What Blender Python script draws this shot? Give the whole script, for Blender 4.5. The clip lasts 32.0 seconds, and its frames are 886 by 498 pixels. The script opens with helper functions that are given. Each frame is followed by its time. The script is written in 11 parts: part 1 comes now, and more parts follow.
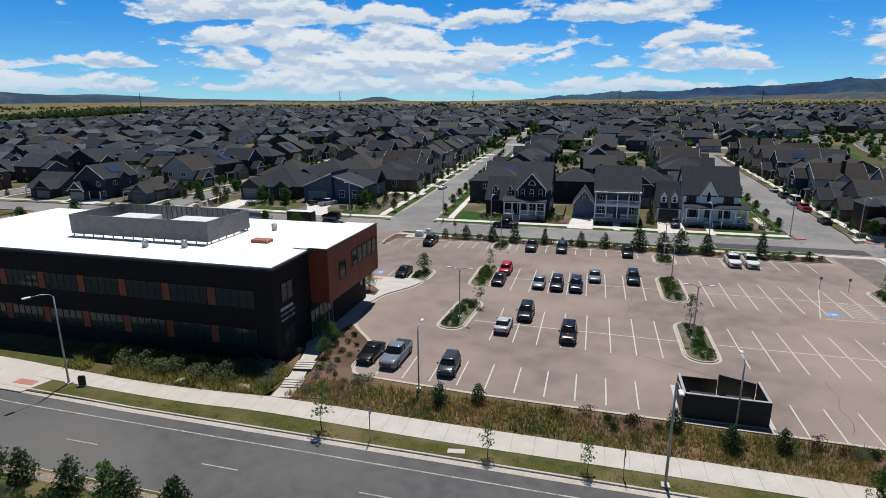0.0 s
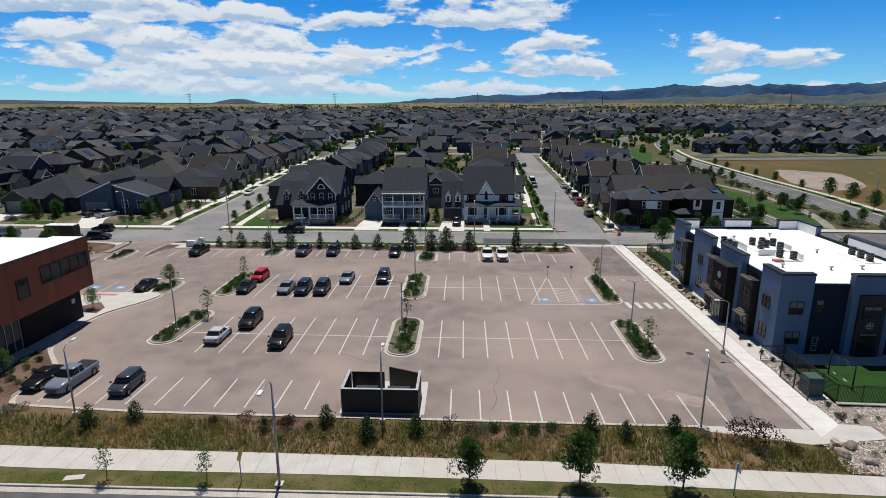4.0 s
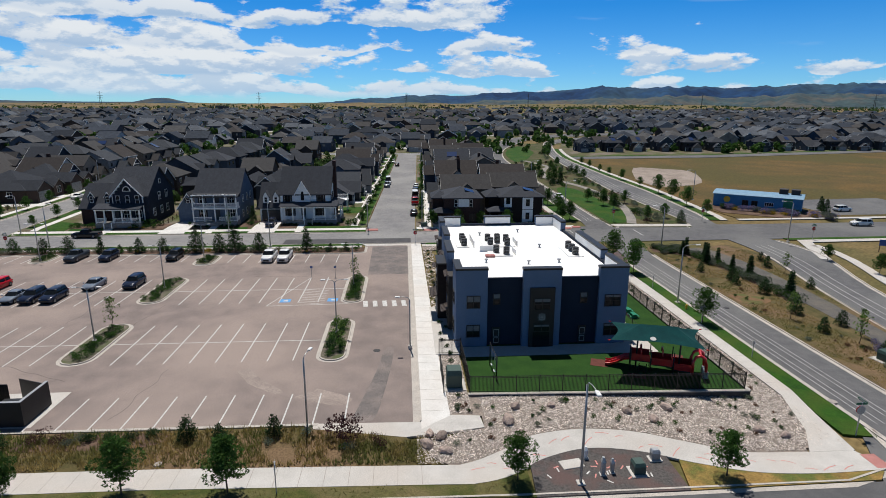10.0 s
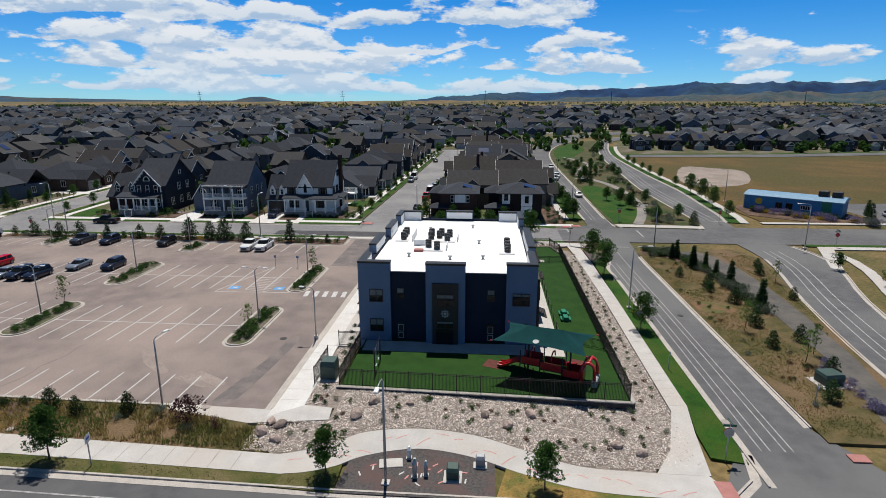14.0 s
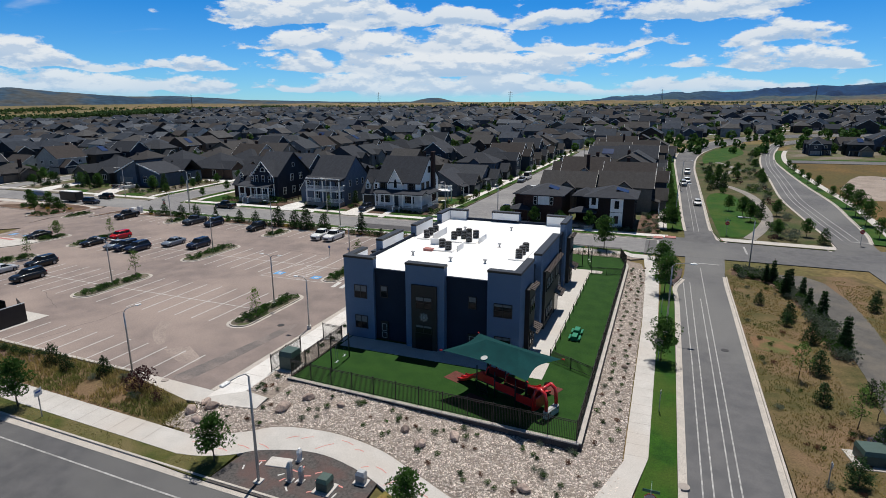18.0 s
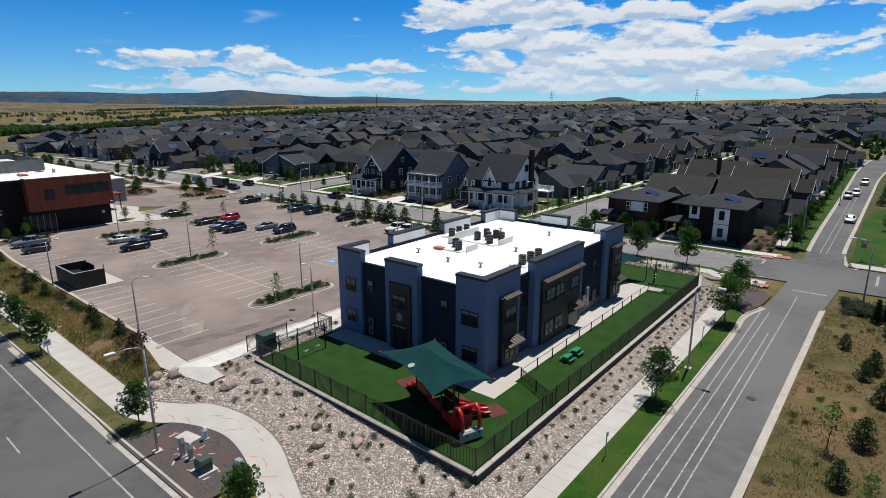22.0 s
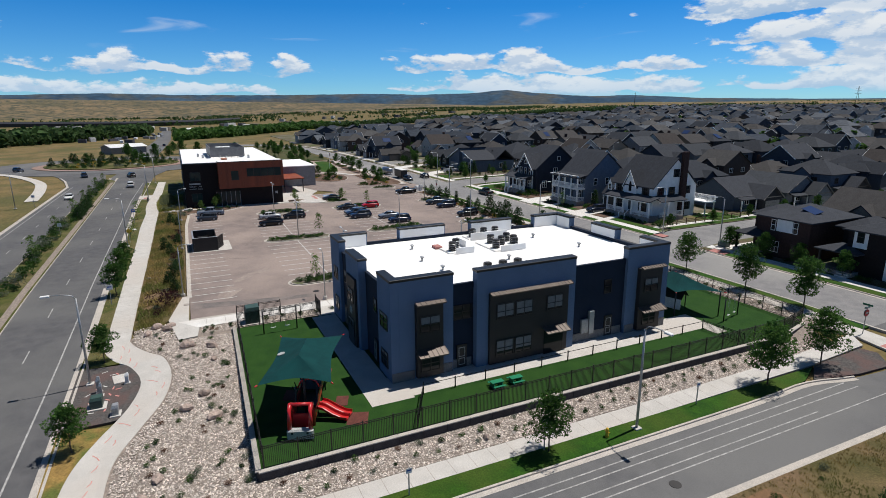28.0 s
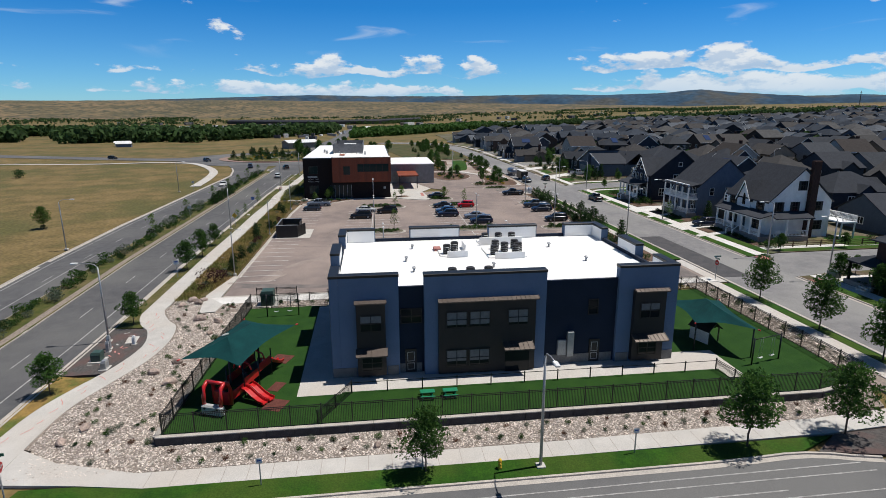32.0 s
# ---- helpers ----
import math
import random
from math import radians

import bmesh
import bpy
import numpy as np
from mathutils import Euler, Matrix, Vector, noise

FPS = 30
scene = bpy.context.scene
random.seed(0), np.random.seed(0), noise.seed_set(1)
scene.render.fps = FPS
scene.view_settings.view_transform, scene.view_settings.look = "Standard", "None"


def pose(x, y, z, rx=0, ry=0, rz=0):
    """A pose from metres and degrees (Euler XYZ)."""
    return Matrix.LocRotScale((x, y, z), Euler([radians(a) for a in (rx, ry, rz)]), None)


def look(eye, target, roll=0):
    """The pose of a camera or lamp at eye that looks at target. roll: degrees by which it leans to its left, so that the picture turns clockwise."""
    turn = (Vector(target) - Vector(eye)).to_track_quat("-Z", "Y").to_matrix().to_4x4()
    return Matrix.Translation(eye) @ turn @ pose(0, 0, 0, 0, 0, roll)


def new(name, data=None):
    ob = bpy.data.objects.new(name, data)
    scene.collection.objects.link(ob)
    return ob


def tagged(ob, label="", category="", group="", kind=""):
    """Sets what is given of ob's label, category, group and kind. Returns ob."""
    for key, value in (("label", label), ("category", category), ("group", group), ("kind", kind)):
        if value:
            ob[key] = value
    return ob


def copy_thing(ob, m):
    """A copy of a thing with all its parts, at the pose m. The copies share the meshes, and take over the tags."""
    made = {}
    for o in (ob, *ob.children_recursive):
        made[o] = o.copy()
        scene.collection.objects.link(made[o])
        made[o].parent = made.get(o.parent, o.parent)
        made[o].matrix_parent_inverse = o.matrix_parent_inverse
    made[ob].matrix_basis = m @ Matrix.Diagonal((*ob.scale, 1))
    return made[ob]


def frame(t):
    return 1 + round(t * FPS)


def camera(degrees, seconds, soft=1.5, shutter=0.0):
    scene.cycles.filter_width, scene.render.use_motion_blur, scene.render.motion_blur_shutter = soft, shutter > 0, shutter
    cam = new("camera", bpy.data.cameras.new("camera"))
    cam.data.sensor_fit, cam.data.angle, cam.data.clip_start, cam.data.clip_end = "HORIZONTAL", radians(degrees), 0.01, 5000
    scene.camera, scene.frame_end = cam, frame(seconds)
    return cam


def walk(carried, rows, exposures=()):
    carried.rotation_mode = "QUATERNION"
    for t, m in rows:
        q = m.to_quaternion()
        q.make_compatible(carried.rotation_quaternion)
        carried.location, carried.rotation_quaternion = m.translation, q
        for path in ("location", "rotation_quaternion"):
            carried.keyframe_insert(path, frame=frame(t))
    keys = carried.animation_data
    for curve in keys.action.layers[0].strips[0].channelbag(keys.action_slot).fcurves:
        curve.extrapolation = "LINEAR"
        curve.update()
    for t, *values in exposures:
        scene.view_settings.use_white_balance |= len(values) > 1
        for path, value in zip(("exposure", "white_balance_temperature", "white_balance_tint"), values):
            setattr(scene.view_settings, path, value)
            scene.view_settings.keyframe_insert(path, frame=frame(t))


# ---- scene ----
cam = camera(76.6, 32.0, 0.8)
METRES, EYE, TILT, LEAN, TURN = 155.82, 26.8, 0.0, 0.0, 15.0
ROWS = [
    (0.0, 0.0, 0.0, 0.0, -0.05, -14.34, 0.18),
    (0.5, 0.0159, -0.0004, 0.0001, -1.37, -14.36, 0.18),
    (1.0, 0.0318, -0.0013, 0.0003, -2.76, -14.34, 0.16),
    (1.5, 0.0476, -0.0027, 0.0007, -4.19, -14.33, 0.11),
    (2.0, 0.0635, -0.0043, 0.0007, -5.67, -14.29, 0.09),
    (2.5, 0.0797, -0.0066, 0.0006, -7.45, -14.24, 0.11),
    (3.0, 0.0954, -0.0092, 0.0006, -9.28, -14.19, 0.09),
    (3.5, 0.1111, -0.0123, 0.0005, -11.1, -14.13, 0.06),
    (4.0, 0.1268, -0.0161, 0.0007, -12.91, -14.09, 0.05),
    (4.5, 0.1422, -0.0207, 0.0009, -14.73, -14.04, 0.05),
    (6.5, 0.2014, -0.0414, 0.0004, -19.28, -13.97, -0.1),
    (7.0, 0.2163, -0.0472, 0.0003, -19.28, -13.99, -0.09),
    (7.5, 0.2312, -0.0524, 0.0002, -19.25, -14.01, -0.12),
    (8.0, 0.246, -0.0561, 0.0003, -19.23, -14.0, -0.13),
    (8.5, 0.261, -0.0587, 0.0002, -19.21, -14.04, -0.12),
    (9.0, 0.2761, -0.0604, 0.0002, -19.18, -14.03, -0.14),
    (9.5, 0.2913, -0.0621, 0.0001, -19.15, -14.05, -0.13),
    (10.0, 0.3066, -0.0644, -0.0001, -18.99, -14.07, -0.12),
    (10.5, 0.3222, -0.0671, -0.0004, -18.76, -14.09, -0.1),
    (11.0, 0.3376, -0.0705, -0.0008, -18.44, -14.11, -0.09),
    (11.5, 0.3529, -0.0745, -0.0014, -17.62, -14.12, -0.07),
    (12.0, 0.3683, -0.0785, -0.0019, -16.53, -14.14, -0.05),
    (12.5, 0.3837, -0.0827, -0.0026, -15.2, -14.19, -0.03),
    (13.0, 0.3993, -0.0864, -0.0032, -13.8, -14.24, -0.0),
    (13.5, 0.4149, -0.0898, -0.0039, -12.3, -14.28, 0.03),
    (15.5, 0.4766, -0.0879, -0.0075, -4.24, -14.24, 0.0),
    (16.0, 0.4919, -0.0847, -0.0081, -2.07, -14.24, 0.06),
    (16.5, 0.5073, -0.0817, -0.0087, 0.02, -14.21, 0.1),
    (17.0, 0.5225, -0.079, -0.0093, 2.14, -14.21, 0.09),
    (17.5, 0.5379, -0.0763, -0.0102, 4.3, -14.19, 0.1),
    (18.0, 0.5535, -0.0738, -0.0108, 6.51, -14.2, 0.16),
    (18.5, 0.5688, -0.0706, -0.0116, 8.71, -14.22, 0.15),
    (19.0, 0.5839, -0.067, -0.0124, 10.89, -14.25, 0.13),
    (19.5, 0.5992, -0.063, -0.0131, 13.11, -14.28, 0.17),
    (20.0, 0.6137, -0.0576, -0.0139, 15.32, -14.29, 0.13),
    (20.5, 0.6279, -0.0509, -0.0146, 17.55, -14.25, 0.16),
    (21.0, 0.641, -0.0427, -0.0154, 19.76, -14.21, 0.16),
    (21.5, 0.6531, -0.0331, -0.0159, 21.96, -14.19, 0.15),
    (22.0, 0.6653, -0.0239, -0.0162, 24.07, -14.18, 0.14),
    (22.5, 0.6779, -0.015, -0.0165, 26.12, -14.15, 0.15),
    (23.0, 0.6898, -0.0069, -0.0169, 28.08, -14.15, 0.14),
    (23.5, 0.7026, 0.0017, -0.0173, 30.26, -14.19, 0.14),
    (24.0, 0.7153, 0.0108, -0.0178, 32.45, -14.19, 0.16),
    (24.5, 0.7274, 0.0204, -0.0183, 34.62, -14.18, 0.17),
    (25.0, 0.7391, 0.0306, -0.0188, 36.79, -14.17, 0.19),
    (25.5, 0.7503, 0.0414, -0.0192, 38.96, -14.17, 0.2),
    (27.5, 0.7911, 0.0886, -0.0212, 47.7, -14.16, 0.28),
    (28.0, 0.8, 0.1013, -0.0216, 49.84, -14.15, 0.29),
    (28.5, 0.8085, 0.1142, -0.0217, 52.21, -14.13, 0.28),
    (29.0, 0.8165, 0.1274, -0.0219, 54.61, -14.09, 0.28),
    (29.5, 0.824, 0.1409, -0.022, 56.93, -14.08, 0.25),
    (30.0, 0.8313, 0.1547, -0.0224, 59.2, -14.07, 0.24),
    (30.5, 0.8381, 0.1686, -0.0225, 61.42, -14.07, 0.24),
    (31.0, 0.8445, 0.1827, -0.0227, 63.58, -14.06, 0.22),
    (31.5, 0.8506, 0.1968, -0.0229, 65.69, -14.04, 0.19),
    (32.0, 0.8563, 0.211, -0.023, 67.81, -14.02, 0.16),
]
walk(cam, [(t, pose(0, 0, EYE, TILT, LEAN, TURN) @ pose(METRES * x, METRES * y, METRES * z, 90 + pitch, roll, yaw)) for t, x, y, z, yaw, pitch, roll in ROWS])

# ---- light ----
SUN_AZ, SUN_EL = radians(-7), radians(68)
sun_way = Vector((math.sin(SUN_AZ) * math.cos(SUN_EL), math.cos(SUN_AZ) * math.cos(SUN_EL), math.sin(SUN_EL)))
sun = new("sun", bpy.data.lights.new("sun", "SUN"))
sun.data.energy, sun.data.angle, sun.data.color = 4.7, radians(0.5), (1.0, 0.962, 0.90)
sun.matrix_world = look(sun_way * 100, (0, 0, 0))


HORIZON, ZENITH = (0.88, 1.55, 2.10), (0.20, 1.12, 1.98)


def make_sky():
    """Clear blue summer sky with rows of fair-weather cumulus."""
    world = bpy.data.worlds.new("world")
    scene.world = world
    world.use_nodes = True
    nt = world.node_tree
    nd, lk = nt.nodes, nt.links
    nd.clear()
    sky = nd.new("ShaderNodeTexSky")
    sky.sky_type, sky.sun_disc = "NISHITA", False
    sky.sun_elevation, sky.sun_rotation = SUN_EL, SUN_AZ
    sky.altitude, sky.air_density, sky.dust_density, sky.ozone_density = 1800, 1.0, 0.3, 3.0
    tc = nd.new("ShaderNodeTexCoord")
    sep = nd.new("ShaderNodeSeparateXYZ")
    lk.new(tc.outputs["Generated"], sep.inputs[0])

    def math_node(op, a, b=None, c=None):
        m = nd.new("ShaderNodeMath")
        m.operation = op
        for k, v in enumerate((a, b, c)):
            if v is None:
                continue
            if isinstance(v, (int, float)):
                m.inputs[k].default_value = v
            else:
                lk.new(v, m.inputs[k])
        return m.outputs[0]

    def span(value, lo, hi, out0=0.0, out1=1.0, smooth=True):
        m = nd.new("ShaderNodeMapRange")
        if smooth:
            m.interpolation_type = "SMOOTHSTEP"
        for k, w in (("From Min", lo), ("From Max", hi), ("To Min", out0), ("To Max", out1)):
            m.inputs[k].default_value = w
        lk.new(value, m.inputs["Value"])
        return m.outputs[0]

    def blend(f, x, y, kind="MIX"):
        n = nd.new("ShaderNodeMix")
        n.data_type, n.blend_type = "RGBA", kind
        for k, w in ((0, f), (6, x), (7, y)):
            if isinstance(w, (int, float)):
                n.inputs[k].default_value = w
            elif isinstance(w, tuple):
                n.inputs[k].default_value = (*w, 1)
            else:
                lk.new(w, n.inputs[k])
        return n.outputs[2]

    def density(lift):
        """Cloud density; lift samples the field that much higher up."""
        comb = nd.new("ShaderNodeCombineXYZ")
        lk.new(sep.outputs[0], comb.inputs[0])
        lk.new(sep.outputs[1], comb.inputs[1])
        lk.new(math_node("MULTIPLY", math_node("ADD", sep.outputs[2], lift), 2.5), comb.inputs[2])
        total = None
        for scale, detail, rough, gain in ((3.0, 2.0, 0.5, 0.66), (12.0, 10.0, 0.60, 0.74)):
            n = nd.new("ShaderNodeTexNoise")
            n.inputs["Scale"].default_value, n.inputs["Detail"].default_value, n.inputs["Roughness"].default_value = scale, detail, rough
            lk.new(comb.outputs[0], n.inputs["Vector"])
            g = math_node("MULTIPLY", n.outputs[0], gain)
            total = g if total is None else math_node("ADD", total, g)
        return total

    # a broad field of cumulus to the north, thinning to one low row over the plain; each row has a flat base
    toward = math_node("ADD", math_node("MULTIPLY", sep.outputs[0], -0.26), math_node("MULTIPLY", sep.outputs[1], 0.965))
    north = span(toward, 0.74, 0.96)
    sway = nd.new("ShaderNodeTexNoise")
    sway.inputs["Scale"].default_value, sway.inputs["Detail"].default_value = 7.0, 2.0
    lk.new(tc.outputs["Generated"], sway.inputs["Vector"])
    level = math_node("ADD", sep.outputs[2], math_node("MULTIPLY", math_node("SUBTRACT", sway.outputs[0], 0.5), 0.055))
    rows, rise = None, None
    for base, top, part_of in ((0.020, 0.062, 1.0), (0.052, 0.098, 0.85), (0.088, 0.134, 0.80), (0.126, 0.190, 0.75)):
        edge = span(level, base, base + 0.007)
        tooth = math_node("MULTIPLY", edge, span(level, base, top, part_of, 0.0, smooth=False))
        up = math_node("MULTIPLY", edge, span(level, base, base + (top - base) * 0.55, 0.0, 1.0, smooth=False))
        rows = tooth if rows is None else math_node("MAXIMUM", rows, tooth)
        rise = up if rise is None else blend(edge, rise, up)
        if base == 0.052:
            first = rows
    sparse = math_node("SUBTRACT", math_node("MULTIPLY", first, 0.285), 0.158)
    dense = math_node("SUBTRACT", math_node("MULTIPLY", rows, 0.215), 0.050)
    bias = math_node("ADD", math_node("MULTIPLY", north, dense), math_node("MULTIPLY", math_node("SUBTRACT", 1.0, north), sparse))
    here, higher = density(0.0), density(0.009)
    dens = math_node("ADD", here, bias)
    cover = math_node("MULTIPLY", span(dens, 0.690, 0.760), span(sep.outputs[2], 0.010, 0.03))
    cover = math_node("MULTIPLY", cover, span(sep.outputs[2], 0.34, 0.6, 1.0, 0.0))
    # sunlit heads, thin edges and blue-grey bases
    lit = math_node("ADD", math_node("MULTIPLY", span(math_node("SUBTRACT", here, higher), -0.05, 0.05), 0.62), math_node("MULTIPLY", rise, 0.38))
    white = blend(lit, (6.2, 9.0, 12.8), (14.2, 15.0, 15.8))
    white = blend(span(sep.outputs[2], 0.01, 0.09, 0.45, 0.0), white, (8.8, 12.2, 15.2))
    tint = blend(span(sep.outputs[2], 0.0, 0.16, smooth=False), HORIZON, ZENITH)
    tint = blend(span(sep.outputs[2], 0.17, 0.5), tint, (0.50, 0.70, 0.80))
    deep = blend(1.0, sky.outputs[0], tint, "MULTIPLY")
    veil = nd.new("ShaderNodeTexNoise")
    veil.inputs["Scale"].default_value, veil.inputs["Detail"].default_value, veil.inputs["Distortion"].default_value = 5.0, 6.0, 0.8
    stretch = nd.new("ShaderNodeMapping")
    stretch.inputs["Scale"].default_value, stretch.inputs["Rotation"].default_value = (1.0, 1.0, 7.0), (0.0, 0.12, 0.0)
    lk.new(tc.outputs["Generated"], stretch.inputs["Vector"])
    lk.new(stretch.outputs[0], veil.inputs["Vector"])
    wisp = math_node("MULTIPLY", span(veil.outputs[0], 0.60, 0.82, 0.0, 0.55), math_node("MULTIPLY", span(sep.outputs[2], 0.07, 0.12), math_node("SUBTRACT", 1.0, north)))
    mix = blend(cover, blend(wisp, deep, (13.0, 14.2, 15.4)), white)
    bg = nd.new("ShaderNodeBackground")
    bg.inputs["Strength"].default_value = 0.054
    lk.new(mix, bg.inputs["Color"])
    out = nd.new("ShaderNodeOutputWorld")
    lk.new(bg.outputs[0], out.inputs["Surface"])


make_sky()


# ---- materials ----
def mat(name, a, b=None, rough=0.85, grain=6.0, fine=60.0, bump=0.0, metal=0.0, vary=0.0, c=None, patch=0.25, coat=0.0, island=0.0, lo=0.35, hi=0.65, thin=0.0):
    """A surface whose colour wanders from a to b at two scales, with fine relief. patch: noise per metre of the
    large stains (colour c where given); vary: how much whole pieces differ from one another."""
    m = bpy.data.materials.new(name)
    m.use_nodes = True
    nt = m.node_tree
    nd, lk = nt.nodes, nt.links
    bsdf = nd["Principled BSDF"]
    bsdf.inputs["Roughness"].default_value, bsdf.inputs["Metallic"].default_value = rough, metal
    bsdf.inputs["Coat Weight"].default_value = coat
    if rough > 0.7:
        bsdf.inputs["Specular IOR Level"].default_value = 0.2
    b = b or tuple(x * 0.8 for x in a)
    tc = nd.new("ShaderNodeTexCoord")

    def tex(scale, detail):
        n = nd.new("ShaderNodeTexNoise")
        n.inputs["Scale"].default_value, n.inputs["Detail"].default_value = scale, detail
        lk.new(tc.outputs["Object"], n.inputs["Vector"])
        return n.outputs[0]

    def ramp(value, lo, hi):
        r = nd.new("ShaderNodeMapRange")
        r.inputs["From Min"].default_value, r.inputs["From Max"].default_value = lo, hi
        lk.new(value, r.inputs["Value"])
        return r.outputs[0]

    def blend(f, x, y, kind="MIX"):
        n = nd.new("ShaderNodeMix")
        n.data_type, n.blend_type = "RGBA", kind
        for k, v in ((0, f), (6, x), (7, y)):
            if isinstance(v, (int, float)):
                n.inputs[k].default_value = v
            elif isinstance(v, tuple):
                n.inputs[k].default_value = (*v, 1)
            else:
                lk.new(v, n.inputs[k])
        return n.outputs[2]

    col = blend(ramp(tex(grain, 5), lo, hi), a, b)
    if c:
        col = blend(ramp(tex(patch, 4), 0.45, 0.62), col, c)
    if fine:
        g = nd.new("ShaderNodeMapRange")
        g.inputs["From Min"].default_value, g.inputs["From Max"].default_value = 0.3, 0.7
        g.inputs["To Min"].default_value, g.inputs["To Max"].default_value = 0.72, 1.22
        lk.new(tex(fine, 2), g.inputs["Value"])
        col = blend(1.0, col, g.outputs[0], "MULTIPLY")
    if vary or island:
        src = nd.new("ShaderNodeObjectInfo").outputs["Random"] if vary else nd.new("ShaderNodeNewGeometry").outputs["Random Per Island"]
        amt = vary or island
        g = nd.new("ShaderNodeMapRange")
        g.inputs["To Min"].default_value, g.inputs["To Max"].default_value = 1 - amt, 1 + amt
        lk.new(src, g.inputs["Value"])
        col = blend(1.0, col, g.outputs[0], "MULTIPLY")
    lk.new(col, bsdf.inputs["Base Color"])
    if thin:
        tr, mx = nd.new("ShaderNodeBsdfTranslucent"), nd.new("ShaderNodeMixShader")
        mx.inputs[0].default_value = thin
        lk.new(col, tr.inputs["Color"])
        lk.new(bsdf.outputs[0], mx.inputs[1])
        lk.new(tr.outputs[0], mx.inputs[2])
        lk.new(mx.outputs[0], nd["Material Output"].inputs["Surface"])
    if bump:
        bp = nd.new("ShaderNodeBump")
        bp.inputs["Strength"].default_value, bp.inputs["Distance"].default_value = bump, 0.05
        lk.new(tex(fine or grain, 3), bp.inputs["Height"])
        lk.new(bp.outputs[0], bsdf.inputs["Normal"])
    return m


def drawn(name, colours, rough=0.85):
    """Paint of a joined mesh whose colour is drawn from a few, shape by shape."""
    m = bpy.data.materials.new(name)
    m.use_nodes = True
    nd, lk = m.node_tree.nodes, m.node_tree.links
    bsdf = nd["Principled BSDF"]
    bsdf.inputs["Roughness"].default_value = rough
    bsdf.inputs["Specular IOR Level"].default_value = 0.2
    geo, r = nd.new("ShaderNodeNewGeometry"), nd.new("ShaderNodeValToRGB")
    r.color_ramp.interpolation = "CONSTANT"
    els = r.color_ramp.elements
    for k, colour in enumerate(colours):
        e = els[k] if k < 2 else els.new(k / len(colours))
        e.position, e.color = k / len(colours), (*colour, 1)
    lk.new(geo.outputs["Random Per Island"], r.inputs[0])
    tc, n, g, mx = nd.new("ShaderNodeTexCoord"), nd.new("ShaderNodeTexNoise"), nd.new("ShaderNodeMapRange"), nd.new("ShaderNodeMix")
    n.inputs["Scale"].default_value, n.inputs["Detail"].default_value = 0.7, 5
    lk.new(tc.outputs["Object"], n.inputs["Vector"])
    g.inputs["From Min"].default_value, g.inputs["From Max"].default_value = 0.3, 0.7
    g.inputs["To Min"].default_value, g.inputs["To Max"].default_value = 0.75, 1.2
    lk.new(n.outputs[0], g.inputs["Value"])
    mx.data_type, mx.blend_type = "RGBA", "MULTIPLY"
    mx.inputs[0].default_value = 1.0
    lk.new(r.outputs[0], mx.inputs[6])
    lk.new(g.outputs[0], mx.inputs[7])
    lk.new(mx.outputs[2], bsdf.inputs["Base Color"])
    return m


def glass(name, tint, rough=0.05):
    m = bpy.data.materials.new(name)
    m.use_nodes = True
    b = m.node_tree.nodes["Principled BSDF"]
    b.inputs["Base Color"].default_value = (*tint, 1)
    b.inputs["Roughness"].default_value = rough
    b.inputs["Specular IOR Level"].default_value = 0.2
    b.inputs["Coat Weight"].default_value = 0.05
    b.inputs["Coat Roughness"].default_value = 0.03
    return m


ASPHALT = mat("road_asphalt", (0.133, 0.130, 0.133), (0.104, 0.104, 0.108), 0.9, 0.8, 70, 0.1, c=(0.154, 0.152, 0.150), patch=0.06)
STREET = mat("street_asphalt", (0.226, 0.218, 0.220), (0.178, 0.176, 0.180), 0.9, 0.8, 70, 0.1, c=(0.258, 0.252, 0.246), patch=0.06)
ASPHALT_MAIN = mat("main_road_asphalt", (0.112, 0.110, 0.113), (0.086, 0.086, 0.090), 0.9, 0.8, 70, 0.1, c=(0.132, 0.130, 0.128), patch=0.06)
ASPHALT_NEW = mat("dark_asphalt", (0.090, 0.086, 0.090), (0.066, 0.066, 0.070), 0.9, 0.7, 14, 0.1)
LOT = mat("lot_asphalt", (0.252, 0.203, 0.184), (0.190, 0.156, 0.144), 0.9, 0.35, 60, 0.1, c=(0.305, 0.245, 0.216), patch=0.05)
LOT_PALE = mat("scuffed_asphalt", (0.325, 0.268, 0.236), (0.255, 0.208, 0.186), 0.9, 0.6, 9)
DRIVE = mat("bright_concrete", (0.68, 0.66, 0.635), (0.60, 0.585, 0.56), 0.9, 0.6, 60, 0.1, c=(0.62, 0.585, 0.55), patch=0.15)
CONCRETE = mat("pale_concrete", (0.53, 0.505, 0.475), (0.465, 0.443, 0.415), 0.9, 0.7, 60, 0.1, c=(0.49, 0.450, 0.410), patch=0.12)
KERB = mat("kerb_concrete", (0.482, 0.437, 0.392), (0.403, 0.370, 0.336), 0.9, 0.9, 18)
KERB_DARK = mat("gutter_concrete", (0.363, 0.319, 0.286), (0.297, 0.264, 0.242), 0.9, 0.9, 18)
PAINT = mat("road_paint", (0.576, 0.569, 0.547), (0.418, 0.403, 0.389), 0.7, 3.0, 30)
PAINT_WORN = mat("worn_road_paint", (0.44, 0.43, 0.42), (0.24, 0.235, 0.23), 0.75, 2.2, 25)
PAINT_BLUE = mat("blue_paint", (0.06, 0.25, 0.55), (0.12, 0.33, 0.6), 0.7, 3.0, 30)
RAMP_RED = mat("red_paving", (0.44, 0.20, 0.18), (0.38, 0.17, 0.15), 0.85, 2.0, 20)
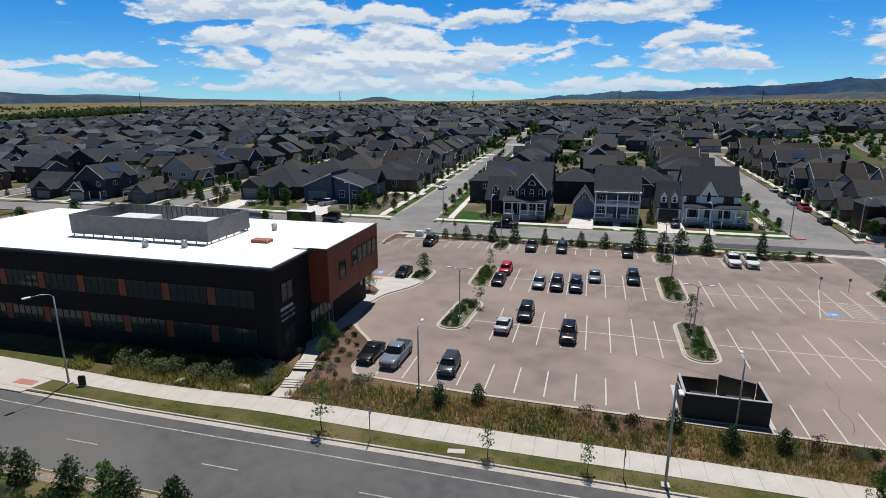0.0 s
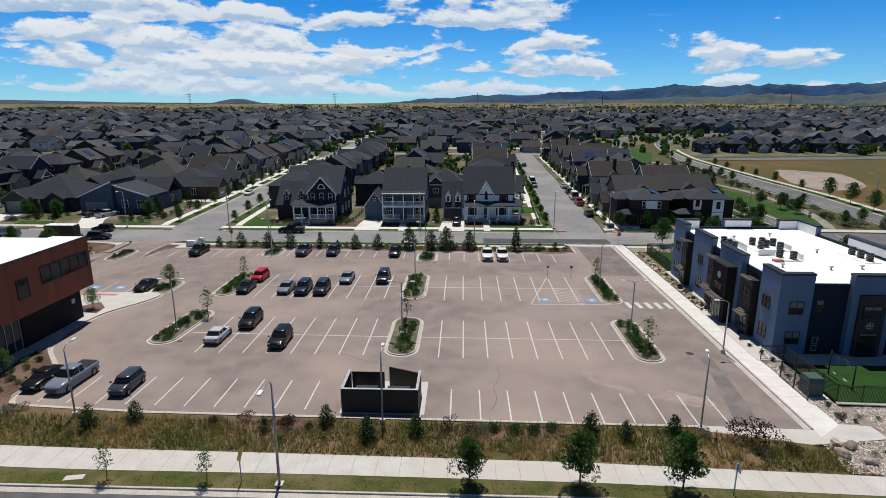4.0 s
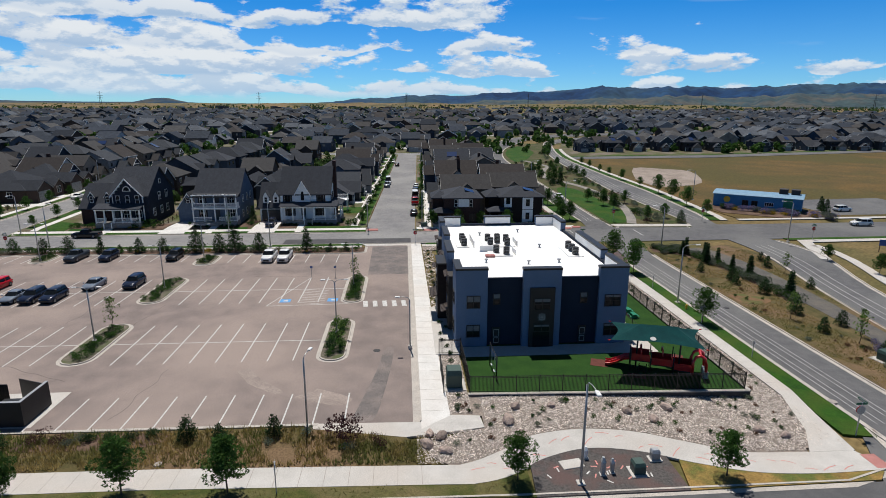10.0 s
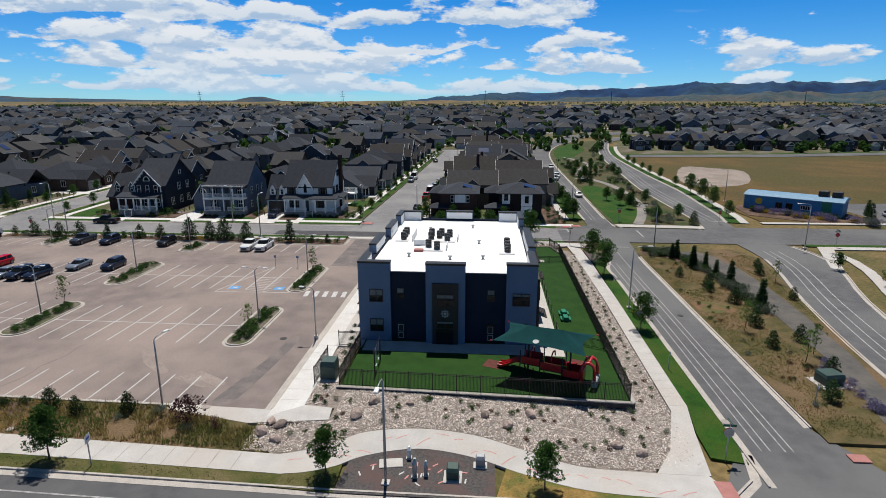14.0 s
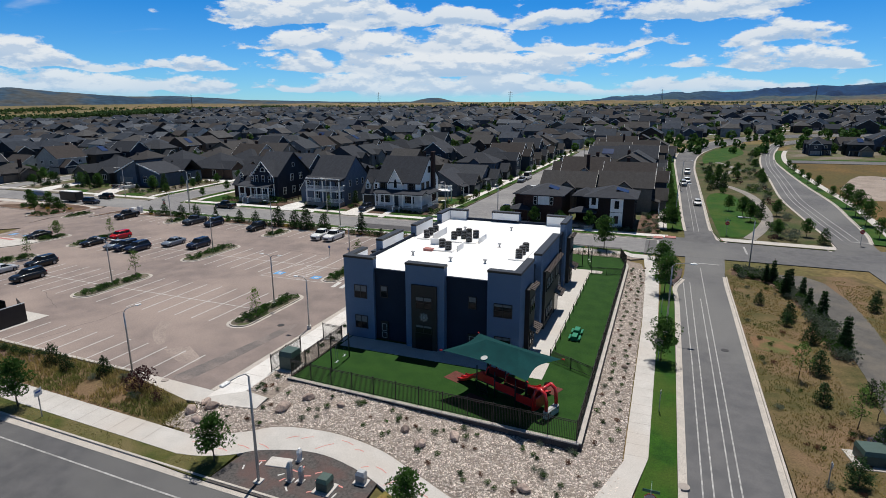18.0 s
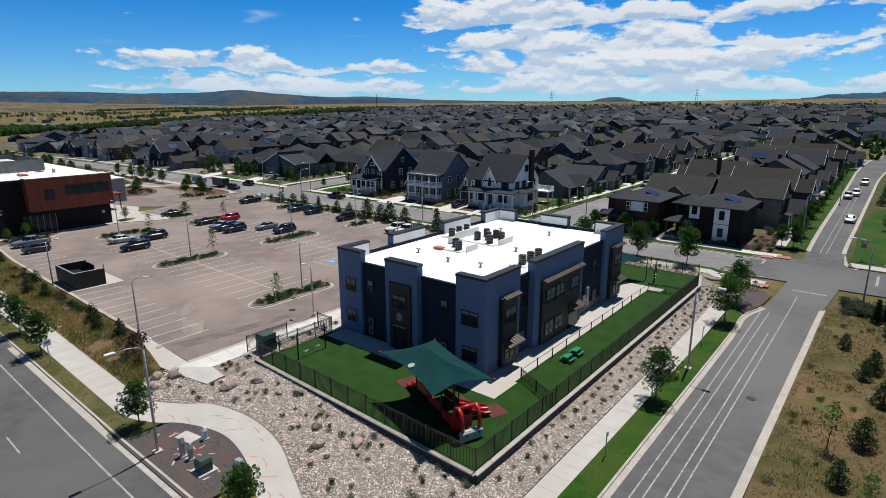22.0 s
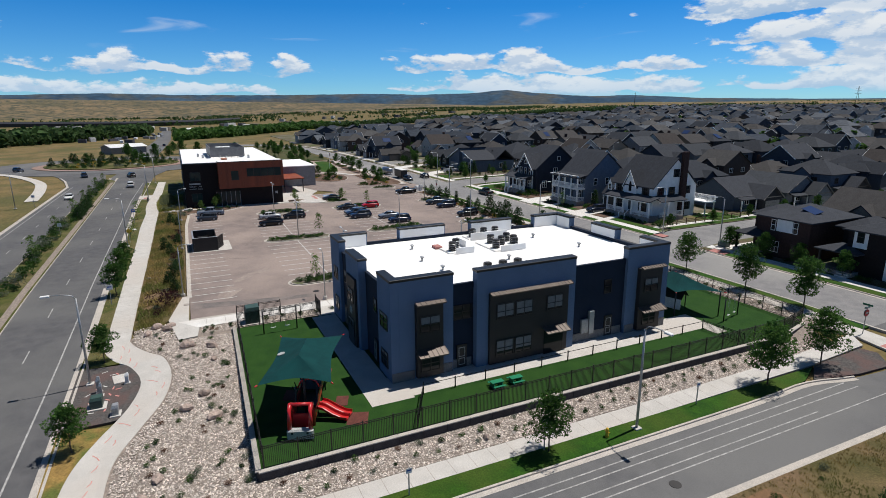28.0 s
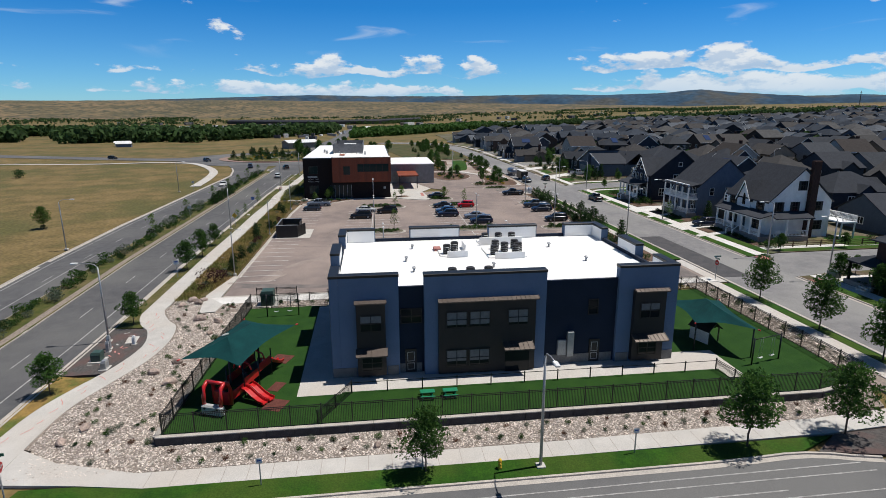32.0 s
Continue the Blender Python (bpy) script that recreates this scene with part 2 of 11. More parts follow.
TURF = mat("artificial_turf", (0.021, 0.063, 0.009), (0.014, 0.049, 0.007), 0.95, 0.6, 40, 0.4)
LAWN = mat("lawn_grass", (0.027, 0.083, 0.006), (0.016, 0.056, 0.005), 0.95, 1.2, 9, 0.5, c=(0.044, 0.080, 0.010), patch=0.2)
VERGE = mat("verge_grass", (0.085, 0.085, 0.024), (0.051, 0.065, 0.015), 0.95, 1.1, 8, 0.5, c=(0.136, 0.112, 0.051), patch=0.22)
MEADOW = mat("meadow_soil", (0.125, 0.095, 0.042), (0.068, 0.062, 0.022), 0.95, 0.7, 6, 0.6, c=(0.165, 0.108, 0.062), patch=0.13)
FIELD = mat("dry_prairie", (0.200, 0.142, 0.062), (0.128, 0.098, 0.040), 0.95, 0.14, 1.6, 0.3, c=(0.100, 0.092, 0.034), patch=0.035)
BARE = mat("bare_earth", (0.33, 0.275, 0.235), (0.25, 0.205, 0.17), 0.95, 0.2, 3)
MULCH = mat("brown_mulch", (0.123, 0.076, 0.055), (0.078, 0.050, 0.037), 0.95, 2.5, 16, 0.5, c=(0.157, 0.103, 0.075), patch=0.3)
GRAVEL_BED = mat("gravel_bed", (0.320, 0.266, 0.226), (0.196, 0.164, 0.142), 0.95, 4.0, 22, 0.6)
COBBLE = mat("river_stone", (0.640, 0.570, 0.512), (0.470, 0.402, 0.358), 0.85, 2.0, 25, 0, island=0.5)
PEA = mat("dark_pea_gravel", (0.112, 0.102, 0.097), (0.064, 0.059, 0.058), 0.95, 5.0, 26, 0.5, c=(0.118, 0.080, 0.074), patch=0.5)
BOULDER = mat("sandstone_boulder", (0.44, 0.34, 0.285), (0.25, 0.20, 0.18), 0.9, 2.5, 14, 0.6, vary=0.3)
ROOF_WHITE = mat("white_roof_membrane", (0.87, 0.87, 0.86), (0.83, 0.83, 0.82), 0.6, 0.3, 0, c=(0.80, 0.78, 0.75), patch=0.25)
STUCCO_BLUE = mat("blue_grey_stucco", (0.140, 0.200, 0.302), (0.124, 0.180, 0.275), 0.9, 0.5, 45, 0.15)
STUCCO_NAVY = mat("navy_stucco", (0.019, 0.028, 0.048), (0.016, 0.024, 0.041), 0.9, 0.5, 45, 0.15)
CLAD_BROWN = mat("dark_bronze_cladding", (0.021, 0.017, 0.016), (0.015, 0.013, 0.012), 0.6, 1.0, 30)
METAL_AWN = mat("bronze_seam_metal", (0.125, 0.098, 0.082), (0.095, 0.075, 0.064), 0.45, 1.0, 20, metal=0.4)
STONE_BASE = mat("grey_block", (0.21, 0.205, 0.20), (0.16, 0.155, 0.15), 0.9, 1.5, 12, 0.3)
WALL_BLOCK = mat("charcoal_retaining_block", (0.077, 0.072, 0.072), (0.056, 0.052, 0.054), 0.9, 1.5, 12, 0.4)
BLACK_METAL = mat("black_metal", (0.013, 0.013, 0.013), (0.008, 0.008, 0.009), 0.45, 2, 30)
GALV = mat("grey_metal", (0.42, 0.43, 0.44), (0.34, 0.35, 0.36), 0.45, 1.5, 20, metal=0.5)
WHITE_METAL = mat("white_metal", (0.75, 0.75, 0.74), (0.66, 0.66, 0.65), 0.5, 1.5, 20)
GLASS = glass("window_glass", (0.012, 0.015, 0.017))
GLASS_GREEN = glass("green_glass", (0.018, 0.034, 0.033))
BLIND = mat("pale_blind", (0.42, 0.43, 0.42), (0.36, 0.37, 0.36), 0.6, 3, 20)
BRICK_DARK = mat("dark_brick", (0.023, 0.018, 0.017), (0.017, 0.013, 0.013), 0.9, 3.0, 25, 0.3)
WOOD_RED = mat("red_timber_cladding", (0.285, 0.060, 0.019), (0.175, 0.038, 0.013), 0.6, 0.7, 12, 0.1)
SHINGLES = [mat("shingle", a, tuple(v * 0.84 for v in a), 0.95, 1.2, 9, 0.4, vary=0.12) for a in ((0.046, 0.050, 0.060), (0.056, 0.053, 0.053), (0.034, 0.038, 0.047), (0.052, 0.057, 0.066), (0.066, 0.064, 0.064), (0.052, 0.045, 0.043))]
SHINGLE = SHINGLES[0]
TRIM_WHITE = mat("white_trim", (0.873, 0.873, 0.859), (0.774, 0.774, 0.760), 0.6, 2, 0)
SIDINGS = [mat("lap_siding", a, tuple(v * 0.85 for v in a), 0.8, 1.3, 12) for a in ((0.052, 0.062, 0.082), (0.160, 0.138, 0.116), (0.032, 0.042, 0.064), (0.210, 0.226, 0.244), (0.086, 0.060, 0.050), (0.030, 0.033, 0.038), (0.440, 0.430, 0.408), (0.082, 0.110, 0.152), (0.058, 0.062, 0.058), (0.230, 0.200, 0.168))]
SIDING_NAVY = mat("navy_siding", (0.026, 0.032, 0.049), (0.020, 0.026, 0.041), 0.75, 1.2, 20)
SIDING_BLUE = mat("slate_blue_siding", (0.126, 0.162, 0.222), (0.106, 0.138, 0.198), 0.75, 1.2, 20)
SIDING_WHITE = mat("white_siding", (0.867, 0.867, 0.854), (0.762, 0.762, 0.749), 0.75, 1.2, 0)
TAUPE = mat("taupe_siding", (0.240, 0.222, 0.204), (0.204, 0.186, 0.174), 0.75, 1.2, 20)
BRICK_RED = mat("brown_brick", (0.064, 0.036, 0.031), (0.043, 0.025, 0.022), 0.9, 3.0, 14, 0.3)
DOOR_PAINT = mat("door_paint", (0.05, 0.05, 0.055), (0.04, 0.04, 0.045), 0.5, 2, 20)
GARAGE = mat("garage_paint", (0.22, 0.22, 0.22), (0.18, 0.18, 0.18), 0.6, 2, 20, vary=0.5)
WOOD = mat("weathered_timber", (0.16, 0.105, 0.07), (0.11, 0.07, 0.048), 0.85, 2.0, 16, 0.2)
BARK = mat("bark", (0.12, 0.095, 0.075), (0.07, 0.055, 0.045), 0.95, 5, 30, 0.5)
LEAF = mat("tree_leaf", (0.069, 0.146, 0.027), (0.035, 0.087, 0.020), 0.8, 1.5, 8, vary=0.2, thin=0.4)
LEAF_DARK = mat("conifer_needle", (0.044, 0.089, 0.029), (0.024, 0.054, 0.019), 0.85, 1.5, 8, vary=0.25, thin=0.4)
LEAF_OLIVE = mat("olive_leaf", (0.230, 0.250, 0.130), (0.140, 0.165, 0.085), 0.85, 1.5, 8, vary=0.2, thin=0.6)
LEAF_LIGHT = mat("young_leaf", (0.125, 0.200, 0.042), (0.072, 0.135, 0.030), 0.8, 1.5, 8, vary=0.2, thin=0.4)
LEAF_SAGE = mat("sage_leaf", (0.175, 0.205, 0.150), (0.115, 0.145, 0.098), 0.85, 1.5, 8, vary=0.2, thin=0.4)
LEAF_PURPLE = mat("purple_leaf", (0.070, 0.026, 0.028), (0.042, 0.018, 0.020), 0.8, 1.5, 8, vary=0.2, thin=0.4)
LEAF_YELLOW = mat("gold_flower", (0.40, 0.27, 0.03), (0.22, 0.17, 0.03), 0.8, 1.5, 8, vary=0.2, thin=0.4)
LEAF_LAV = mat("lavender_flower", (0.20, 0.16, 0.30), (0.13, 0.13, 0.19), 0.8, 1.5, 8, vary=0.2, thin=0.4)
STRAW_GREEN = mat("green_grass_blade", (0.290, 0.290, 0.075), (0.165, 0.205, 0.050), 0.9, 0.7, 5, island=0.3, c=(0.34, 0.27, 0.10), patch=0.2, thin=0.5)
STRAW = mat("dry_grass_blade", (0.421, 0.301, 0.120), (0.237, 0.204, 0.070), 0.9, 0.7, 5, island=0.3, c=(0.161, 0.182, 0.050), patch=0.16, thin=0.4)
GREEN_BOX = mat("utility_green", (0.045, 0.085, 0.07), (0.038, 0.072, 0.06), 0.5, 2, 20)
SAIL = mat("teal_shade_cloth", (0.006, 0.058, 0.060), (0.005, 0.047, 0.050), 0.95, 1.0, 60, thin=0.2)
PLAY_RED = mat("red_plastic", (0.52, 0.018, 0.020), (0.46, 0.015, 0.018), 0.35, 2, 0, coat=0.3)
PLAY_GREEN = mat("green_plastic", (0.015, 0.20, 0.10), (0.012, 0.17, 0.085), 0.4, 2, 0)
YELLOW = mat("yellow_paint", (0.65, 0.40, 0.03), (0.58, 0.35, 0.025), 0.5, 2, 0)
SIGN_RED = mat("sign_red", (0.42, 0.015, 0.02), (0.38, 0.013, 0.018), 0.4, 2, 0)
SIGN_GREEN = mat("sign_green", (0.012, 0.13, 0.07), (0.01, 0.11, 0.06), 0.4, 2, 0)
SIGN_BLUE = mat("sign_blue", (0.02, 0.09, 0.35), (0.018, 0.08, 0.32), 0.4, 2, 0)
TYRE = mat("tyre_rubber", (0.016, 0.016, 0.017), (0.011, 0.011, 0.012), 0.85, 5, 0)
RIM = mat("wheel_rim", (0.30, 0.30, 0.31), (0.22, 0.22, 0.23), 0.3, 4, 0, metal=0.8)
LAMP_RED = mat("tail_lamp", (0.35, 0.01, 0.01), (0.3, 0.01, 0.01), 0.2, 4, 0)
LAMP_CLEAR = mat("head_lamp", (0.22, 0.23, 0.24), (0.18, 0.19, 0.20), 0.15, 4, 0)
# forest colours pushed to blue: distance haze put into the base colour
RIDGE = mat("hazed_forest_ridge", (0.012, 0.052, 0.135), (0.004, 0.024, 0.076), 1.0, 0.0035, 0.02, c=(0.030, 0.068, 0.105), patch=0.0016)
SCREEN = mat("ribbed_screen_metal", (0.187, 0.187, 0.193), (0.143, 0.143, 0.149), 0.5, 1.5, 20, metal=0.3)
YARD = mat("garden_ground", (0.075, 0.105, 0.028), (0.105, 0.075, 0.05), 0.95, 0.25, 5, 0.4, c=(0.17, 0.145, 0.115), patch=0.12)
BELT = mat("woodland_leaf", (0.060, 0.108, 0.033), (0.039, 0.075, 0.026), 0.85, 0.4, 0, island=0.4, thin=0.4)
PARK = mat("park_planting", (0.072, 0.074, 0.028), (0.105, 0.082, 0.045), 0.95, 0.35, 6, 0.5, c=(0.048, 0.066, 0.020), patch=0.15)
FIELD_OLIVE = mat("olive_field_grass", (0.135, 0.085, 0.028), (0.090, 0.066, 0.024), 0.95, 0.08, 1.5, 0.3, c=(0.085, 0.070, 0.022), patch=0.02)
BLIND_DIM = mat("dim_blind", (0.17, 0.175, 0.18), (0.13, 0.135, 0.14), 0.6, 3, 0)


# ---- building helpers ----
def ramp01(v, a, b):
    return min(1.0, max(0.0, (v - a) / (b - a)))


def high(x, y):
    """Height of the land."""
    rise = float(np.interp(y, [126, 131, 280, 400, 600, 1000, 1600, 2400], [0, 0.5, 2.8, 6, 11, 18, 28, 46]))
    north = 1 - ramp01(y, 100, 130)
    south = max(ramp01(x, 30, 58) * (1 - ramp01(y, 40.5, 46.5)), ramp01(x, 62, 82) * (1 - ramp01(y, 50.3, 51.6)))
    dip = 9 * ramp01(-x, 150, 900) * ramp01(900 - y, 0, 900)
    return rise - dip - 0.5 * north * max(ramp01(x, 81.0, 82.2), south)


CUTS_X, CUTS_Y = (30, 44, 58, 62, 72, 81.0, 82.2), (40.5, 43.5, 46.5, 50.3, 51.6, 100, 110, 120, 126, 131, 210, 280, 340, 400, 500, 600, 1000)


class Geo:
    """Vertices and faces of one mesh."""

    def __init__(self):
        self.v, self.f, self.s = [], [], []

    def add(self, verts, faces, smooth=False):
        n = len(self.v)
        self.v.extend(tuple(p) for p in verts)
        self.f.extend(tuple(i + n for i in f) for f in faces)
        self.s.extend([smooth] * len(faces))
        return self

    def box(self, x0, y0, z0, x1, y1, z1, m=None):
        p = [(x0, y0, z0), (x1, y0, z0), (x1, y1, z0), (x0, y1, z0), (x0, y0, z1), (x1, y0, z1), (x1, y1, z1), (x0, y1, z1)]
        if m is not None:
            p = [m @ Vector(q) for q in p]
        return self.add(p, [(3, 2, 1, 0), (4, 5, 6, 7), (0, 1, 5, 4), (1, 2, 6, 5), (2, 3, 7, 6), (3, 0, 4, 7)])

    def cham(self, x0, y0, z0, x1, y1, z1, c=0.04, m=None):
        """A box with its upright and top edges chamfered."""
        q = lambda e, z: [(x0 + e, y0 + e * 0, z), (x1 - e, y0, z), (x1, y0 + e, z), (x1, y1 - e, z), (x1 - e, y1, z), (x0 + e, y1, z), (x0, y1 - e, z), (x0, y0 + e, z)]
        low, mid = q(c, z0), q(c, z1 - c)
        topp = [(min(max(x, x0 + c), x1 - c), min(max(y, y0 + c), y1 - c), z1) for x, y, z in q(c * 2, z1)]
        return self.rings([low, mid, topp], m=m)

    def rings(self, rings, cap=True, m=None, smooth=False, closed=True):
        """Skin over a row of rings of as many points each."""
        k = len(rings[0])
        p = [q for r in rings for q in r]
        if m is not None:
            p = [m @ Vector(q) for q in p]
        f = []
        for i in range(len(rings) - 1):
            for j in range(k if closed else k - 1):
                a, b = i * k + j, i * k + (j + 1) % k
                f.append((a, b, b + k, a + k))
        if cap:
            f.append(tuple(range(k))[::-1])
            f.append(tuple(range((len(rings) - 1) * k, len(rings) * k)))
        return self.add(p, f, smooth)

    def tube(self, path, radii, n=8, smooth=True, cap=True):
        """A round bar along a path of points."""
        pts = [Vector(p) for p in path]
        if isinstance(radii, (int, float)):
            radii = [radii] * len(pts)
        rr = []
        for i, p in enumerate(pts):
            d = (pts[min(i + 1, len(pts) - 1)] - pts[max(i - 1, 0)]).normalized()
            a = d.orthogonal().normalized() if abs(d.z) < 0.99 else Vector((1, 0, 0))
            if abs(d.z) < 0.99:
                a = d.cross(Vector((0, 0, 1))).normalized()
            b = d.cross(a).normalized()
            rr.append([p + (a * math.cos(t) + b * math.sin(t)) * radii[i] for t in (2 * math.pi * j / n for j in range(n))])
        return self.rings(rr, cap=cap, smooth=smooth)

    def prism(self, poly, z0, z1):
        n = len(poly)
        return self.add([(x, y, z0) for x, y in poly] + [(x, y, z1) for x, y in poly],
                        [tuple(range(n))[::-1], tuple(range(n, 2 * n))] + [(i, (i + 1) % n, (i + 1) % n + n, i + n) for i in range(n)])

    def quad(self, a, b, c, d):
        return self.add([a, b, c, d], [(0, 1, 2, 3)])

    def slope(self, a, b, c, d, t=0.14):
        """A roof plane of thickness t under the four corners."""
        p = [Vector(q) for q in (a, b, c, d)]
        return self.add(p + [q - Vector((0, 0, t)) for q in p], [(0, 1, 2, 3), (7, 6, 5, 4), (0, 4, 5, 1), (1, 5, 6, 2), (2, 6, 7, 3), (3, 7, 4, 0)])

    def lattice(self, xs, zs, solid, y0, y1, m=None):
        """One connected grille: cells of the grid xs by zs that solid(i, j) picks, from y0 (front) to y1."""
        nx, nz = len(xs), len(zs)
        ids, verts, faces = {}, [], []

        def at(i, j, k):
            key = (i, j, k)
            if key not in ids:
                ids[key] = len(verts)
                verts.append((xs[i], (y0, y1)[k], zs[j]))
            return ids[key]

        on = lambda i, j: 0 <= i < nx - 1 and 0 <= j < nz - 1 and solid(i, j)
        for i in range(nx - 1):
            for j in range(nz - 1):
                if not on(i, j):
                    continue
                faces.append((at(i, j, 0), at(i + 1, j, 0), at(i + 1, j + 1, 0), at(i, j + 1, 0)))
                faces.append((at(i, j + 1, 1), at(i + 1, j + 1, 1), at(i + 1, j, 1), at(i, j, 1)))
                for (di, dj), (a, b) in (((-1, 0), ((i, j + 1), (i, j))), ((1, 0), ((i + 1, j), (i + 1, j + 1))), ((0, -1), ((i, j), (i + 1, j))), ((0, 1), ((i + 1, j + 1), (i, j + 1)))):
                    if not on(i + di, j + dj):
                        faces.append((at(*a, 0), at(*a, 1), at(*b, 1), at(*b, 0)))
        if m is not None:
            verts = [m @ Vector(p) for p in verts]
        return self.add(verts, faces)

    def mesh(self, name, material):
        me = bpy.data.meshes.new(name)
        me.from_pydata(self.v, [], self.f)
        me.polygons.foreach_set("use_smooth", self.s)
        me.materials.append(material)
        me.update()
        return me


def part(name, geo, material, parent=None, label=""):
    """Links a Geo (or a ready mesh) as one mesh object under a thing or a part."""
    ob = new(name, geo.mesh(name, material) if isinstance(geo, Geo) else geo)
    if parent is not None:
        ob.parent = parent
    return tagged(ob, label)


def thing(name, label, category, group="", x=0, y=0, turn=0, z=None):
    ob = new(name)
    ob.matrix_basis = pose(x, y, high(x, y) if z is None else z, 0, 0, turn)
    return tagged(ob, label, category, group)


def place(proto, x, y, turn=0, z=None, size=1.0):
    ob = copy_thing(proto, pose(x, y, high(x, y) if z is None else z, 0, 0, turn))
    if size != 1.0:
        ob.scale = (size, size, size)
    return ob


def bezel(poly):
    return sum(x0 * y1 - x1 * y0 for (x0, y0), (x1, y1) in zip(poly, poly[1:] + poly[:1]))


def ground_mesh(name, poly, lift, deep, material):
    """A sheet over the outline poly that follows the land, lift above it, with edges that go deep down."""
    if bezel(poly) < 0:
        poly = poly[::-1]
    bm = bmesh.new()
    bm.faces.new([bm.verts.new((x, y, 0)) for x, y in poly])
    bm.normal_update()
    bmesh.ops.triangulate(bm, faces=bm.faces[:])
    for cuts, k in ((CUTS_X, 0), (CUTS_Y, 1)):
        for c in cuts:
            if min(p[k] for p in poly) < c < max(p[k] for p in poly):
                co, no = [0, 0, 0], [0, 0, 0]
                co[k], no[k] = c, 1
                bmesh.ops.bisect_plane(bm, geom=bm.verts[:] + bm.edges[:] + bm.faces[:], plane_co=co, plane_no=no)
    for v in bm.verts:
        v.co.z = high(v.co.x, v.co.y) + lift
    if deep:
        rim = [e for e in bm.edges if e.is_boundary]
        made = bmesh.ops.extrude_edge_only(bm, edges=rim)["geom"]
        for v in made:
            if isinstance(v, bmesh.types.BMVert):
                v.co.z -= deep
    bmesh.ops.recalc_face_normals(bm, faces=bm.faces[:])
    me = bpy.data.meshes.new(name)
    bm.to_mesh(me)
    bm.free()
    me.materials.append(material)
    return me


def sheet(name, poly, lift, material, label, deep=0.2, category="ground", kind="structure"):
    return tagged(new(name, ground_mesh(name, poly, lift, deep, material)), label, category, "", kind)


def offset_line(pts, d):
    """The polyline shifted d to its left."""
    out = []
    for i, p in enumerate(pts):
        a, b = Vector(pts[max(i - 1, 0)]), Vector(pts[min(i + 1, len(pts) - 1)])
        t = (b - a).normalized()
        out.append((p[0] - t.y * d, p[1] + t.x * d))
    return out


def curve(pts, n=6):
    """A smooth line through pts."""
    out = []
    for i in range(len(pts) - 1):
        p0, p1, p2, p3 = (Vector(pts[min(max(i + k, 0), len(pts) - 1)]) for k in (-1, 0, 1, 2))
        for s in range(n):
            t = s / n
            q = 0.5 * ((2 * p1) + (p2 - p0) * t + (2 * p0 - 5 * p1 + 4 * p2 - p3) * t * t + (3 * p1 - p0 - 3 * p2 + p3) * t ** 3)
            out.append((q.x, q.y))
    return out + [tuple(pts[-1])]


def band(pts, d0, d1):
    """Outline between two offsets of a line."""
    return offset_line(pts, d0) + offset_line(pts, d1)[::-1]


def strip_geo(g, pts, d0, d1, lift, deep=0.0):
    """Adds a narrow strip along a line, following the land."""
    fine = []
    for a, b in zip(pts, pts[1:]):
        n = max(1, int(math.dist(a, b) / 6))
        fine += [(a[0] + (b[0] - a[0]) * i / n, a[1] + (b[1] - a[1]) * i / n) for i in range(n)]
    fine.append(pts[-1])
    A, B = offset_line(fine, d0), offset_line(fine, d1)
    top = [[(a[0], a[1], high(*a) + lift), (b[0], b[1], high(*b) + lift)] for a, b in zip(A, B)]
    if deep:
        rings = [[(*a[:2], a[2] - deep), a, b, (*b[:2], b[2] - deep)] for a, b in top]
        g.rings(rings, cap=True)
    else:
        g.rings(top, cap=False, closed=False)
    return g


def kerb(name, pts, label="pale concrete kerb with gutter beside the road", side=1, lift=0.15, w=0.18, gutter=0.45):
    """A kerb stone along a line with the gutter pan on its right (side 1) or left (-1)."""
    g = Geo()
    strip_geo(g, pts, 0, w * side, lift, 0.3)
    if gutter:
        strip_geo(g, pts, -gutter * side, 0, 0.034, 0.1)
    return tagged(new(name, g.mesh(name, KERB)), label, "kerb", "", "structure")


def arc(cx, cy, r, a0, a1, n=10):
    return [(cx + r * math.cos(radians(a0 + (a1 - a0) * i / n)), cy + r * math.sin(radians(a0 + (a1 - a0) * i / n))) for i in range(n + 1)]


# ---- land ----
def make_ground():
    near = [float(v) for v in range(-160, 241, 20)]
    far = [-4600, -4000, -3300, -2600, -2000, -1500, -1100, -800, -600, -450, -350, -280, -220]
    xs = sorted(set(far + near + list(CUTS_X) + [300, 380, 480, 600, 800, 1100, 1500, 2000, 2600, 3300, 4000, 4600]))
    ys = sorted(set(far + near + list(CUTS_Y) + [320, 450, 550, 700, 850, 1300, 1600, 2000, 2600, 3300, 4000, 4600]))
    g = Geo()
    verts = []
    for y in ys:
        for x in xs:
            d = math.hypot(x, y)
            wave = 14 * ramp01(d, 700, 2600) * (noise.noise((x / 900, y / 900, 3.1)) + 0.4 * noise.noise((x / 300, y / 300, 7.7)))
            verts.append((x, y, high(x, y) - 0.12 + wave))
    n = len(xs)
    g.add(verts, [(j * n + i, j * n + i + 1, (j + 1) * n + i + 1, (j + 1) * n + i) for j in range(len(ys) - 1) for i in range(n - 1)], True)
    tagged(new("ground", g.mesh("ground", FIELD)), "dry tan prairie grass rolling to the horizon", "ground", "", "structure")


make_ground()

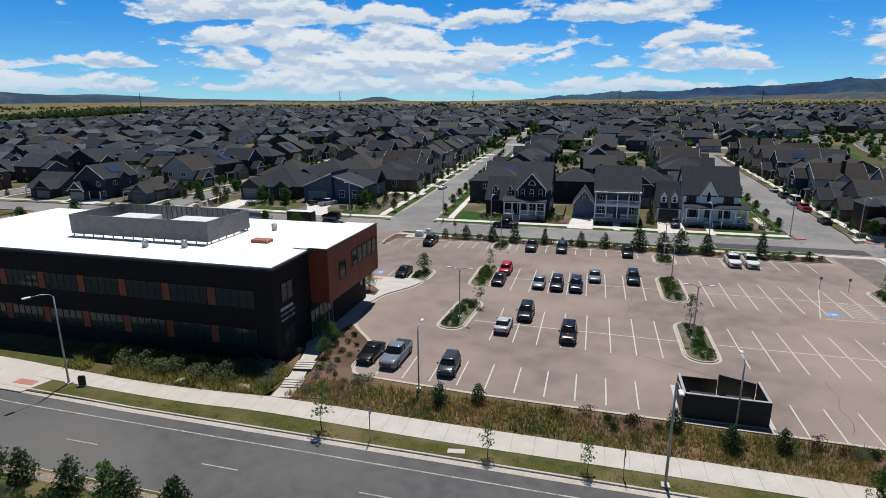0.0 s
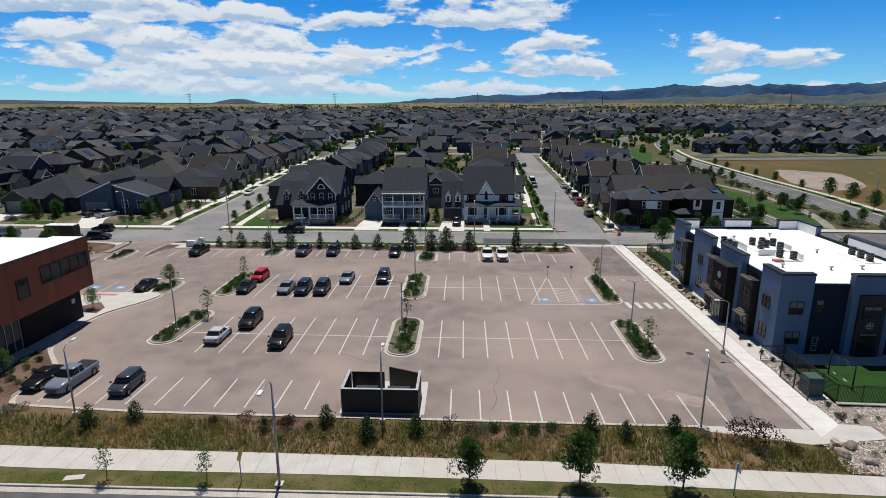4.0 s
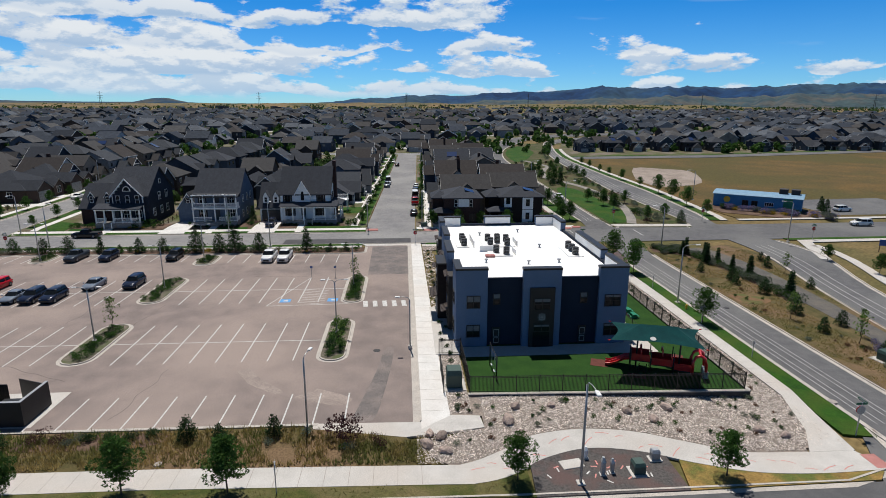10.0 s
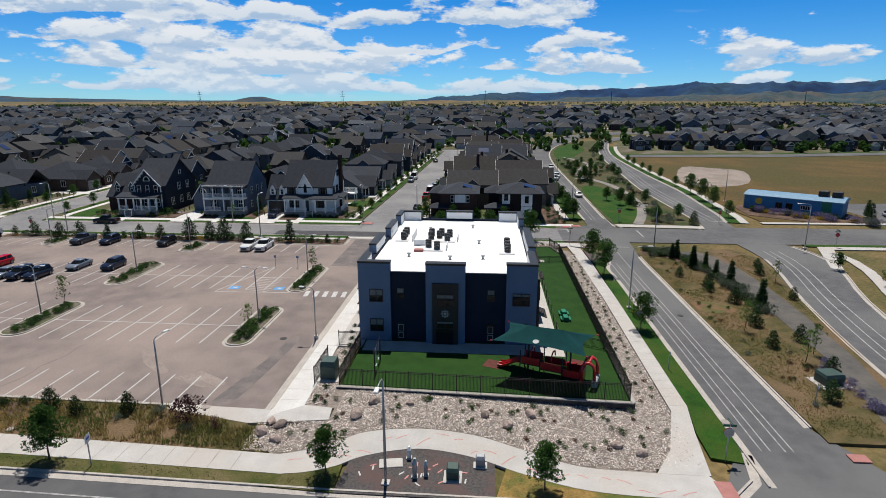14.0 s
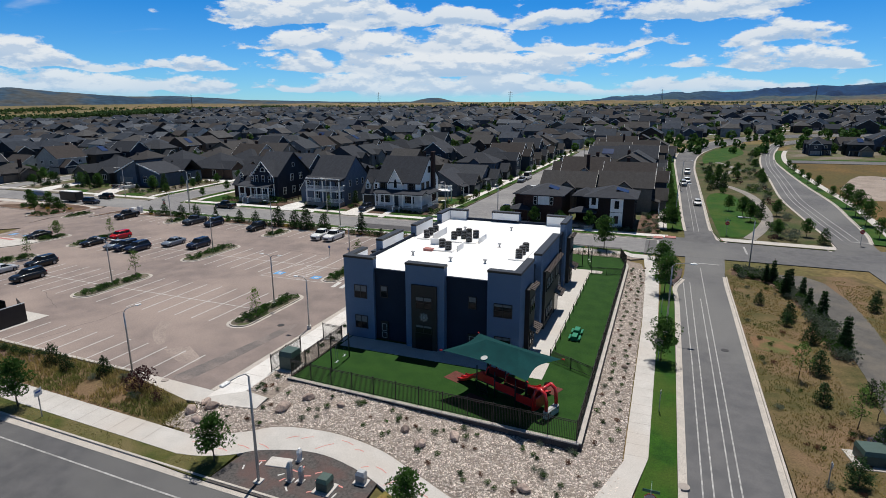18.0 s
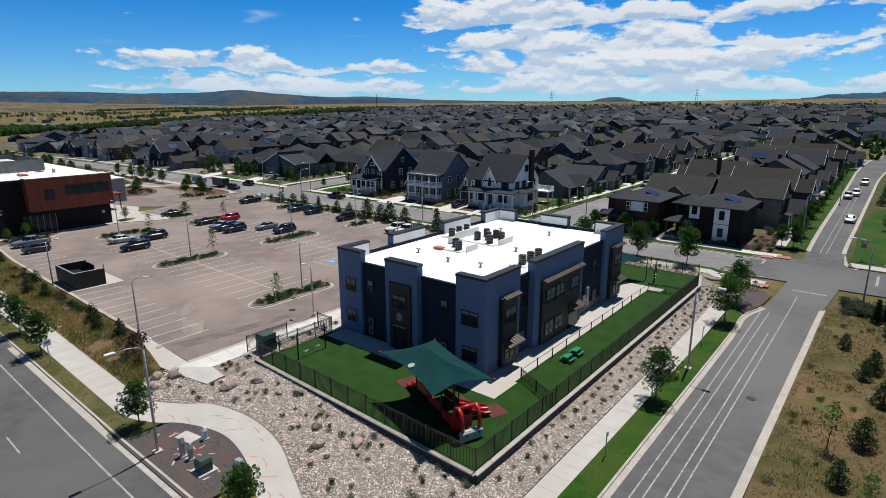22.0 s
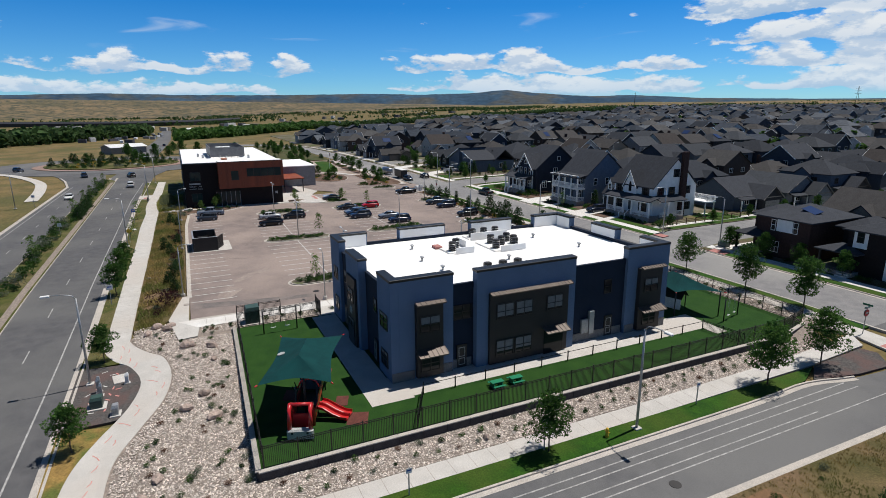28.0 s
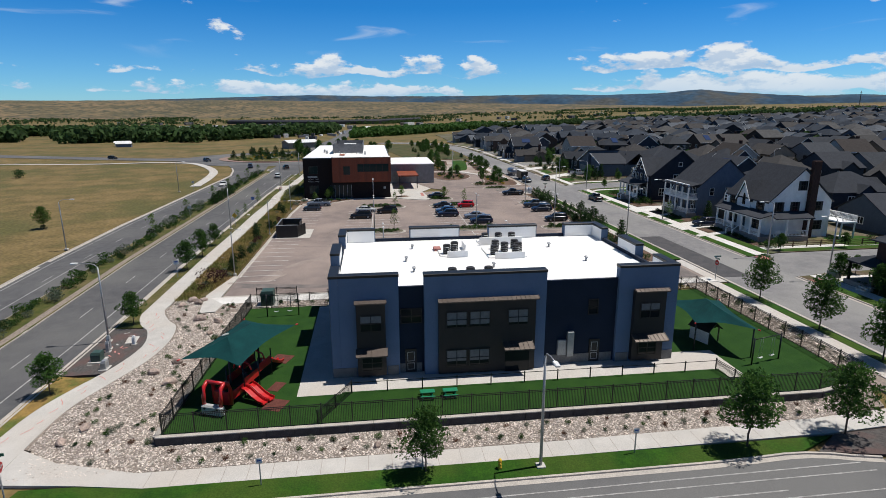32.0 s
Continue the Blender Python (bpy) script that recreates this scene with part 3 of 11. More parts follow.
HILLS_BROWN = mat("scrub_hills", (0.225, 0.160, 0.092), (0.105, 0.092, 0.054), 1.0, 0.006, 0.08, c=(0.058, 0.064, 0.044), patch=0.035)
# the blue of these hills is haze mixed into their colour
MESA = mat("hazed_mesa", (0.036, 0.074, 0.118), (0.020, 0.048, 0.084), 1.0, 0.006, 0.03, c=(0.065, 0.070, 0.070), patch=0.005)
FOOTHILL = mat("dry_grass_hills", (0.220, 0.150, 0.075), (0.150, 0.110, 0.055), 1.0, 0.010, 0.06, c=(0.090, 0.085, 0.045), patch=0.007)
# woodland tones with a bluish haze painted in
SLOPE = mat("hazed_wooded_foothills", (0.052, 0.082, 0.088), (0.030, 0.055, 0.070), 1.0, 0.012, 0.05, c=(0.090, 0.085, 0.075), patch=0.0075)


def ridge(name, angles, heights, near, far, material, label, rough):
    """A far range of hills: its crest's height in degrees by its bearing in degrees."""
    g = Geo()
    rings = []
    for k in range(0, 16):
        t = k / 15
        ring = []
        steps = int((angles[-1] - angles[0]) * 4)
        for i in range(steps + 1):
            a = angles[0] + (angles[-1] - angles[0]) * i / steps
            el = float(np.interp(a, angles, heights))
            r = near + (far - near) * t
            crest = 24 + far * math.tan(radians(el))
            shape = math.sin(min(1.0, t * 1.25) * math.pi / 2) ** 1.5
            n = noise.noise((a * 0.35, t * 3, 1.7)) + 0.6 * noise.noise((a * 0.9, t * 5, 5.1)) + 0.4 * noise.noise((a * 2.1, t * 8, 2.1)) + 0.2 * noise.noise((a * 4.7, t * 12, 8.3))
            z = -10 + (crest + 10) * shape + n * rough * math.sin(math.pi * min(1, t + 0.08)) * (0.4 + 0.6 * el)
            ring.append((60 + r * math.sin(radians(a)), 30 + r * math.cos(radians(a)), z))
        rings.append(ring)
    g.rings(rings, cap=False, closed=False, smooth=True)
    tagged(new(name, g.mesh(name, material)), label, "hills", "", "structure")


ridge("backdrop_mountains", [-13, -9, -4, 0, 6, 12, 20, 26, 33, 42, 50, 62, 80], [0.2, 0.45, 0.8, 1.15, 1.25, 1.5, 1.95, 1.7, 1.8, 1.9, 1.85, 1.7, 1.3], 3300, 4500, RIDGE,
      "forested mountain range on the horizon, coloured blue as through haze", 26)
ridge("backdrop_hills", [-190, -150, -128, -112, -102, -90, -76, -60], [0.35, 0.5, 0.65, 0.72, 0.76, 0.66, 0.45, 0.2], 2300, 4000, HILLS_BROWN,
      "brown scrub-covered hills on the horizon", 4)
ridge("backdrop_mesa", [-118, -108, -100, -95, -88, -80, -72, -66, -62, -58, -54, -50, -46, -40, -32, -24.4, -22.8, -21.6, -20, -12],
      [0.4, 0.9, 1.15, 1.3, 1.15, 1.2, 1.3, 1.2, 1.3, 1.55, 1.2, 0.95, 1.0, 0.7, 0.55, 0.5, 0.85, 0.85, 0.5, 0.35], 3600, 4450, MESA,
      "far hills and mesas on the horizon, coloured blue as through haze", 8)

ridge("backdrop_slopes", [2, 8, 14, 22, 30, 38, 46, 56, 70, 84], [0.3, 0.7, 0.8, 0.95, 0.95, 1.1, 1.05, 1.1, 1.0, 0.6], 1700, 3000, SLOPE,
      "wooded slopes below the mountains, their colour blued for haze", 22)
ridge("backdrop_foothills", [-50, -42, -34, -26, -18, -10, -5, 1, 6, 11, 18, 26, 36, 44, 50, 60, 70], [0.15, 0.3, 0.36, 0.32, 0.4, 0.55, 0.5, 0.6, 0.45, 0.2, 0.12, 0.1, 0.1, 0.12, 0.2, 0.3, 0.2], 1350, 2150, FOOTHILL,
      "tan dry-grass hills behind the estate", 9)


def far_buildings():
    """Pale sheds and roofs scattered over the far hills, too small to tell apart."""
    rnd = random.Random(31)
    g = Geo()
    for k in range(150):
        west = k % 3 == 0
        a = radians(rnd.uniform(-112, -58) if west else rnd.gauss(0, 14))
        r = rnd.uniform(700, 1400) if west else rnd.uniform(1150, 1600)
        x, y = r * math.sin(a), r * math.cos(a)
        w, d, h = rnd.uniform(6, 22), rnd.uniform(6, 12), rnd.uniform(3, 6)
        m = pose(x, y, high(x, y), 0, 0, rnd.uniform(0, 180))
        g.box(-w / 2, -d / 2, -12, w / 2, d / 2, h, m)
    tagged(new("far_buildings", g.mesh("far_buildings", drawn("far_building_paint", [(0.62, 0.61, 0.58), (0.20, 0.18, 0.16), (0.42, 0.40, 0.37), (0.10, 0.10, 0.11)]))), "pale far sheds and roofs on the hills", "far buildings", "", "stuff")


far_buildings()

LOT_GREY = mat("patched_asphalt", (0.172, 0.150, 0.142), (0.138, 0.124, 0.119), 0.9, 0.9, 10, c=(0.215, 0.180, 0.166), patch=0.35)
TAR = mat("tar_seam", (0.095, 0.082, 0.077), (0.150, 0.124, 0.114), 0.8, 1.2, 10)

# ---- streets ----
sheet("road_arterial", [(-134, 27), (-108, 25.4), (-100, 28), (330, 28), (330, 37.1), (-40, 37.1), (-90, 38.6), (-112, 39.4), (-134, 44)], 0.02, ASPHALT_MAIN, "worn grey asphalt carriageway with lane lines", 0.1, "road")
sheet("road_arterial_south", [(-134, 4), (-118, 9.6), (-108, 12.4), (-90, 15.6), (-56, 15.2), (0, 14.5), (45, 15.5), (330, 15.5), (330, 24), (-60, 23.4), (-108, 24.4), (-134, 22)], 0.02, ASPHALT_MAIN, "worn grey asphalt carriageway with lane lines", 0.1, "road")
sheet("road_median", [(-108, 25), (-60, 23.4), (330, 24), (330, 28), (-100, 28)], 0.16, VERGE, "grassy road median planted with shrubs", 0.25, "median")
kerb("kerb_median_north", [(-110, 27.9), (330, 27.9)], side=1)
kerb("kerb_median_south", [(330, 24.1), (-60, 23.5), (-110, 25.6)], side=1)
kerb("kerb_arterial_south", [(330, 15.5), (45, 15.5), (0, 14.5), (-56, 15.2), (-90, 15.6), (-108, 12.4), (-118, 9.6)][::-1], side=-1)
sheet("road_roundabout", arc(-172, 22, 47, 0, 360, 44)[:-1], 0.024, ASPHALT, "asphalt roundabout ring", 0.1, "road")
sheet("roundabout_apron", arc(-172, 22, 30, 0, 360, 40)[:-1], 0.1, mat("apron_brick", (0.30, 0.205, 0.17), (0.24, 0.165, 0.14), 0.9, 0.8, 8), "red-brown paved apron round the roundabout island", 0.1, "apron")
sheet("roundabout_island", arc(-172, 22, 26, 0, 360, 40)[:-1], 0.35, VERGE, "planted roundabout island with a kerb", 0.4, "island")
sheet("road_west", band([(x, 32 + 6 * ramp01(-x, 215, 420)) for x in (-214, -250, -300, -360, -450, -600, -700, -800)], -6, 6), 0.2, ASPHALT, "asphalt road running away over the prairie", 0.1, "road")
sheet("road_south_spur", [(-150, -12), (-162, -38), (-171, -62), (-200, -130), (-300, -330), (-315, -325), (-214, -124), (-184, -58), (-176, -38), (-182, -14)], 0.03, ASPHALT, "asphalt side road beside the dry field", 0.1, "road")

sheet("path_west", band(curve([(-178, -260), (-156, -120), (-147, -70), (-146, -50), (-149, -33), (-144, -15), (-130, -4.5), (-107, 5.4), (-85, 9.4), (-62, 11.4)], 5), -1.5, 1.5), 0.06, CONCRETE, "pale concrete path round the dry field", 0.1, "path")
sheet("median_gravel", [(-96, 26.9), (120, 26.9), (120, 27.75), (-96, 27.75)], 0.175, GRAVEL_BED, "pale pebble strip along the median kerb", 0.1, "gravel bed")
# north street with its two cross streets
RX = lambda y: 40.2 + 0.035 * (y - 130)
NORTH_S = curve([(-310, 70), (-296, 92), (-282, 104), (-254, 112.4), (-210, 114.6), (-150, 114.2), (-80, 114.4)], 4)
NORTH_N = curve([(-322, 76), (-307, 98), (-290, 113), (-258, 122.6), (-210, 125.2), (-150, 124.8), (-80, 125.4)], 4)
sheet("road_north", NORTH_S + [(88, 114.4), (88, 125.4)] + NORTH_N[::-1], 0.02, STREET, "grey asphalt residential street", 0.1, "road")
sheet("road_cross_west", [(-46.9, 125), (-36.0, 125), (-37.3, 160), (-39.6, 200), (-42.4, 290), (-43, 480), (-53, 480), (-52, 290), (-49.0, 200), (-47.4, 160)], 0.024, STREET, "grey asphalt residential cross street", 0.1, "road")
sheet("road_cross_east", [(RX(125), 125), (RX(125) + 11, 125), (RX(300) + 9.5, 300), (RX(300), 300)], 0.024, STREET, "grey asphalt residential cross street with parked cars", 0.1, "road")
sheet("road_tee", [(-38, 300), (90.5, 296.2), (91, 305), (-38, 309)], 0.022, STREET, "grey asphalt residential street", 0.1, "road")
sheet("road_patch", [(24, 114.5), (50, 114.5), (50, 119.2), (24, 119.2)], 0.03, ASPHALT_NEW, "fresh dark asphalt patch in the street", 0.1, "road patch")

# divided street east of the school, swinging away past the park
PATH_GREY = mat("gravel_path_grey", (0.118, 0.110, 0.102), (0.092, 0.088, 0.082), 0.95, 1.5, 30, 0.2, c=(0.14, 0.125, 0.108), patch=0.3)
PATH_PARK = mat("path_concrete_grey", (0.24, 0.222, 0.205), (0.195, 0.182, 0.17), 0.9, 1.2, 24, c=(0.27, 0.245, 0.222), patch=0.2)
BARE_RED = mat("bare_red_earth", (0.20, 0.115, 0.062), (0.15, 0.092, 0.05), 0.95, 1.2, 12, c=(0.10, 0.10, 0.035), patch=0.5)
E_LEFT = curve([(89.2, 40), (89.2, 60), (89.2, 88), (89.0, 96), (90.5, 104), (91, 128), (90.6, 150), (90.3, 193), (89.8, 237), (89.6, 267), (91.5, 305), (98.5, 340), (113, 380), (128.5, 409), (160, 440), (240, 470)], 4)
E_RIGHT = curve([(96.2, 40), (96.2, 60), (96.3, 88), (96.4, 104), (97.2, 120), (96.1, 135), (96.2, 164), (96.4, 207), (96.8, 248), (99.8, 292), (107.5, 328), (118.5, 355), (133, 387), (165, 418), (245, 446)], 4)
F_LEFT = curve([(106, 30), (109, 60), (113, 82), (118, 104), (116.5, 126), (115.9, 142), (115.4, 162), (115.4, 183), (118, 220), (121, 264), (127, 310), (135, 349), (147, 382), (180, 412), (255, 438)], 4)
F_RIGHT = curve([(113, 30), (117, 60), (122, 82), (129, 104), (124.8, 121), (122.6, 130), (124, 140), (125.2, 157), (126.5, 177), (126.3, 208), (127.1, 250), (129.3, 288), (136, 328), (147, 363), (185, 396), (265, 420)], 4)
sheet("road_east", E_LEFT + E_RIGHT[::-1], 0.02, ASPHALT, "worn grey asphalt one-way carriageway with bicycle lane lines", 0.1, "road")
sheet("road_far_east", F_LEFT + F_RIGHT[::-1], 0.022, ASPHALT, "worn grey asphalt one-way carriageway", 0.1, "road")
sheet("road_crossing", [(84, 114.5), (330, 117), (330, 130), (84, 128)], 0.026, ASPHALT, "grey asphalt crossing street", 0.1, "road")
sheet("road_mouth", [(84, 36), (101, 36), (98, 44), (96.2, 48), (89.2, 48), (87.8, 43)], 0.028, ASPHALT, "asphalt junction mouth", 0.1, "road")
sheet("median_park", [(97.2, 127.2)] + [p for p in E_RIGHT if 131 < p[1] < 350] + [p for p in F_LEFT if 130.5 < p[1] < 372][::-1] + [(115.6, 126.6)], 0.12, PARK, "planted park strip between the two carriageways", 0.2, "median")
sheet("median_meadow", [(96.5, 46), (96.3, 88), (96.4, 106), (97.6, 109.3), (107, 108.0), (114.5, 110.4), (117.4, 104), (113, 82), (109, 60), (106.5, 46)], 0.14, MEADOW, "dry meadow median with young conifers", 0.25, "median")
sheet("park_lawn", curve([(97.4, 130), (96.9, 150), (96.9, 170), (98.5, 182), (101.5, 185), (104.4, 180), (105.6, 160), (106, 144), (103.5, 134), (100.6, 130)], 4), 0.15, LAWN, "bright mown green lawn in the park strip", 0.1, "lawn")
sheet("park_lawn", curve([(100.5, 262), (106.8, 270), (114, 290), (120, 311), (119, 340), (112, 333), (104, 307), (101, 285)], 4), 0.15, LAWN, "bright mown green lawn in the park strip", 0.1, "lawn")
PATHLINE = curve([(102.4, 129.5), (105.4, 138.2), (108.6, 152.7), (109.2, 170.5), (108.3, 184.4), (105.2, 196.8), (101.6, 207), (103.5, 222), (108, 236), (111.2, 243), (109, 256), (106, 268)], 5)
sheet("park_path", band(PATHLINE, -1.1, 1.1), 0.17, PATH_PARK, "curving grey concrete path through the park strip", 0.1, "path")
sheet("median_path", [(102.2, 46), (105.2, 60), (106.1, 72.7), (106.3, 82.4), (105.9, 92.9), (104.6, 102), (103.7, 107.6), (107.4, 108.0), (109.6, 105), (110.9, 97), (110.9, 87.7), (110, 75.3), (108.4, 62), (104.8, 46)], 0.17, PATH_GREY, "wide grey gravel path through the meadow median", 0.1, "path")
sheet("median_bed", [(105.8, 76), (106.2, 84), (105.6, 94), (104.4, 102), (103.4, 107), (97.8, 108.8), (97.2, 105.4), (101.6, 103), (103.8, 95), (104.6, 84), (104.4, 76)], 0.16, MULCH, "mulch bed of grey-green shrubs in the median", 0.1, "planting bed")
sheet("bare_patch", curve([(97.0, 76), (99.6, 75.4), (102, 76.6), (101.6, 79), (99, 80.2), (96.9, 79.4)], 3), 0.15, BARE_RED, "bare reddish earth patch in the median", 0.02, "bare earth")
for nm, line, sd in (("kerb_east_left", [p for p in E_LEFT if p[1] < 104], -1), ("kerb_east_left", [p for p in E_LEFT if p[1] > 130], -1), ("kerb_east_right", [p for p in E_RIGHT if 47 < p[1] < 108], 1),
                     ("kerb_east_right", [(98.4, 127.0), (97.0, 128.2)] + [p for p in E_RIGHT if p[1] > 131], 1), ("kerb_far_left", [p for p in F_LEFT if p[1] < 109], -1), ("kerb_far_left", [(114.6, 126.5), (115.8, 127.6)] + [p for p in F_LEFT if p[1] > 131], -1),
                     ("kerb_far_right", [p for p in F_RIGHT if p[1] < 114], 1), ("kerb_far_right", [p for p in F_RIGHT if p[1] > 131], 1)):
    kerb(nm, line, side=-sd)
sheet("field_east", [(131, 133), (330, 135), (330, 304), (207, 279.5), (165, 276.5), (130, 273.5), (128.6, 230), (128.5, 200), (128, 170)], 0.03, FIELD_OLIVE, "wide dry grass field", 0.1, "field")
sheet("dirt_patch", curve([(134, 204), (147, 238), (158, 234.5), (165.5, 225), (154, 194), (139, 185), (133.4, 188), (134, 204)], 3)[:-1], 0.06, BARE, "bare pale earth patch in the field", 0.05, "bare earth")
sheet("road_field_edge", [(128, 275), (165, 278), (207, 281), (330, 306), (330, 316), (207, 291), (165, 288), (128, 285)], 0.06, ASPHALT, "pale street beyond the field", 0.1, "road")
sheet("lawn_far_street", [(130, 286), (165, 289), (207, 292), (330, 317), (330, 320), (207, 295.5), (165, 292.5), (131, 289.5)], 0.07, LAWN, "green strip beside the far street", 0.1, "lawn")
sheet("far_walk", band([p for p in F_RIGHT if 131 < p[1] < 330], -4.6, -2.8), 0.1, CONCRETE, "pale concrete pavement beside the road", 0.1, "pavement")
sheet("far_walk", band([p for p in F_RIGHT if p[1] < 113], -4.8, -3.0), 0.1, CONCRETE, "pale concrete pavement beside the road", 0.1, "pavement")

sheet("walk_park", [(97.8, 127.4), (115.8, 126.9), (116.2, 128.6), (97.2, 129.2)], 0.155, CONCRETE, "pale concrete pavement at the end of the park strip", 0.1, "pavement")
EAST_EDGE = [p for p in E_LEFT if 130.5 < p[1] < 290]
sheet("lawn_east_street", band(EAST_EDGE, 0.25, 3.2), 0.13, LAWN, "green grass strip with street trees", 0.1, "lawn")
sheet("walk_east_street", band(EAST_EDGE, 3.25, 4.9), 0.14, CONCRETE, "pale concrete pavement along the side street", 0.1, "pavement")
sheet("lawn_far_street", band([p for p in F_RIGHT if 131 < p[1] < 330], -2.75, -0.25), 0.09, LAWN, "green grass strip beside the road", 0.1, "lawn")

# the residential lots
sheet("yards_north", [(-470, 132), (-330, 128), (-290, 126), (-258, 125), (-210, 125.6), (-150, 125.3), (-80, 125.6), (-47.1, 125.6), (-47.6, 160), (-49.2, 200), (-52.2, 290), (-53.2, 480), (-470, 480)], 0.1, YARD, "planted house yards", 0.2, "yard")
sheet("yards_middle", [(-35.8, 125.6), (RX(125) - 0.2, 125.6), (RX(300) - 0.2, 299.5), (-42.2, 299.5), (-39.4, 200), (-37.1, 160)], 0.1, YARD, "planted house yards", 0.2, "yard")
sheet("yards_east", [(RX(125) + 11.2, 125.6), (84.9, 125.6), (85.2, 150), (85, 200), (84.6, 250), (85, 285), (88, 296), (RX(300) + 9.7, 296)], 0.1, YARD, "planted house yards", 0.2, "yard")
sheet("yards_far", [(-53, 481), (-41, 310), (86, 306), (93, 345), (107, 385), (122, 412), (155, 446), (240, 478), (500, 560), (900, 900), (-900, 900), (-500, 480)], 0.05, YARD, "far house yards", 0.1, "yard")
sheet("yards_far", [(131.5, 282), (165, 286), (207, 290), (330, 310), (700, 370), (900, 700), (700, 560), (268, 418), (188, 394), (150, 361), (138.5, 326)], 0.05, YARD, "far house yards", 0.1, "yard")
for nm, line, d in (("pavement_north", [(-36, 127.9), (40, 127.9)], 0.75), ("pavement_north", [(-80, 127.9), (-47.2, 127.9)], 0.75), ("pavement_north", [(51.5, 127.9), (88, 127.9)], 0.75),
                    ("pavement_cross", [(-32.6, 129), (-33.9, 160), (-36.2, 200), (-39, 290)], 0.75), ("pavement_cross", [(-50.2, 129), (-50.7, 160), (-52.2, 200), (-55, 290)], 0.85),
                    ("pavement_cross", [(RX(129) - 3, 129), (RX(296) - 3, 296)], 0.75), ("pavement_cross", [(RX(129) + 14, 129), (RX(290) + 12.4, 290)], 0.75)):
    sheet(nm, band(line, -d, d), 0.135, DRIVE, "pale concrete pavement in front of the houses", 0.1, "pavement")
for nm, line, w in (("lawn_strip", [(-36, 126.5), (40, 126.5)], 0.65), ("lawn_strip", [(54, 126.5), (84, 126.5)], 0.6), ("lawn_strip", [(RX(132) - 1.3, 132), (RX(290) - 1.3, 290)], 0.8), ("lawn_strip", [(-34.6, 131), (-35.9, 160), (-38.2, 200), (-41, 288)], 0.85), ("lawn_strip", [(-48.2, 131), (-48.7, 160), (-50.3, 200), (-53, 288)], 0.75)):
    sheet(nm, band(line, -w, w), 0.125, LAWN, "narrow mown grass strip beside the street", 0.1, "lawn")

# front lawns, walks and drives along the cross street
for k, y in enumerate(range(148, 285, 15)):
    x = RX(y)
    sheet("front_lawn", [(x - 8.2, y - 5), (x - 4.2, y - 5), (x - 4.2, y + 0.6), (x - 8.2, y + 0.6)], 0.13, LAWN if k % 3 else VERGE, "small front lawn of an estate house", 0.1, "lawn")
    sheet("front_walk", [(x - 9.5, y + 0.8), (x - 3.8, y + 0.8), (x - 3.8, y + 2.2), (x - 9.5, y + 2.2)], 0.142, DRIVE, "pale concrete front walk of a house", 0.1, "path")
    sheet("front_walk", [(x + 14.9, y + 4.8), (x + 18.4, y + 4.8), (x + 18.4, y + 6.2), (x + 14.9, y + 6.2)], 0.142, DRIVE, "pale concrete front walk of a house", 0.1, "path")
    sheet("front_lawn", [(x + 10.9, y - 4), (x + 13.1, y - 4), (x + 13.1, y + 4), (x + 10.9, y + 4)], 0.13, (VERGE, LAWN, MULCH)[k % 3], "narrow planted strip beside the street", 0.1, "lawn")
sheet("bed_corner", [(81.8, 128.9), (86.2, 128.9), (86.9, 149), (82.2, 149)], 0.13, MULCH, "brown mulch bed beside the corner house", 0.1, "planting bed")
for x in (-112.5, -179):
    sheet("road_estate", [(x - 4, 125.2), (x + 4, 125.2), (x + 2, 300), (x - 6, 300)], 0.13, STREET, "pale asphalt estate street between houses", 0.1, "road")
    for d in (-6.6, 5.4):
        sheet("pavement_estate", [(x + d, 128), (x + d + 1.3, 128), (x + d - 0.7, 298), (x + d - 2, 298)], 0.15, CONCRETE, "pale concrete pavement of the estate street", 0.1, "pavement")
sheet("pavement_north_west", band([p for p in NORTH_N if p[0] < -56], 2.0, 3.5), 0.14, CONCRETE, "pale concrete pavement along the residential street", 0.1, "pavement")
sheet("lawn_west", [(-262, 70), (-146, 84), (-146, 112.5), (-210, 112.8), (-252, 110), (-276, 100), (-290, 84)], 0.07, PARK, "green park lawn with young trees", 0.1, "lawn")
# ---- the car park and its edges ----
LOT_EDGE = [(-9, 47.7), (49.8, 46.9), (49.8, 114.6), (41.2, 114.6), (41.2, 107.4), (38.5, 106.6), (-21, 108.6), (-38.4, 107.4), (-39.4, 102.4), (-40.2, 102.2), (-40.6, 106), (-40.4, 111), (-39.4, 114.6), (-49.4, 114.6), (-48.2, 112), (-47.9, 106.8), (-47.6, 99.4), (-46, 92), (-42, 88), (-40.4, 84), (-40.2, 80.5), (-27.2, 81.2), (-25.0, 80.2), (-25.8, 77.2),
            (-28.2, 73.2), (-29.0, 70.2), (-29.2, 66.2), (-28.3, 62), (-26.8, 59.6), (-24.6, 57.2), (-23.5, 55.4), (-23.4, 50.2), (-22.2, 48.6)]
sheet("car_park", LOT_EDGE, 0.03, LOT, "worn pinkish-grey asphalt car park with painted bays", 0.1, "car park")
sheet("lot_drive_patch", curve([(43.8, 47.5), (45.7, 47.4), (46.5, 52), (47.1, 58), (47.3, 62.6), (46.3, 62.4), (45.6, 57), (44.6, 51.6)], 3), 0.037, LOT_GREY, "grey repaired strip in the car park", 0.02, "road patch")
sheet("lot_drive_patch", [(42.6, 92.5), (49.3, 92.5), (49.3, 112), (42.4, 112)], 0.037, LOT_GREY, "grey repaired strip in the car park", 0.02, "road patch")
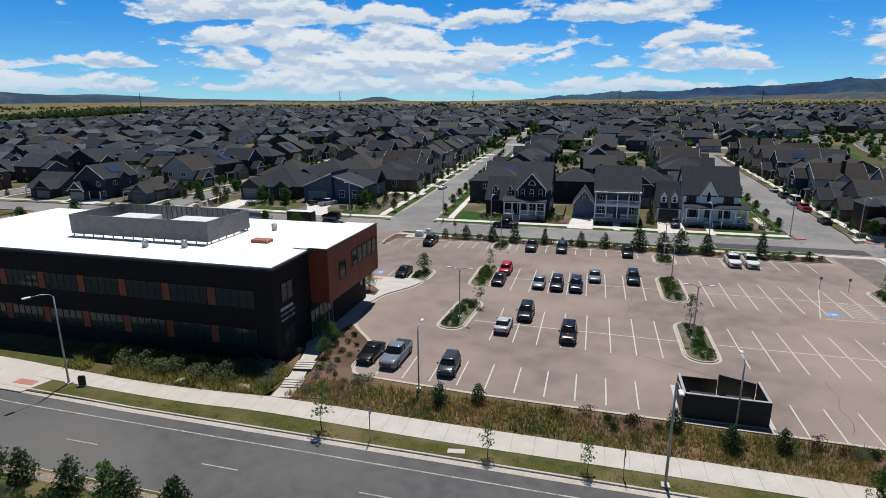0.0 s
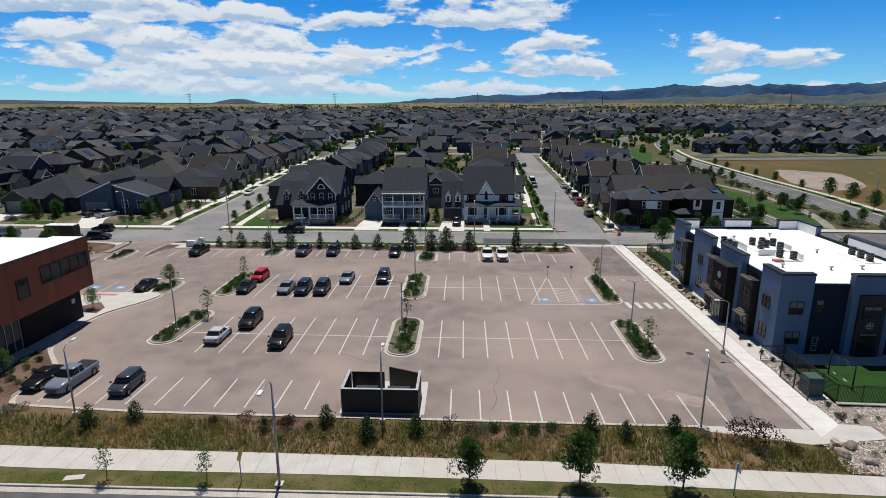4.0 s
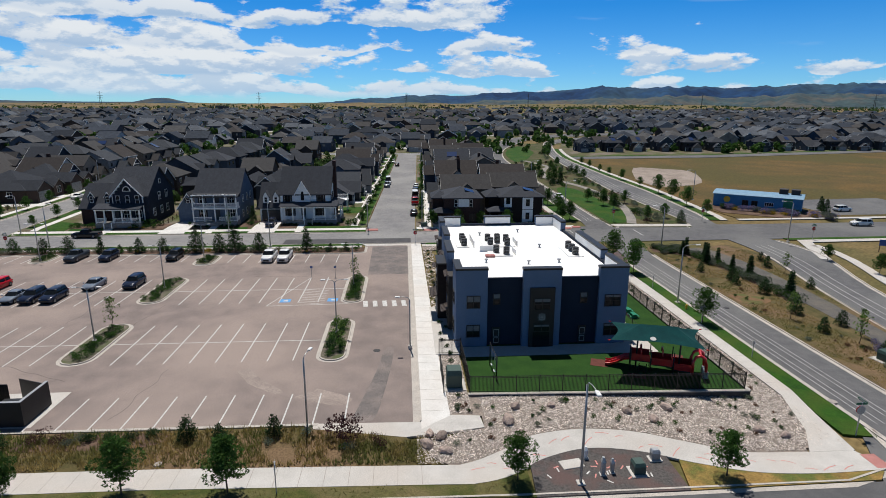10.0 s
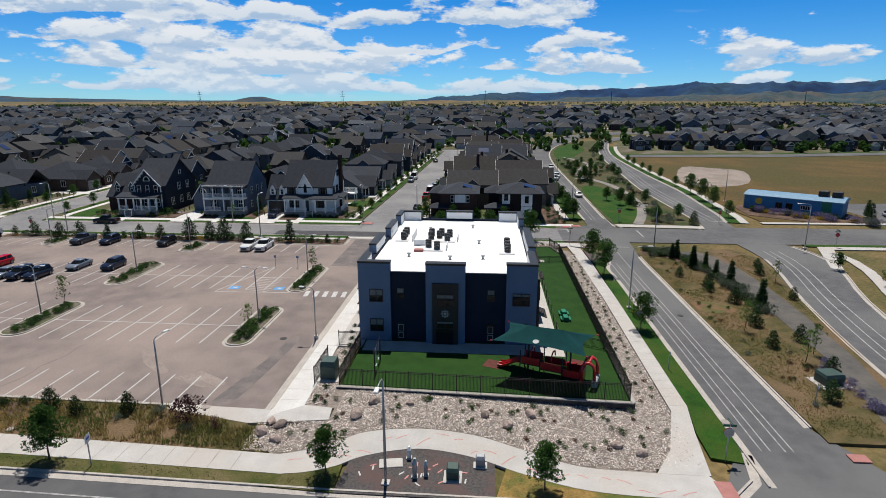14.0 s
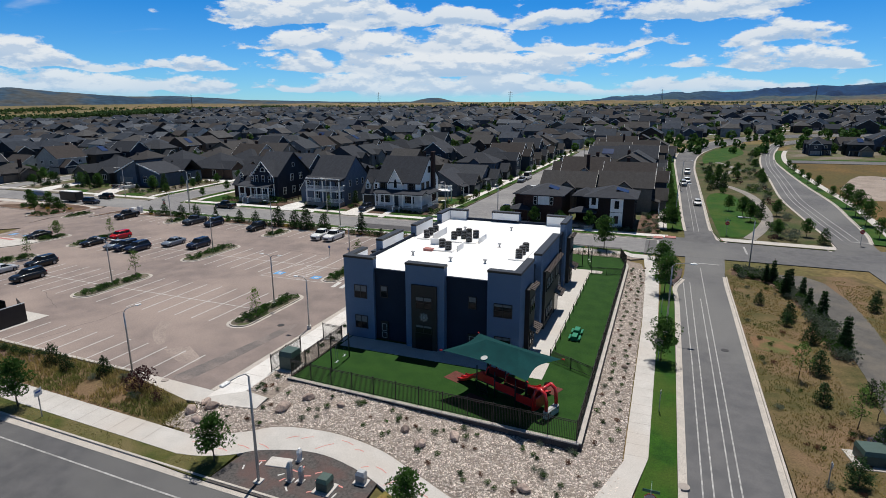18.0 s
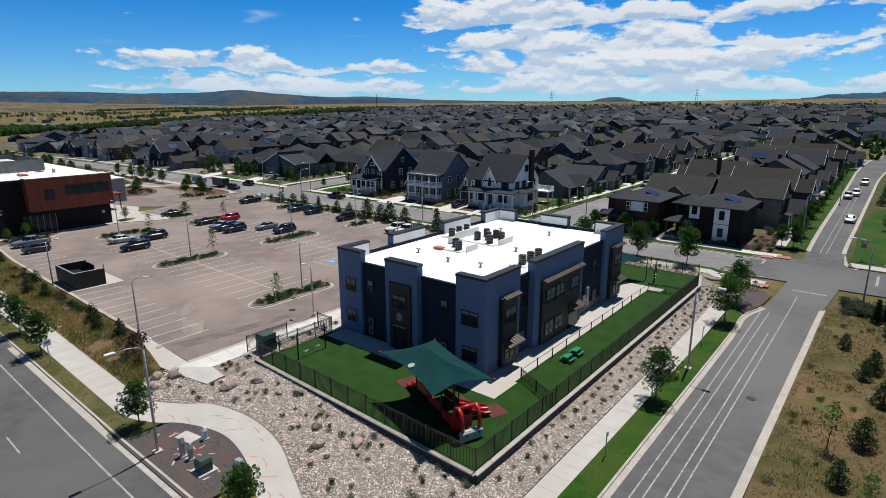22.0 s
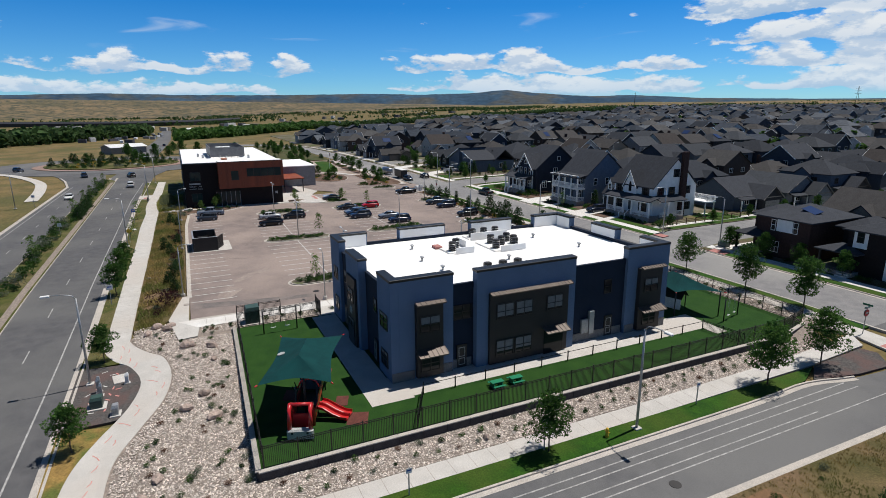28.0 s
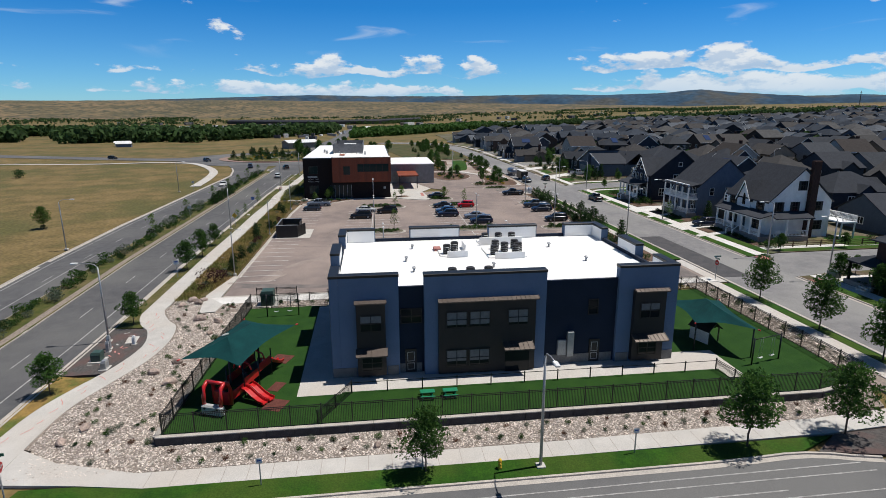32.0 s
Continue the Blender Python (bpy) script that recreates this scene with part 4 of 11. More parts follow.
for x0, y0, x1, y1, sway in ((22.6, 49, 23.8, 59, 0.25), (5.5, 73, 6.4, 82, 0.3), (24.5, 92.6, 33, 92.0, 0.2), (5.5, 60.9, 14.8, 56.5, 0.2), (13.8, 67.7, 15.4, 79.5, 0.3)):
    sheet("tar_seam", band(curve([(x0 + (x1 - x0) * k / 7 + 0.25 * math.sin(k * 1.9 + y0), y0 + (y1 - y0) * k / 7 + (sway if x1 - x0 > 5 else 0) * math.sin(k * 2.3 + x0)) for k in range(8)], 3), -0.025, 0.025), 0.036, TAR, "dark tar-filled crack in the car park", 0.01, "road seam")
sheet("concrete_apron", [(41, 112.6), (52, 112.6), (52, 114.6), (40, 114.6)], 0.05, CONCRETE, "pale concrete apron of the car park drive", 0.1, "apron")
sheet("pavement_lot", [(49.95, 45.6), (52.6, 47.6), (52.3, 60), (52.0, 113), (49.95, 113)], 0.14, DRIVE, "pale concrete walk between car park and school", 0.2, "pavement")
sheet("concrete_pad", [(48.6, 44.6), (55.4, 45.6), (55.2, 47.4), (52.6, 47.7), (49.9, 46.7), (40.6, 47.0), (40.6, 46.2)], 0.136, CONCRETE, "pale concrete pad at the corner of the car park", 0.2, "pavement")
WALK_N = curve([(-90, 43.2), (-63, 42.6), (-52, 42.0), (-41, 41.6), (-34, 41.8), (-27, 42.2), (-10, 41.9), (10, 41.7), (49, 41.0), (53, 41.0), (56.5, 42.6), (59, 44.2), (63.5, 44.9), (68, 44.3), (72, 42.7), (76, 41.2), (81.4, 40.9), (85.2, 40.9)], 5)
WALK_S = curve([(-90, 41.0), (-63, 40.3), (-52, 39.7), (-41, 39.3), (-34, 39.3), (-27, 39.6), (-10, 39.2), (10, 39.2), (49, 38.7), (54, 38.7), (57, 39.7), (59.4, 41.3), (63.5, 42.4), (67.8, 41.7), (72, 39.9), (76, 38.6), (81, 38.2), (86.5, 38.4)], 5)
sheet("pavement_south", WALK_S + WALK_N[::-1], 0.14, CONCRETE, "winding pale concrete pavement along the main road", 0.2, "pavement")
sheet("verge_south", [(-90, 37.3)] + [(x, 37.3) for x in range(-60, 58, 10)] + [(58, 37.0)] + [p for p in WALK_S if p[0] < 58][::-1], 0.115, VERGE, "half-dry mown grass verge", 0.2, "verge")
sheet("verge_corner", [(69.5, 37.0), (84.5, 37.2), (85.6, 38.2)] + [p for p in WALK_S if 69.5 < p[0] < 85][::-1], 0.115, mat("bare_clay", (0.30, 0.19, 0.06), (0.21, 0.135, 0.045), 0.95, 1.5, 9, c=(0.10, 0.12, 0.03), patch=0.4), "bare orange clay verge", 0.2, "verge")
sheet("walk_ramp", [(-59, 37.0), (-52.2, 36.9), (-51.4, 39.6), (-58.8, 40.2)], 0.138, CONCRETE, "concrete kerb ramp down to the main road", 0.2, "pavement")
sheet("utility_bed", [(58, 37.0), (69.5, 37.0)] + [p for p in WALK_S if 58 < p[0] < 69.5][::-1], 0.12, PEA, "dark gravel bed round the utility boxes", 0.2, "gravel bed")
kerb("kerb_arterial_north", [(-92, 38.6), (-40, 37.2), (82, 37.2), (86, 38.4), (88.2, 40.6), (89.0, 44)], side=1, gutter=0.6)
sheet("meadow_south", [(-22, 48.3), (-9, 47.4), (48.6, 46.4), (48.7, 44.5), (50.3, 43.6), (50.6, 41.2)] + [p for p in WALK_N if -30 < p[0] < 50][::-1] + [(-28, 47)], 0.10, MEADOW, "dry meadow planting strip between car park and pavement", 0.2, "planting strip")
sheet("rock_bed", [p for p in WALK_N if 49.2 < p[0] < 81.6] + [(81.6, 41.5), (85.2, 42), (85.2, 100), (84, 107), (80.9, 108.4), (80.9, 104), (82.1, 103), (82.1, 50), (52.4, 51.4), (52.4, 47.8), (55.4, 47.4), (55.4, 45.6), (49.2, 43.6)], 0.08, GRAVEL_BED, "pale river-rock ground cover round the school", 0.2, "gravel bed")
sheet("rock_bed", [(52.4, 51.5), (54.6, 51.5), (54.6, 60), (54.2, 62), (54.2, 72), (52.3, 72)], 0.08, GRAVEL_BED, "pale river-rock ground cover round the school", 0.2, "gravel bed")
sheet("pavement_east", [(81.5, 40.9), (85.4, 40.9), (86.2, 46.6), (87.0, 51), (87.1, 80), (86.9, 100), (86.5, 108.6), (84.2, 110.6), (84.9, 100), (85.3, 80), (85.3, 50), (83.4, 44)], 0.14, CONCRETE, "pale concrete pavement along the side street", 0.2, "pavement")
sheet("lawn_east", [(86.2, 43.2), (88.8, 42.6), (89.0, 46), (89.0, 88), (88.7, 96), (87.2, 99.5), (87.1, 80), (87.0, 51), (86.3, 46.6)], 0.135, LAWN, "bright mown grass strip beside the side street", 0.2, "lawn")
sheet("gravel_corner", [(87.1, 99.8), (88.9, 97), (90, 102), (90.3, 106), (88.2, 108), (86.8, 107.6)], 0.13, PEA, "dark gravel corner bed", 0.2, "gravel bed")
sheet("pavement_north_near", [(-39.6, 112.6), (40.2, 112.6), (40.2, 111.2), (-40.1, 111.2)], 0.14, CONCRETE, "pale concrete pavement along the residential street", 0.2, "pavement")
sheet("pavement_school_north", [(52.2, 111.3), (52.2, 112.9), (84, 112.9), (88.6, 112.4), (88.6, 109.4), (84.4, 110.4)], 0.14, CONCRETE, "pale concrete pavement along the residential street", 0.2, "pavement")
sheet("lawn_strip", [(-38.4, 112.7), (40.2, 112.7), (40.2, 114.2), (-38.0, 114.2)], 0.13, LAWN, "narrow mown grass strip beside the street", 0.2, "lawn")
sheet("lawn_strip", [(53, 113), (84, 113), (84, 114.2), (53, 114.2)], 0.13, LAWN, "narrow mown grass strip beside the street", 0.2, "lawn")
sheet("bed_north", [(-40.3, 102.5), (-39.5, 102.6), (-38.5, 107.7), (-21.6, 108.9), (38.6, 106.8), (40.9, 107.6), (40.9, 111.1), (-40.2, 111.1), (-40.5, 106)], 0.13, MULCH, "brown mulch bed with shrubs", 0.2, "planting bed")
sheet("bed_school_north", [(52.2, 108.2), (80.8, 108.2), (84.2, 110.3), (52.2, 111.2)], 0.10, GRAVEL_BED, "pale rock bed with shrubs", 0.2, "planting bed")
kerb("kerb_north_near", [(-38.6, 114.5), (88, 114.5)], side=-1)
kerb("kerb_north_far", [(-34, 125.4), (40, 125.4)], side=1)
kerb("kerb_cross_west", [(-34, 125.4), (-35.4, 126.2), (-36.05, 128), (-37.35, 160), (-39.65, 200), (-42.4, 288)][::-1], side=1)
kerb("kerb_cross_west", [(-49, 125.4), (-47.5, 126.2), (-46.85, 128), (-47.35, 160), (-48.95, 200), (-51.9, 288)], side=1)
kerb("kerb_north_far", [(-80, 125.4), (-49, 125.4)], side=1)
kerb("kerb_north_far", [(51.4, 125.4), (86, 125.4)], side=1)
kerb("kerb_lot_south", [(-21.5, 48.4), (-9, 47.6), (41, 46.9)], "pale concrete kerb round the car park", side=-1, gutter=0.35)
kerb("kerb_lot_east", [(49.85, 46.9), (49.85, 113)], "pale concrete kerb round the car park", side=-1, gutter=0.6)
kerb("kerb_lot_north", [(41.1, 112), (41.1, 107.6), (38.5, 106.7), (-20.5, 108.7), (-38.3, 107.5), (-39.3, 102.4), (-40.1, 102.1), (-40.6, 106), (-40.4, 111), (-39.6, 113.6)], "pale concrete kerb round the car park", side=-1, gutter=0.35)
WESTK = curve([(-26.4, 81.4), (-25.0, 80.2), (-25.8, 77.2), (-28.2, 73.2), (-29.0, 70.2), (-29.2, 66.2), (-28.3, 62), (-26.8, 59.6), (-24.6, 57.2), (-23.5, 55.2), (-23.4, 50.2), (-22.4, 48.6)], 5)
kerb("kerb_lot_west", WESTK, "pale concrete kerb round the car park", side=-1, gutter=0.35)
sheet("pavement_office", [(-40.2, 80.4), (-40.2, 71.3), (-31.2, 71.3), (-31.2, 54.8), (-30.2, 52.6), (-29.3, 49.3), (-28.5, 45.1), (-28.3, 42.2), (-26.3, 42.5), (-26.9, 45.4), (-27.8, 49.6), (-28.4, 53.7), (-29.2, 58.6)] + [p for p in WESTK if p[1] > 60.5][::-1], 0.14, CONCRETE, "pale concrete walk curving round the office building", 0.2, "pavement")
sheet("bed_office", [(-26.2, 42.6), (-21.8, 43.2), (-19.5, 46.2), (-22.6, 48.4), (-23.6, 50.2), (-23.7, 55.2), (-24.8, 57.2), (-27.0, 59.6), (-28.3, 61.0), (-29.0, 58.4), (-28.2, 53.7), (-27.6, 49.6), (-26.7, 45.4)], 0.16, MULCH, "brown mulch bed with shrubs beside the steps", 0.2, "planting bed")
sheet("bed_walk", [(-32.6, 72.6), (-29.6, 72.2), (-29.8, 74.4), (-31.8, 76.6), (-33.4, 75.0)], 0.15, MULCH, "small mulch bed with a young tree in the walk", 0.1, "planting bed")
sheet("kerb_ramp", [(-37.6, 79.6), (-31.4, 79.5), (-31.4, 80.3), (-37.6, 80.4)], 0.148, RAMP_RED, "red tactile kerb ramp", 0.1, "kerb ramp")
sheet("lawn_office", [(-90, 55.8), (-52, 55.8), (-52, 47)] + [p for p in WALK_N if p[0] < -52][::-1], 0.12, VERGE, "half-dry grass slope before the office", 0.2, "lawn")
sheet("meadow_office", [(-90, 48.3), (-31.0, 48.3), (-30.8, 54.0), (-30.4, 52.6), (-29.5, 49.3), (-28.7, 45.1), (-28.5, 42.5)] + [p for p in WALK_N if p[0] < -29][::-1], 0.1, MEADOW, "tall grass and shrubs in front of the office", 0.2, "planting strip")
sheet("office_court", [(-90, 71), (-40.3, 71), (-40.3, 80.4), (-47, 83.6), (-64, 78.6), (-79, 81.6), (-90, 86)], 0.06, CONCRETE, "pale concrete forecourt of the office", 0.1, "forecourt")
sheet("office_drive", [(-79, 81.6), (-64, 78.6), (-47, 83.8), (-42.1, 88.2), (-46.2, 92.2), (-47.6, 97), (-47.9, 104.6), (-56, 105.4), (-66, 104.8), (-80, 103.4), (-91, 97.4), (-90, 87)], 0.05, LOT, "pinkish-grey asphalt drive beside the office", 0.1, "car park")
PLAZA = mat("plaza_paving", (0.33, 0.265, 0.225), (0.26, 0.205, 0.172), 0.9, 0.25, 6, c=(0.42, 0.37, 0.33), patch=0.09)
sheet("office_garden", [(-110, 50), (-84.5, 50), (-84.5, 70.9), (-90.2, 71), (-90.2, 87), (-91.2, 97.6), (-80, 103.6), (-66, 105), (-56, 105.6), (-48.1, 104.8), (-48.6, 112), (-49.6, 113.8), (-142, 113.8), (-142, 78), (-110, 76)], 0.09, PLAZA, "paved and planted garden west of the office", 0.15, "garden")
sheet("garden_lawn", curve([(-138, 103), (-137, 108.4), (-118, 106.4), (-100, 103.6), (-95, 101), (-97, 96.6), (-116, 100)], 3), 0.13, LAWN, "narrow green lawn in the garden", 0.1, "lawn")
ISLE_A = curve([(-88, 88.6), (-88.4, 94.8), (-80, 100.6), (-69, 98.4), (-65.2, 92.4), (-70.4, 87.6), (-80, 86.4), (-88, 88.6)], 4)[:-1]
ISLE_B = curve([(-55, 97.4), (-59.4, 102.6), (-66, 103.4), (-80, 104.6), (-66, 112.2), (-52.4, 111.6), (-49.4, 107), (-51.4, 99.4), (-55, 97.4)], 4)[:-1]
for isle in (ISLE_A, ISLE_B):
    sheet("planting_island", isle, 0.15, MULCH, "kerbed planting island in the office drive", 0.2, "planting bed")
    kerb("kerb_island", isle + isle[:1], "pale concrete kerb round the planting island", side=1, gutter=0.3)
for poly in ([(-92, 72), (-140, 80), (-140, 84), (-92, 78)], [(-90.6, 97.8), (-80, 103.8), (-80, 106), (-92, 100.4)], [(-140, 110.6), (-50, 110.8), (-50, 112.6), (-140, 112.4)]):
    sheet("garden_walk", poly, 0.12, CONCRETE, "pale concrete walk through the garden", 0.1, "path")
for poly in ([(-112, 86), (-96, 88), (-94, 94), (-110, 96)], [(-136, 88), (-118, 88), (-116, 98), (-136, 100)], [(-134, 109), (-100, 106.4), (-84, 107), (-84, 110), (-134, 110.2)]):
    sheet("garden_bed", poly, 0.13, MULCH, "brown planted bed in the garden", 0.1, "planting bed")
tagged(new("turf", Geo().prism([(54.8, 51.3), (81.9, 50.3), (81.9, 103), (80.6, 108), (54.8, 108)], -0.8, 0.16).mesh("turf", TURF)), "deep green artificial turf playground", "lawn", "", "structure")


# ---- buildings ----
def window(parent, x, y, z, w, h, face, nx=2, nz=1, frame_m=None, pane_m=None, d=0.09, name="window", bar=0.07, blind=0.0):
    """A window on a wall: face is the outward way ('s','n','e','w'); (x, y) the middle of its outer plane, z its sill."""
    frame_m, pane_m = frame_m or BLACK_METAL, pane_m or GLASS
    turn = {"s": 0, "e": 90, "n": 180, "w": -90}[face]
    m = pose(x, y, z, 0, 0, turn)
    b = bar
    xs, zs = [-w / 2, -w / 2 + b], [0, b]
    for n, size, lo, out in ((nx, w, -w / 2, xs), (nz, h, 0, zs)):
        for i in range(1, n):
            out += [lo + size * i / n - b / 2, lo + size * i / n + b / 2]
        out += [lo + size - b, lo + size]
    g = Geo().lattice(xs, zs, lambda i, j: i % 2 == 0 or j % 2 == 0, -d, 0.02, m)
    ob = part(name, g, frame_m, parent)
    p = Geo().box(-w / 2 + b, -0.04, b, w / 2 - b, 0.015, h - b, m)
    part("pane", p, pane_m, ob)
    if blind:
        q = Geo().box(-w / 2 + b, -0.05, h - b - (h - 2 * b) * blind, w / 2 - b, -0.035, h - b, m)
        part("blind", q, BLIND_DIM, ob, "grey lowered blind")
    return ob


def awning(parent, x, y, z, w, out, face, drop=0.35):
    """A sloping metal canopy with standing seams."""
    m = pose(x, y, z, 0, 0, {"s": 0, "e": 90, "n": 180, "w": -90}[face])
    g = Geo()
    g.add([m @ Vector(p) for p in ((-w / 2, 0, 0), (w / 2, 0, 0), (w / 2, -out, -drop), (-w / 2, -out, -drop), (-w / 2, 0, -0.1), (w / 2, 0, -0.1), (w / 2, -out, -drop - 0.1), (-w / 2, -out, -drop - 0.1))],
          [(3, 2, 1, 0), (4, 5, 6, 7), (2, 3, 7, 6), (0, 3, 7, 4)[::-1], (1, 2, 6, 5)[::-1], (0, 1, 5, 4)])
    ob = part("awning", g, METAL_AWN, parent, "bronze standing-seam metal awning")
    s = Geo()
    n = max(3, int(w / 0.4))
    for i in range(n + 1):
        c = -w / 2 + w * i / n
        s.add([m @ Vector(p) for p in ((c - 0.02, 0, 0.004), (c + 0.02, 0, 0.004), (c + 0.02, -out, -drop + 0.004), (c - 0.02, -out, -drop + 0.004), (c - 0.02, 0, 0.05), (c + 0.02, 0, 0.05), (c + 0.02, -out, -drop + 0.05), (c - 0.02, -out, -drop + 0.05))],
              [(4, 7, 6, 5), (0, 3, 7, 4), (1, 5, 6, 2), (2, 6, 7, 3)])
    tagged(part("seams", s, METAL_AWN, ob), kind="stuff")
    return ob


SX0, SX1, SY0, SY1, SH, ST = 54.4, 74.2, 62.3, 93.9, 8.1, 9.35


def make_school():
    s = thing("school", "two-storey navy and blue-grey stucco preschool with a white flat roof", "school building")
    s.matrix_basis = pose(0, 0, 0.16)
    part("wall", Geo().box(SX0 + 0.35, SY0 + 0.35, 0, SX1 - 0.35, SY1 - 0.35, 7.55), STUCCO_NAVY, s, "dark navy stucco walls")
    w = Geo()
    for x0, y0, x1, y1 in ((SX0 + 0.3, SY0 + 0.3, SX1 - 0.3, SY0 + 0.6), (SX0 + 0.3, SY1 - 0.6, SX1 - 0.3, SY1 - 0.3), (SX0 + 0.3, SY0 + 0.6, SX0 + 0.6, SY1 - 0.6), (SX1 - 0.6, SY0 + 0.6, SX1 - 0.3, SY1 - 0.6)):
        w.box(x0, y0, 7.56, x1, y1, SH)
    part("parapet", w, STUCCO_NAVY, s)
    part("roof", Geo().box(SX0 + 0.61, SY0 + 0.61, 7.555, SX1 - 0.61, SY1 - 0.61, 7.75), ROOF_WHITE, s, "glaring white membrane roof")
    # towers: outline, inner white face above the roof, dark coping
    towers = [(SX0, SY0, 58.0, SY0 + 0.75, "s"), (62.0, SY0 - 0.35, 66.35, SY0 + 0.5, "s"), (70.85, SY0, SX1, SY0 + 0.75, "s"),
              (SX1 - 0.75, SY0 + 0.76, SX1, 68.2, "e"), (SX1 - 0.5, 70.4, SX1 + 0.35, 81.3, "e"), (SX1 - 0.75, 88.2, SX1, SY1, "e"),
              (SX0, SY0 + 0.76, SX0 + 0.75, 66.4, "w"), (SX0 - 0.35, 70.5, SX0 + 0.5, 76.5, "w"), (SX0, 80, SX0 + 0.75, 86, "w"), (SX0, 89.5, SX0 + 0.75, SY1, "w"),
              (SX0 + 0.76, SY1 - 0.75, 58.0, SY1, "n"), (62.0, SY1 - 0.5, 66.35, SY1 + 0.35, "n"), (70.5, SY1 - 0.75, SX1 - 0.76, SY1, "n")]
    for x0, y0, x1, y1, f in towers:
        t = part("tower", Geo().box(x0, y0, 0, x1, y1, ST - 0.24), STUCCO_BLUE, s, "blue-grey stucco tower wall")
        e = 0.05
        part("coping", Geo().cham(x0 - e, y0 - e, ST - 0.236, x1 + e, y1 + e, ST, 0.03), BLACK_METAL, t, "black metal coping")
        lip = {"s": (x0 + 0.1, y1, x1 - 0.1, y1 + 0.04), "n": (x0 + 0.1, y0 - 0.04, x1 - 0.1, y0), "e": (x0 - 0.04, y0 + 0.1, x0, y1 - 0.1), "w": (x1, y0 + 0.1, x1 + 0.04, y1 - 0.1)}[f]
        part("membrane", Geo().box(lip[0], lip[1], 7.76, lip[2], lip[3], ST - 0.24), ROOF_WHITE, t, "white membrane on the parapet's inner face")
    # masonry base
    for y0, y1 in ((SY0 + 0.9, 70.2), (81.6, 88.0)):
        part("base_course", Geo().box(SX1 - 0.34, y0, 0, SX1 - 0.26, y1, 0.9), STONE_BASE, s, "grey masonry base course")
    for y0, y1 in ((SY0 + 0.02, 64.4), (67.1, 68.1), (88.3, 89.5), (92.7, SY1 - 0.02)):
        part("base_course", Geo().box(SX1, y0, 0, SX1 + 0.06, y1, 0.9), STONE_BASE, s, "grey masonry base course")
    # east side: bay boxes with awnings
    for y0, y1, x in ((64.5, 67.0, SX1), (89.6, 92.6, SX1)):
        bay = part("bay", Geo().box(x - 0.1, y0, 0.25, x + 0.5, y1, 7.0), CLAD_BROWN, s, "dark bronze clad bay")
        m = (y0 + y1) / 2
        window(bay, x + 0.5, m, 4.4, 1.9, 1.5, "e", 2, 2, blind=0.45)
        window(bay, x + 0.5, m, 0.75, 1.8, 1.5, "e", 2, 2)
        awning(bay, x + 0.5, m, 7.25, y1 - y0 + 0.2, 0.45, "e", 0.15)
        awning(bay, x + 0.5, m, 2.85, y1 - y0 + 0.2, 0.95, "e", 0.35)
    bay = part("bay", Geo().box(SX1 + 0.3, 71.6, 0.12, SX1 + 0.65, 80.3, 7.0), CLAD_BROWN, s, "dark bronze clad centre bay")
    for y, wd in ((73.2, 1.85), (75.25, 1.85), (78.7, 1.85)):
        window(bay, SX1 + 0.65, y, 4.45, wd, 1.5, "e", 2, 2, blind=0.85)
    for y in (73.2, 75.25):
        window(bay, SX1 + 0.65, y, 0.8, 1.85, 1.6, "e", 2, 2, blind=0.7)
    part("entry_door", Geo().box(SX1 + 0.655, 77.6, 0.02, SX1 + 0.70, 79.8, 2.4), GLASS, bay, "dark glazed entry door")
    awning(bay, SX1 + 0.65, 76.0, 7.15, 8.9, 0.5, "e", 0.16)
    awning(bay, SX1 + 0.65, 78.7, 2.85, 2.7, 1.0, "e", 0.35)
    for y, z, wd, h in ((69.3, 4.7, 1.9, 1.4), (86.0, 4.7, 0.95, 1.5)):
        window(s, SX1 - 0.35, y, z, wd, h, "e", 2 if wd > 1 else 1, 2)
    for y in (69.2, 86.3):
        d = part("door", Geo().box(SX1 - 0.36, y - 0.5, 0.05, SX1 - 0.25, y + 0.5, 2.25), BLACK_METAL, s, "black service door with pale panels")
        for za, zb in ((0.3, 0.95), (1.1, 2.0)):
            part("door_panel", Geo().lattice([-0.32, -0.27, 0.27, 0.32], [za, za + 0.05, zb - 0.05, zb], lambda i, j: i != 1 or j != 1, 0, 0.02, pose(SX1 - 0.235, y, 0, 0, 0, 90)), BLIND, d)
    part("meter_box", Geo().cham(SX1 - 0.33, 82.7, 0.95, SX1 - 0.02, 83.5, 2.4, 0.03), GALV, s, "grey electric meter cabinet")
    part("meter_box", Geo().cham(SX1 - 0.33, 83.6, 0.8, SX1 + 0.05, 84.2, 3.2, 0.03), GALV, s, "tall grey electric cabinet")
    # south side
    c = part("bay", Geo().box(62.75, SY0 - 0.6, 0.02, 65.6, SY0 - 0.3, 7.1), CLAD_BROWN, s, "dark bronze clad entrance bay")
    for z, h in ((4.5, 1.4), (1.9, 0.9)):
        window(c, 64.17, SY0 - 0.6, z, 1.9, h, "s", 2, 2 if z > 4 else 1, blind=0.3)
    part("entry_door", Geo().box(63.2, SY0 - 0.66, 0.03, 65.1, SY0 - 0.6, 1.8), GLASS, c, "dark glazed entry door")
    em = Geo()
    for a in range(8):
        em.box(-0.05, -0.02, 0.36, 0.05, 0.0, 0.5, pose(64.17, SY0 - 0.61, 3.65) @ Matrix.Rotation(a * math.pi / 4, 4, "Y"))
    em.tube([(64.17 + 0.3 * math.cos(a * math.pi / 10), SY0 - 0.62, 3.65 + 0.3 * math.sin(a * math.pi / 10)) for a in range(21)], 0.045, 6)
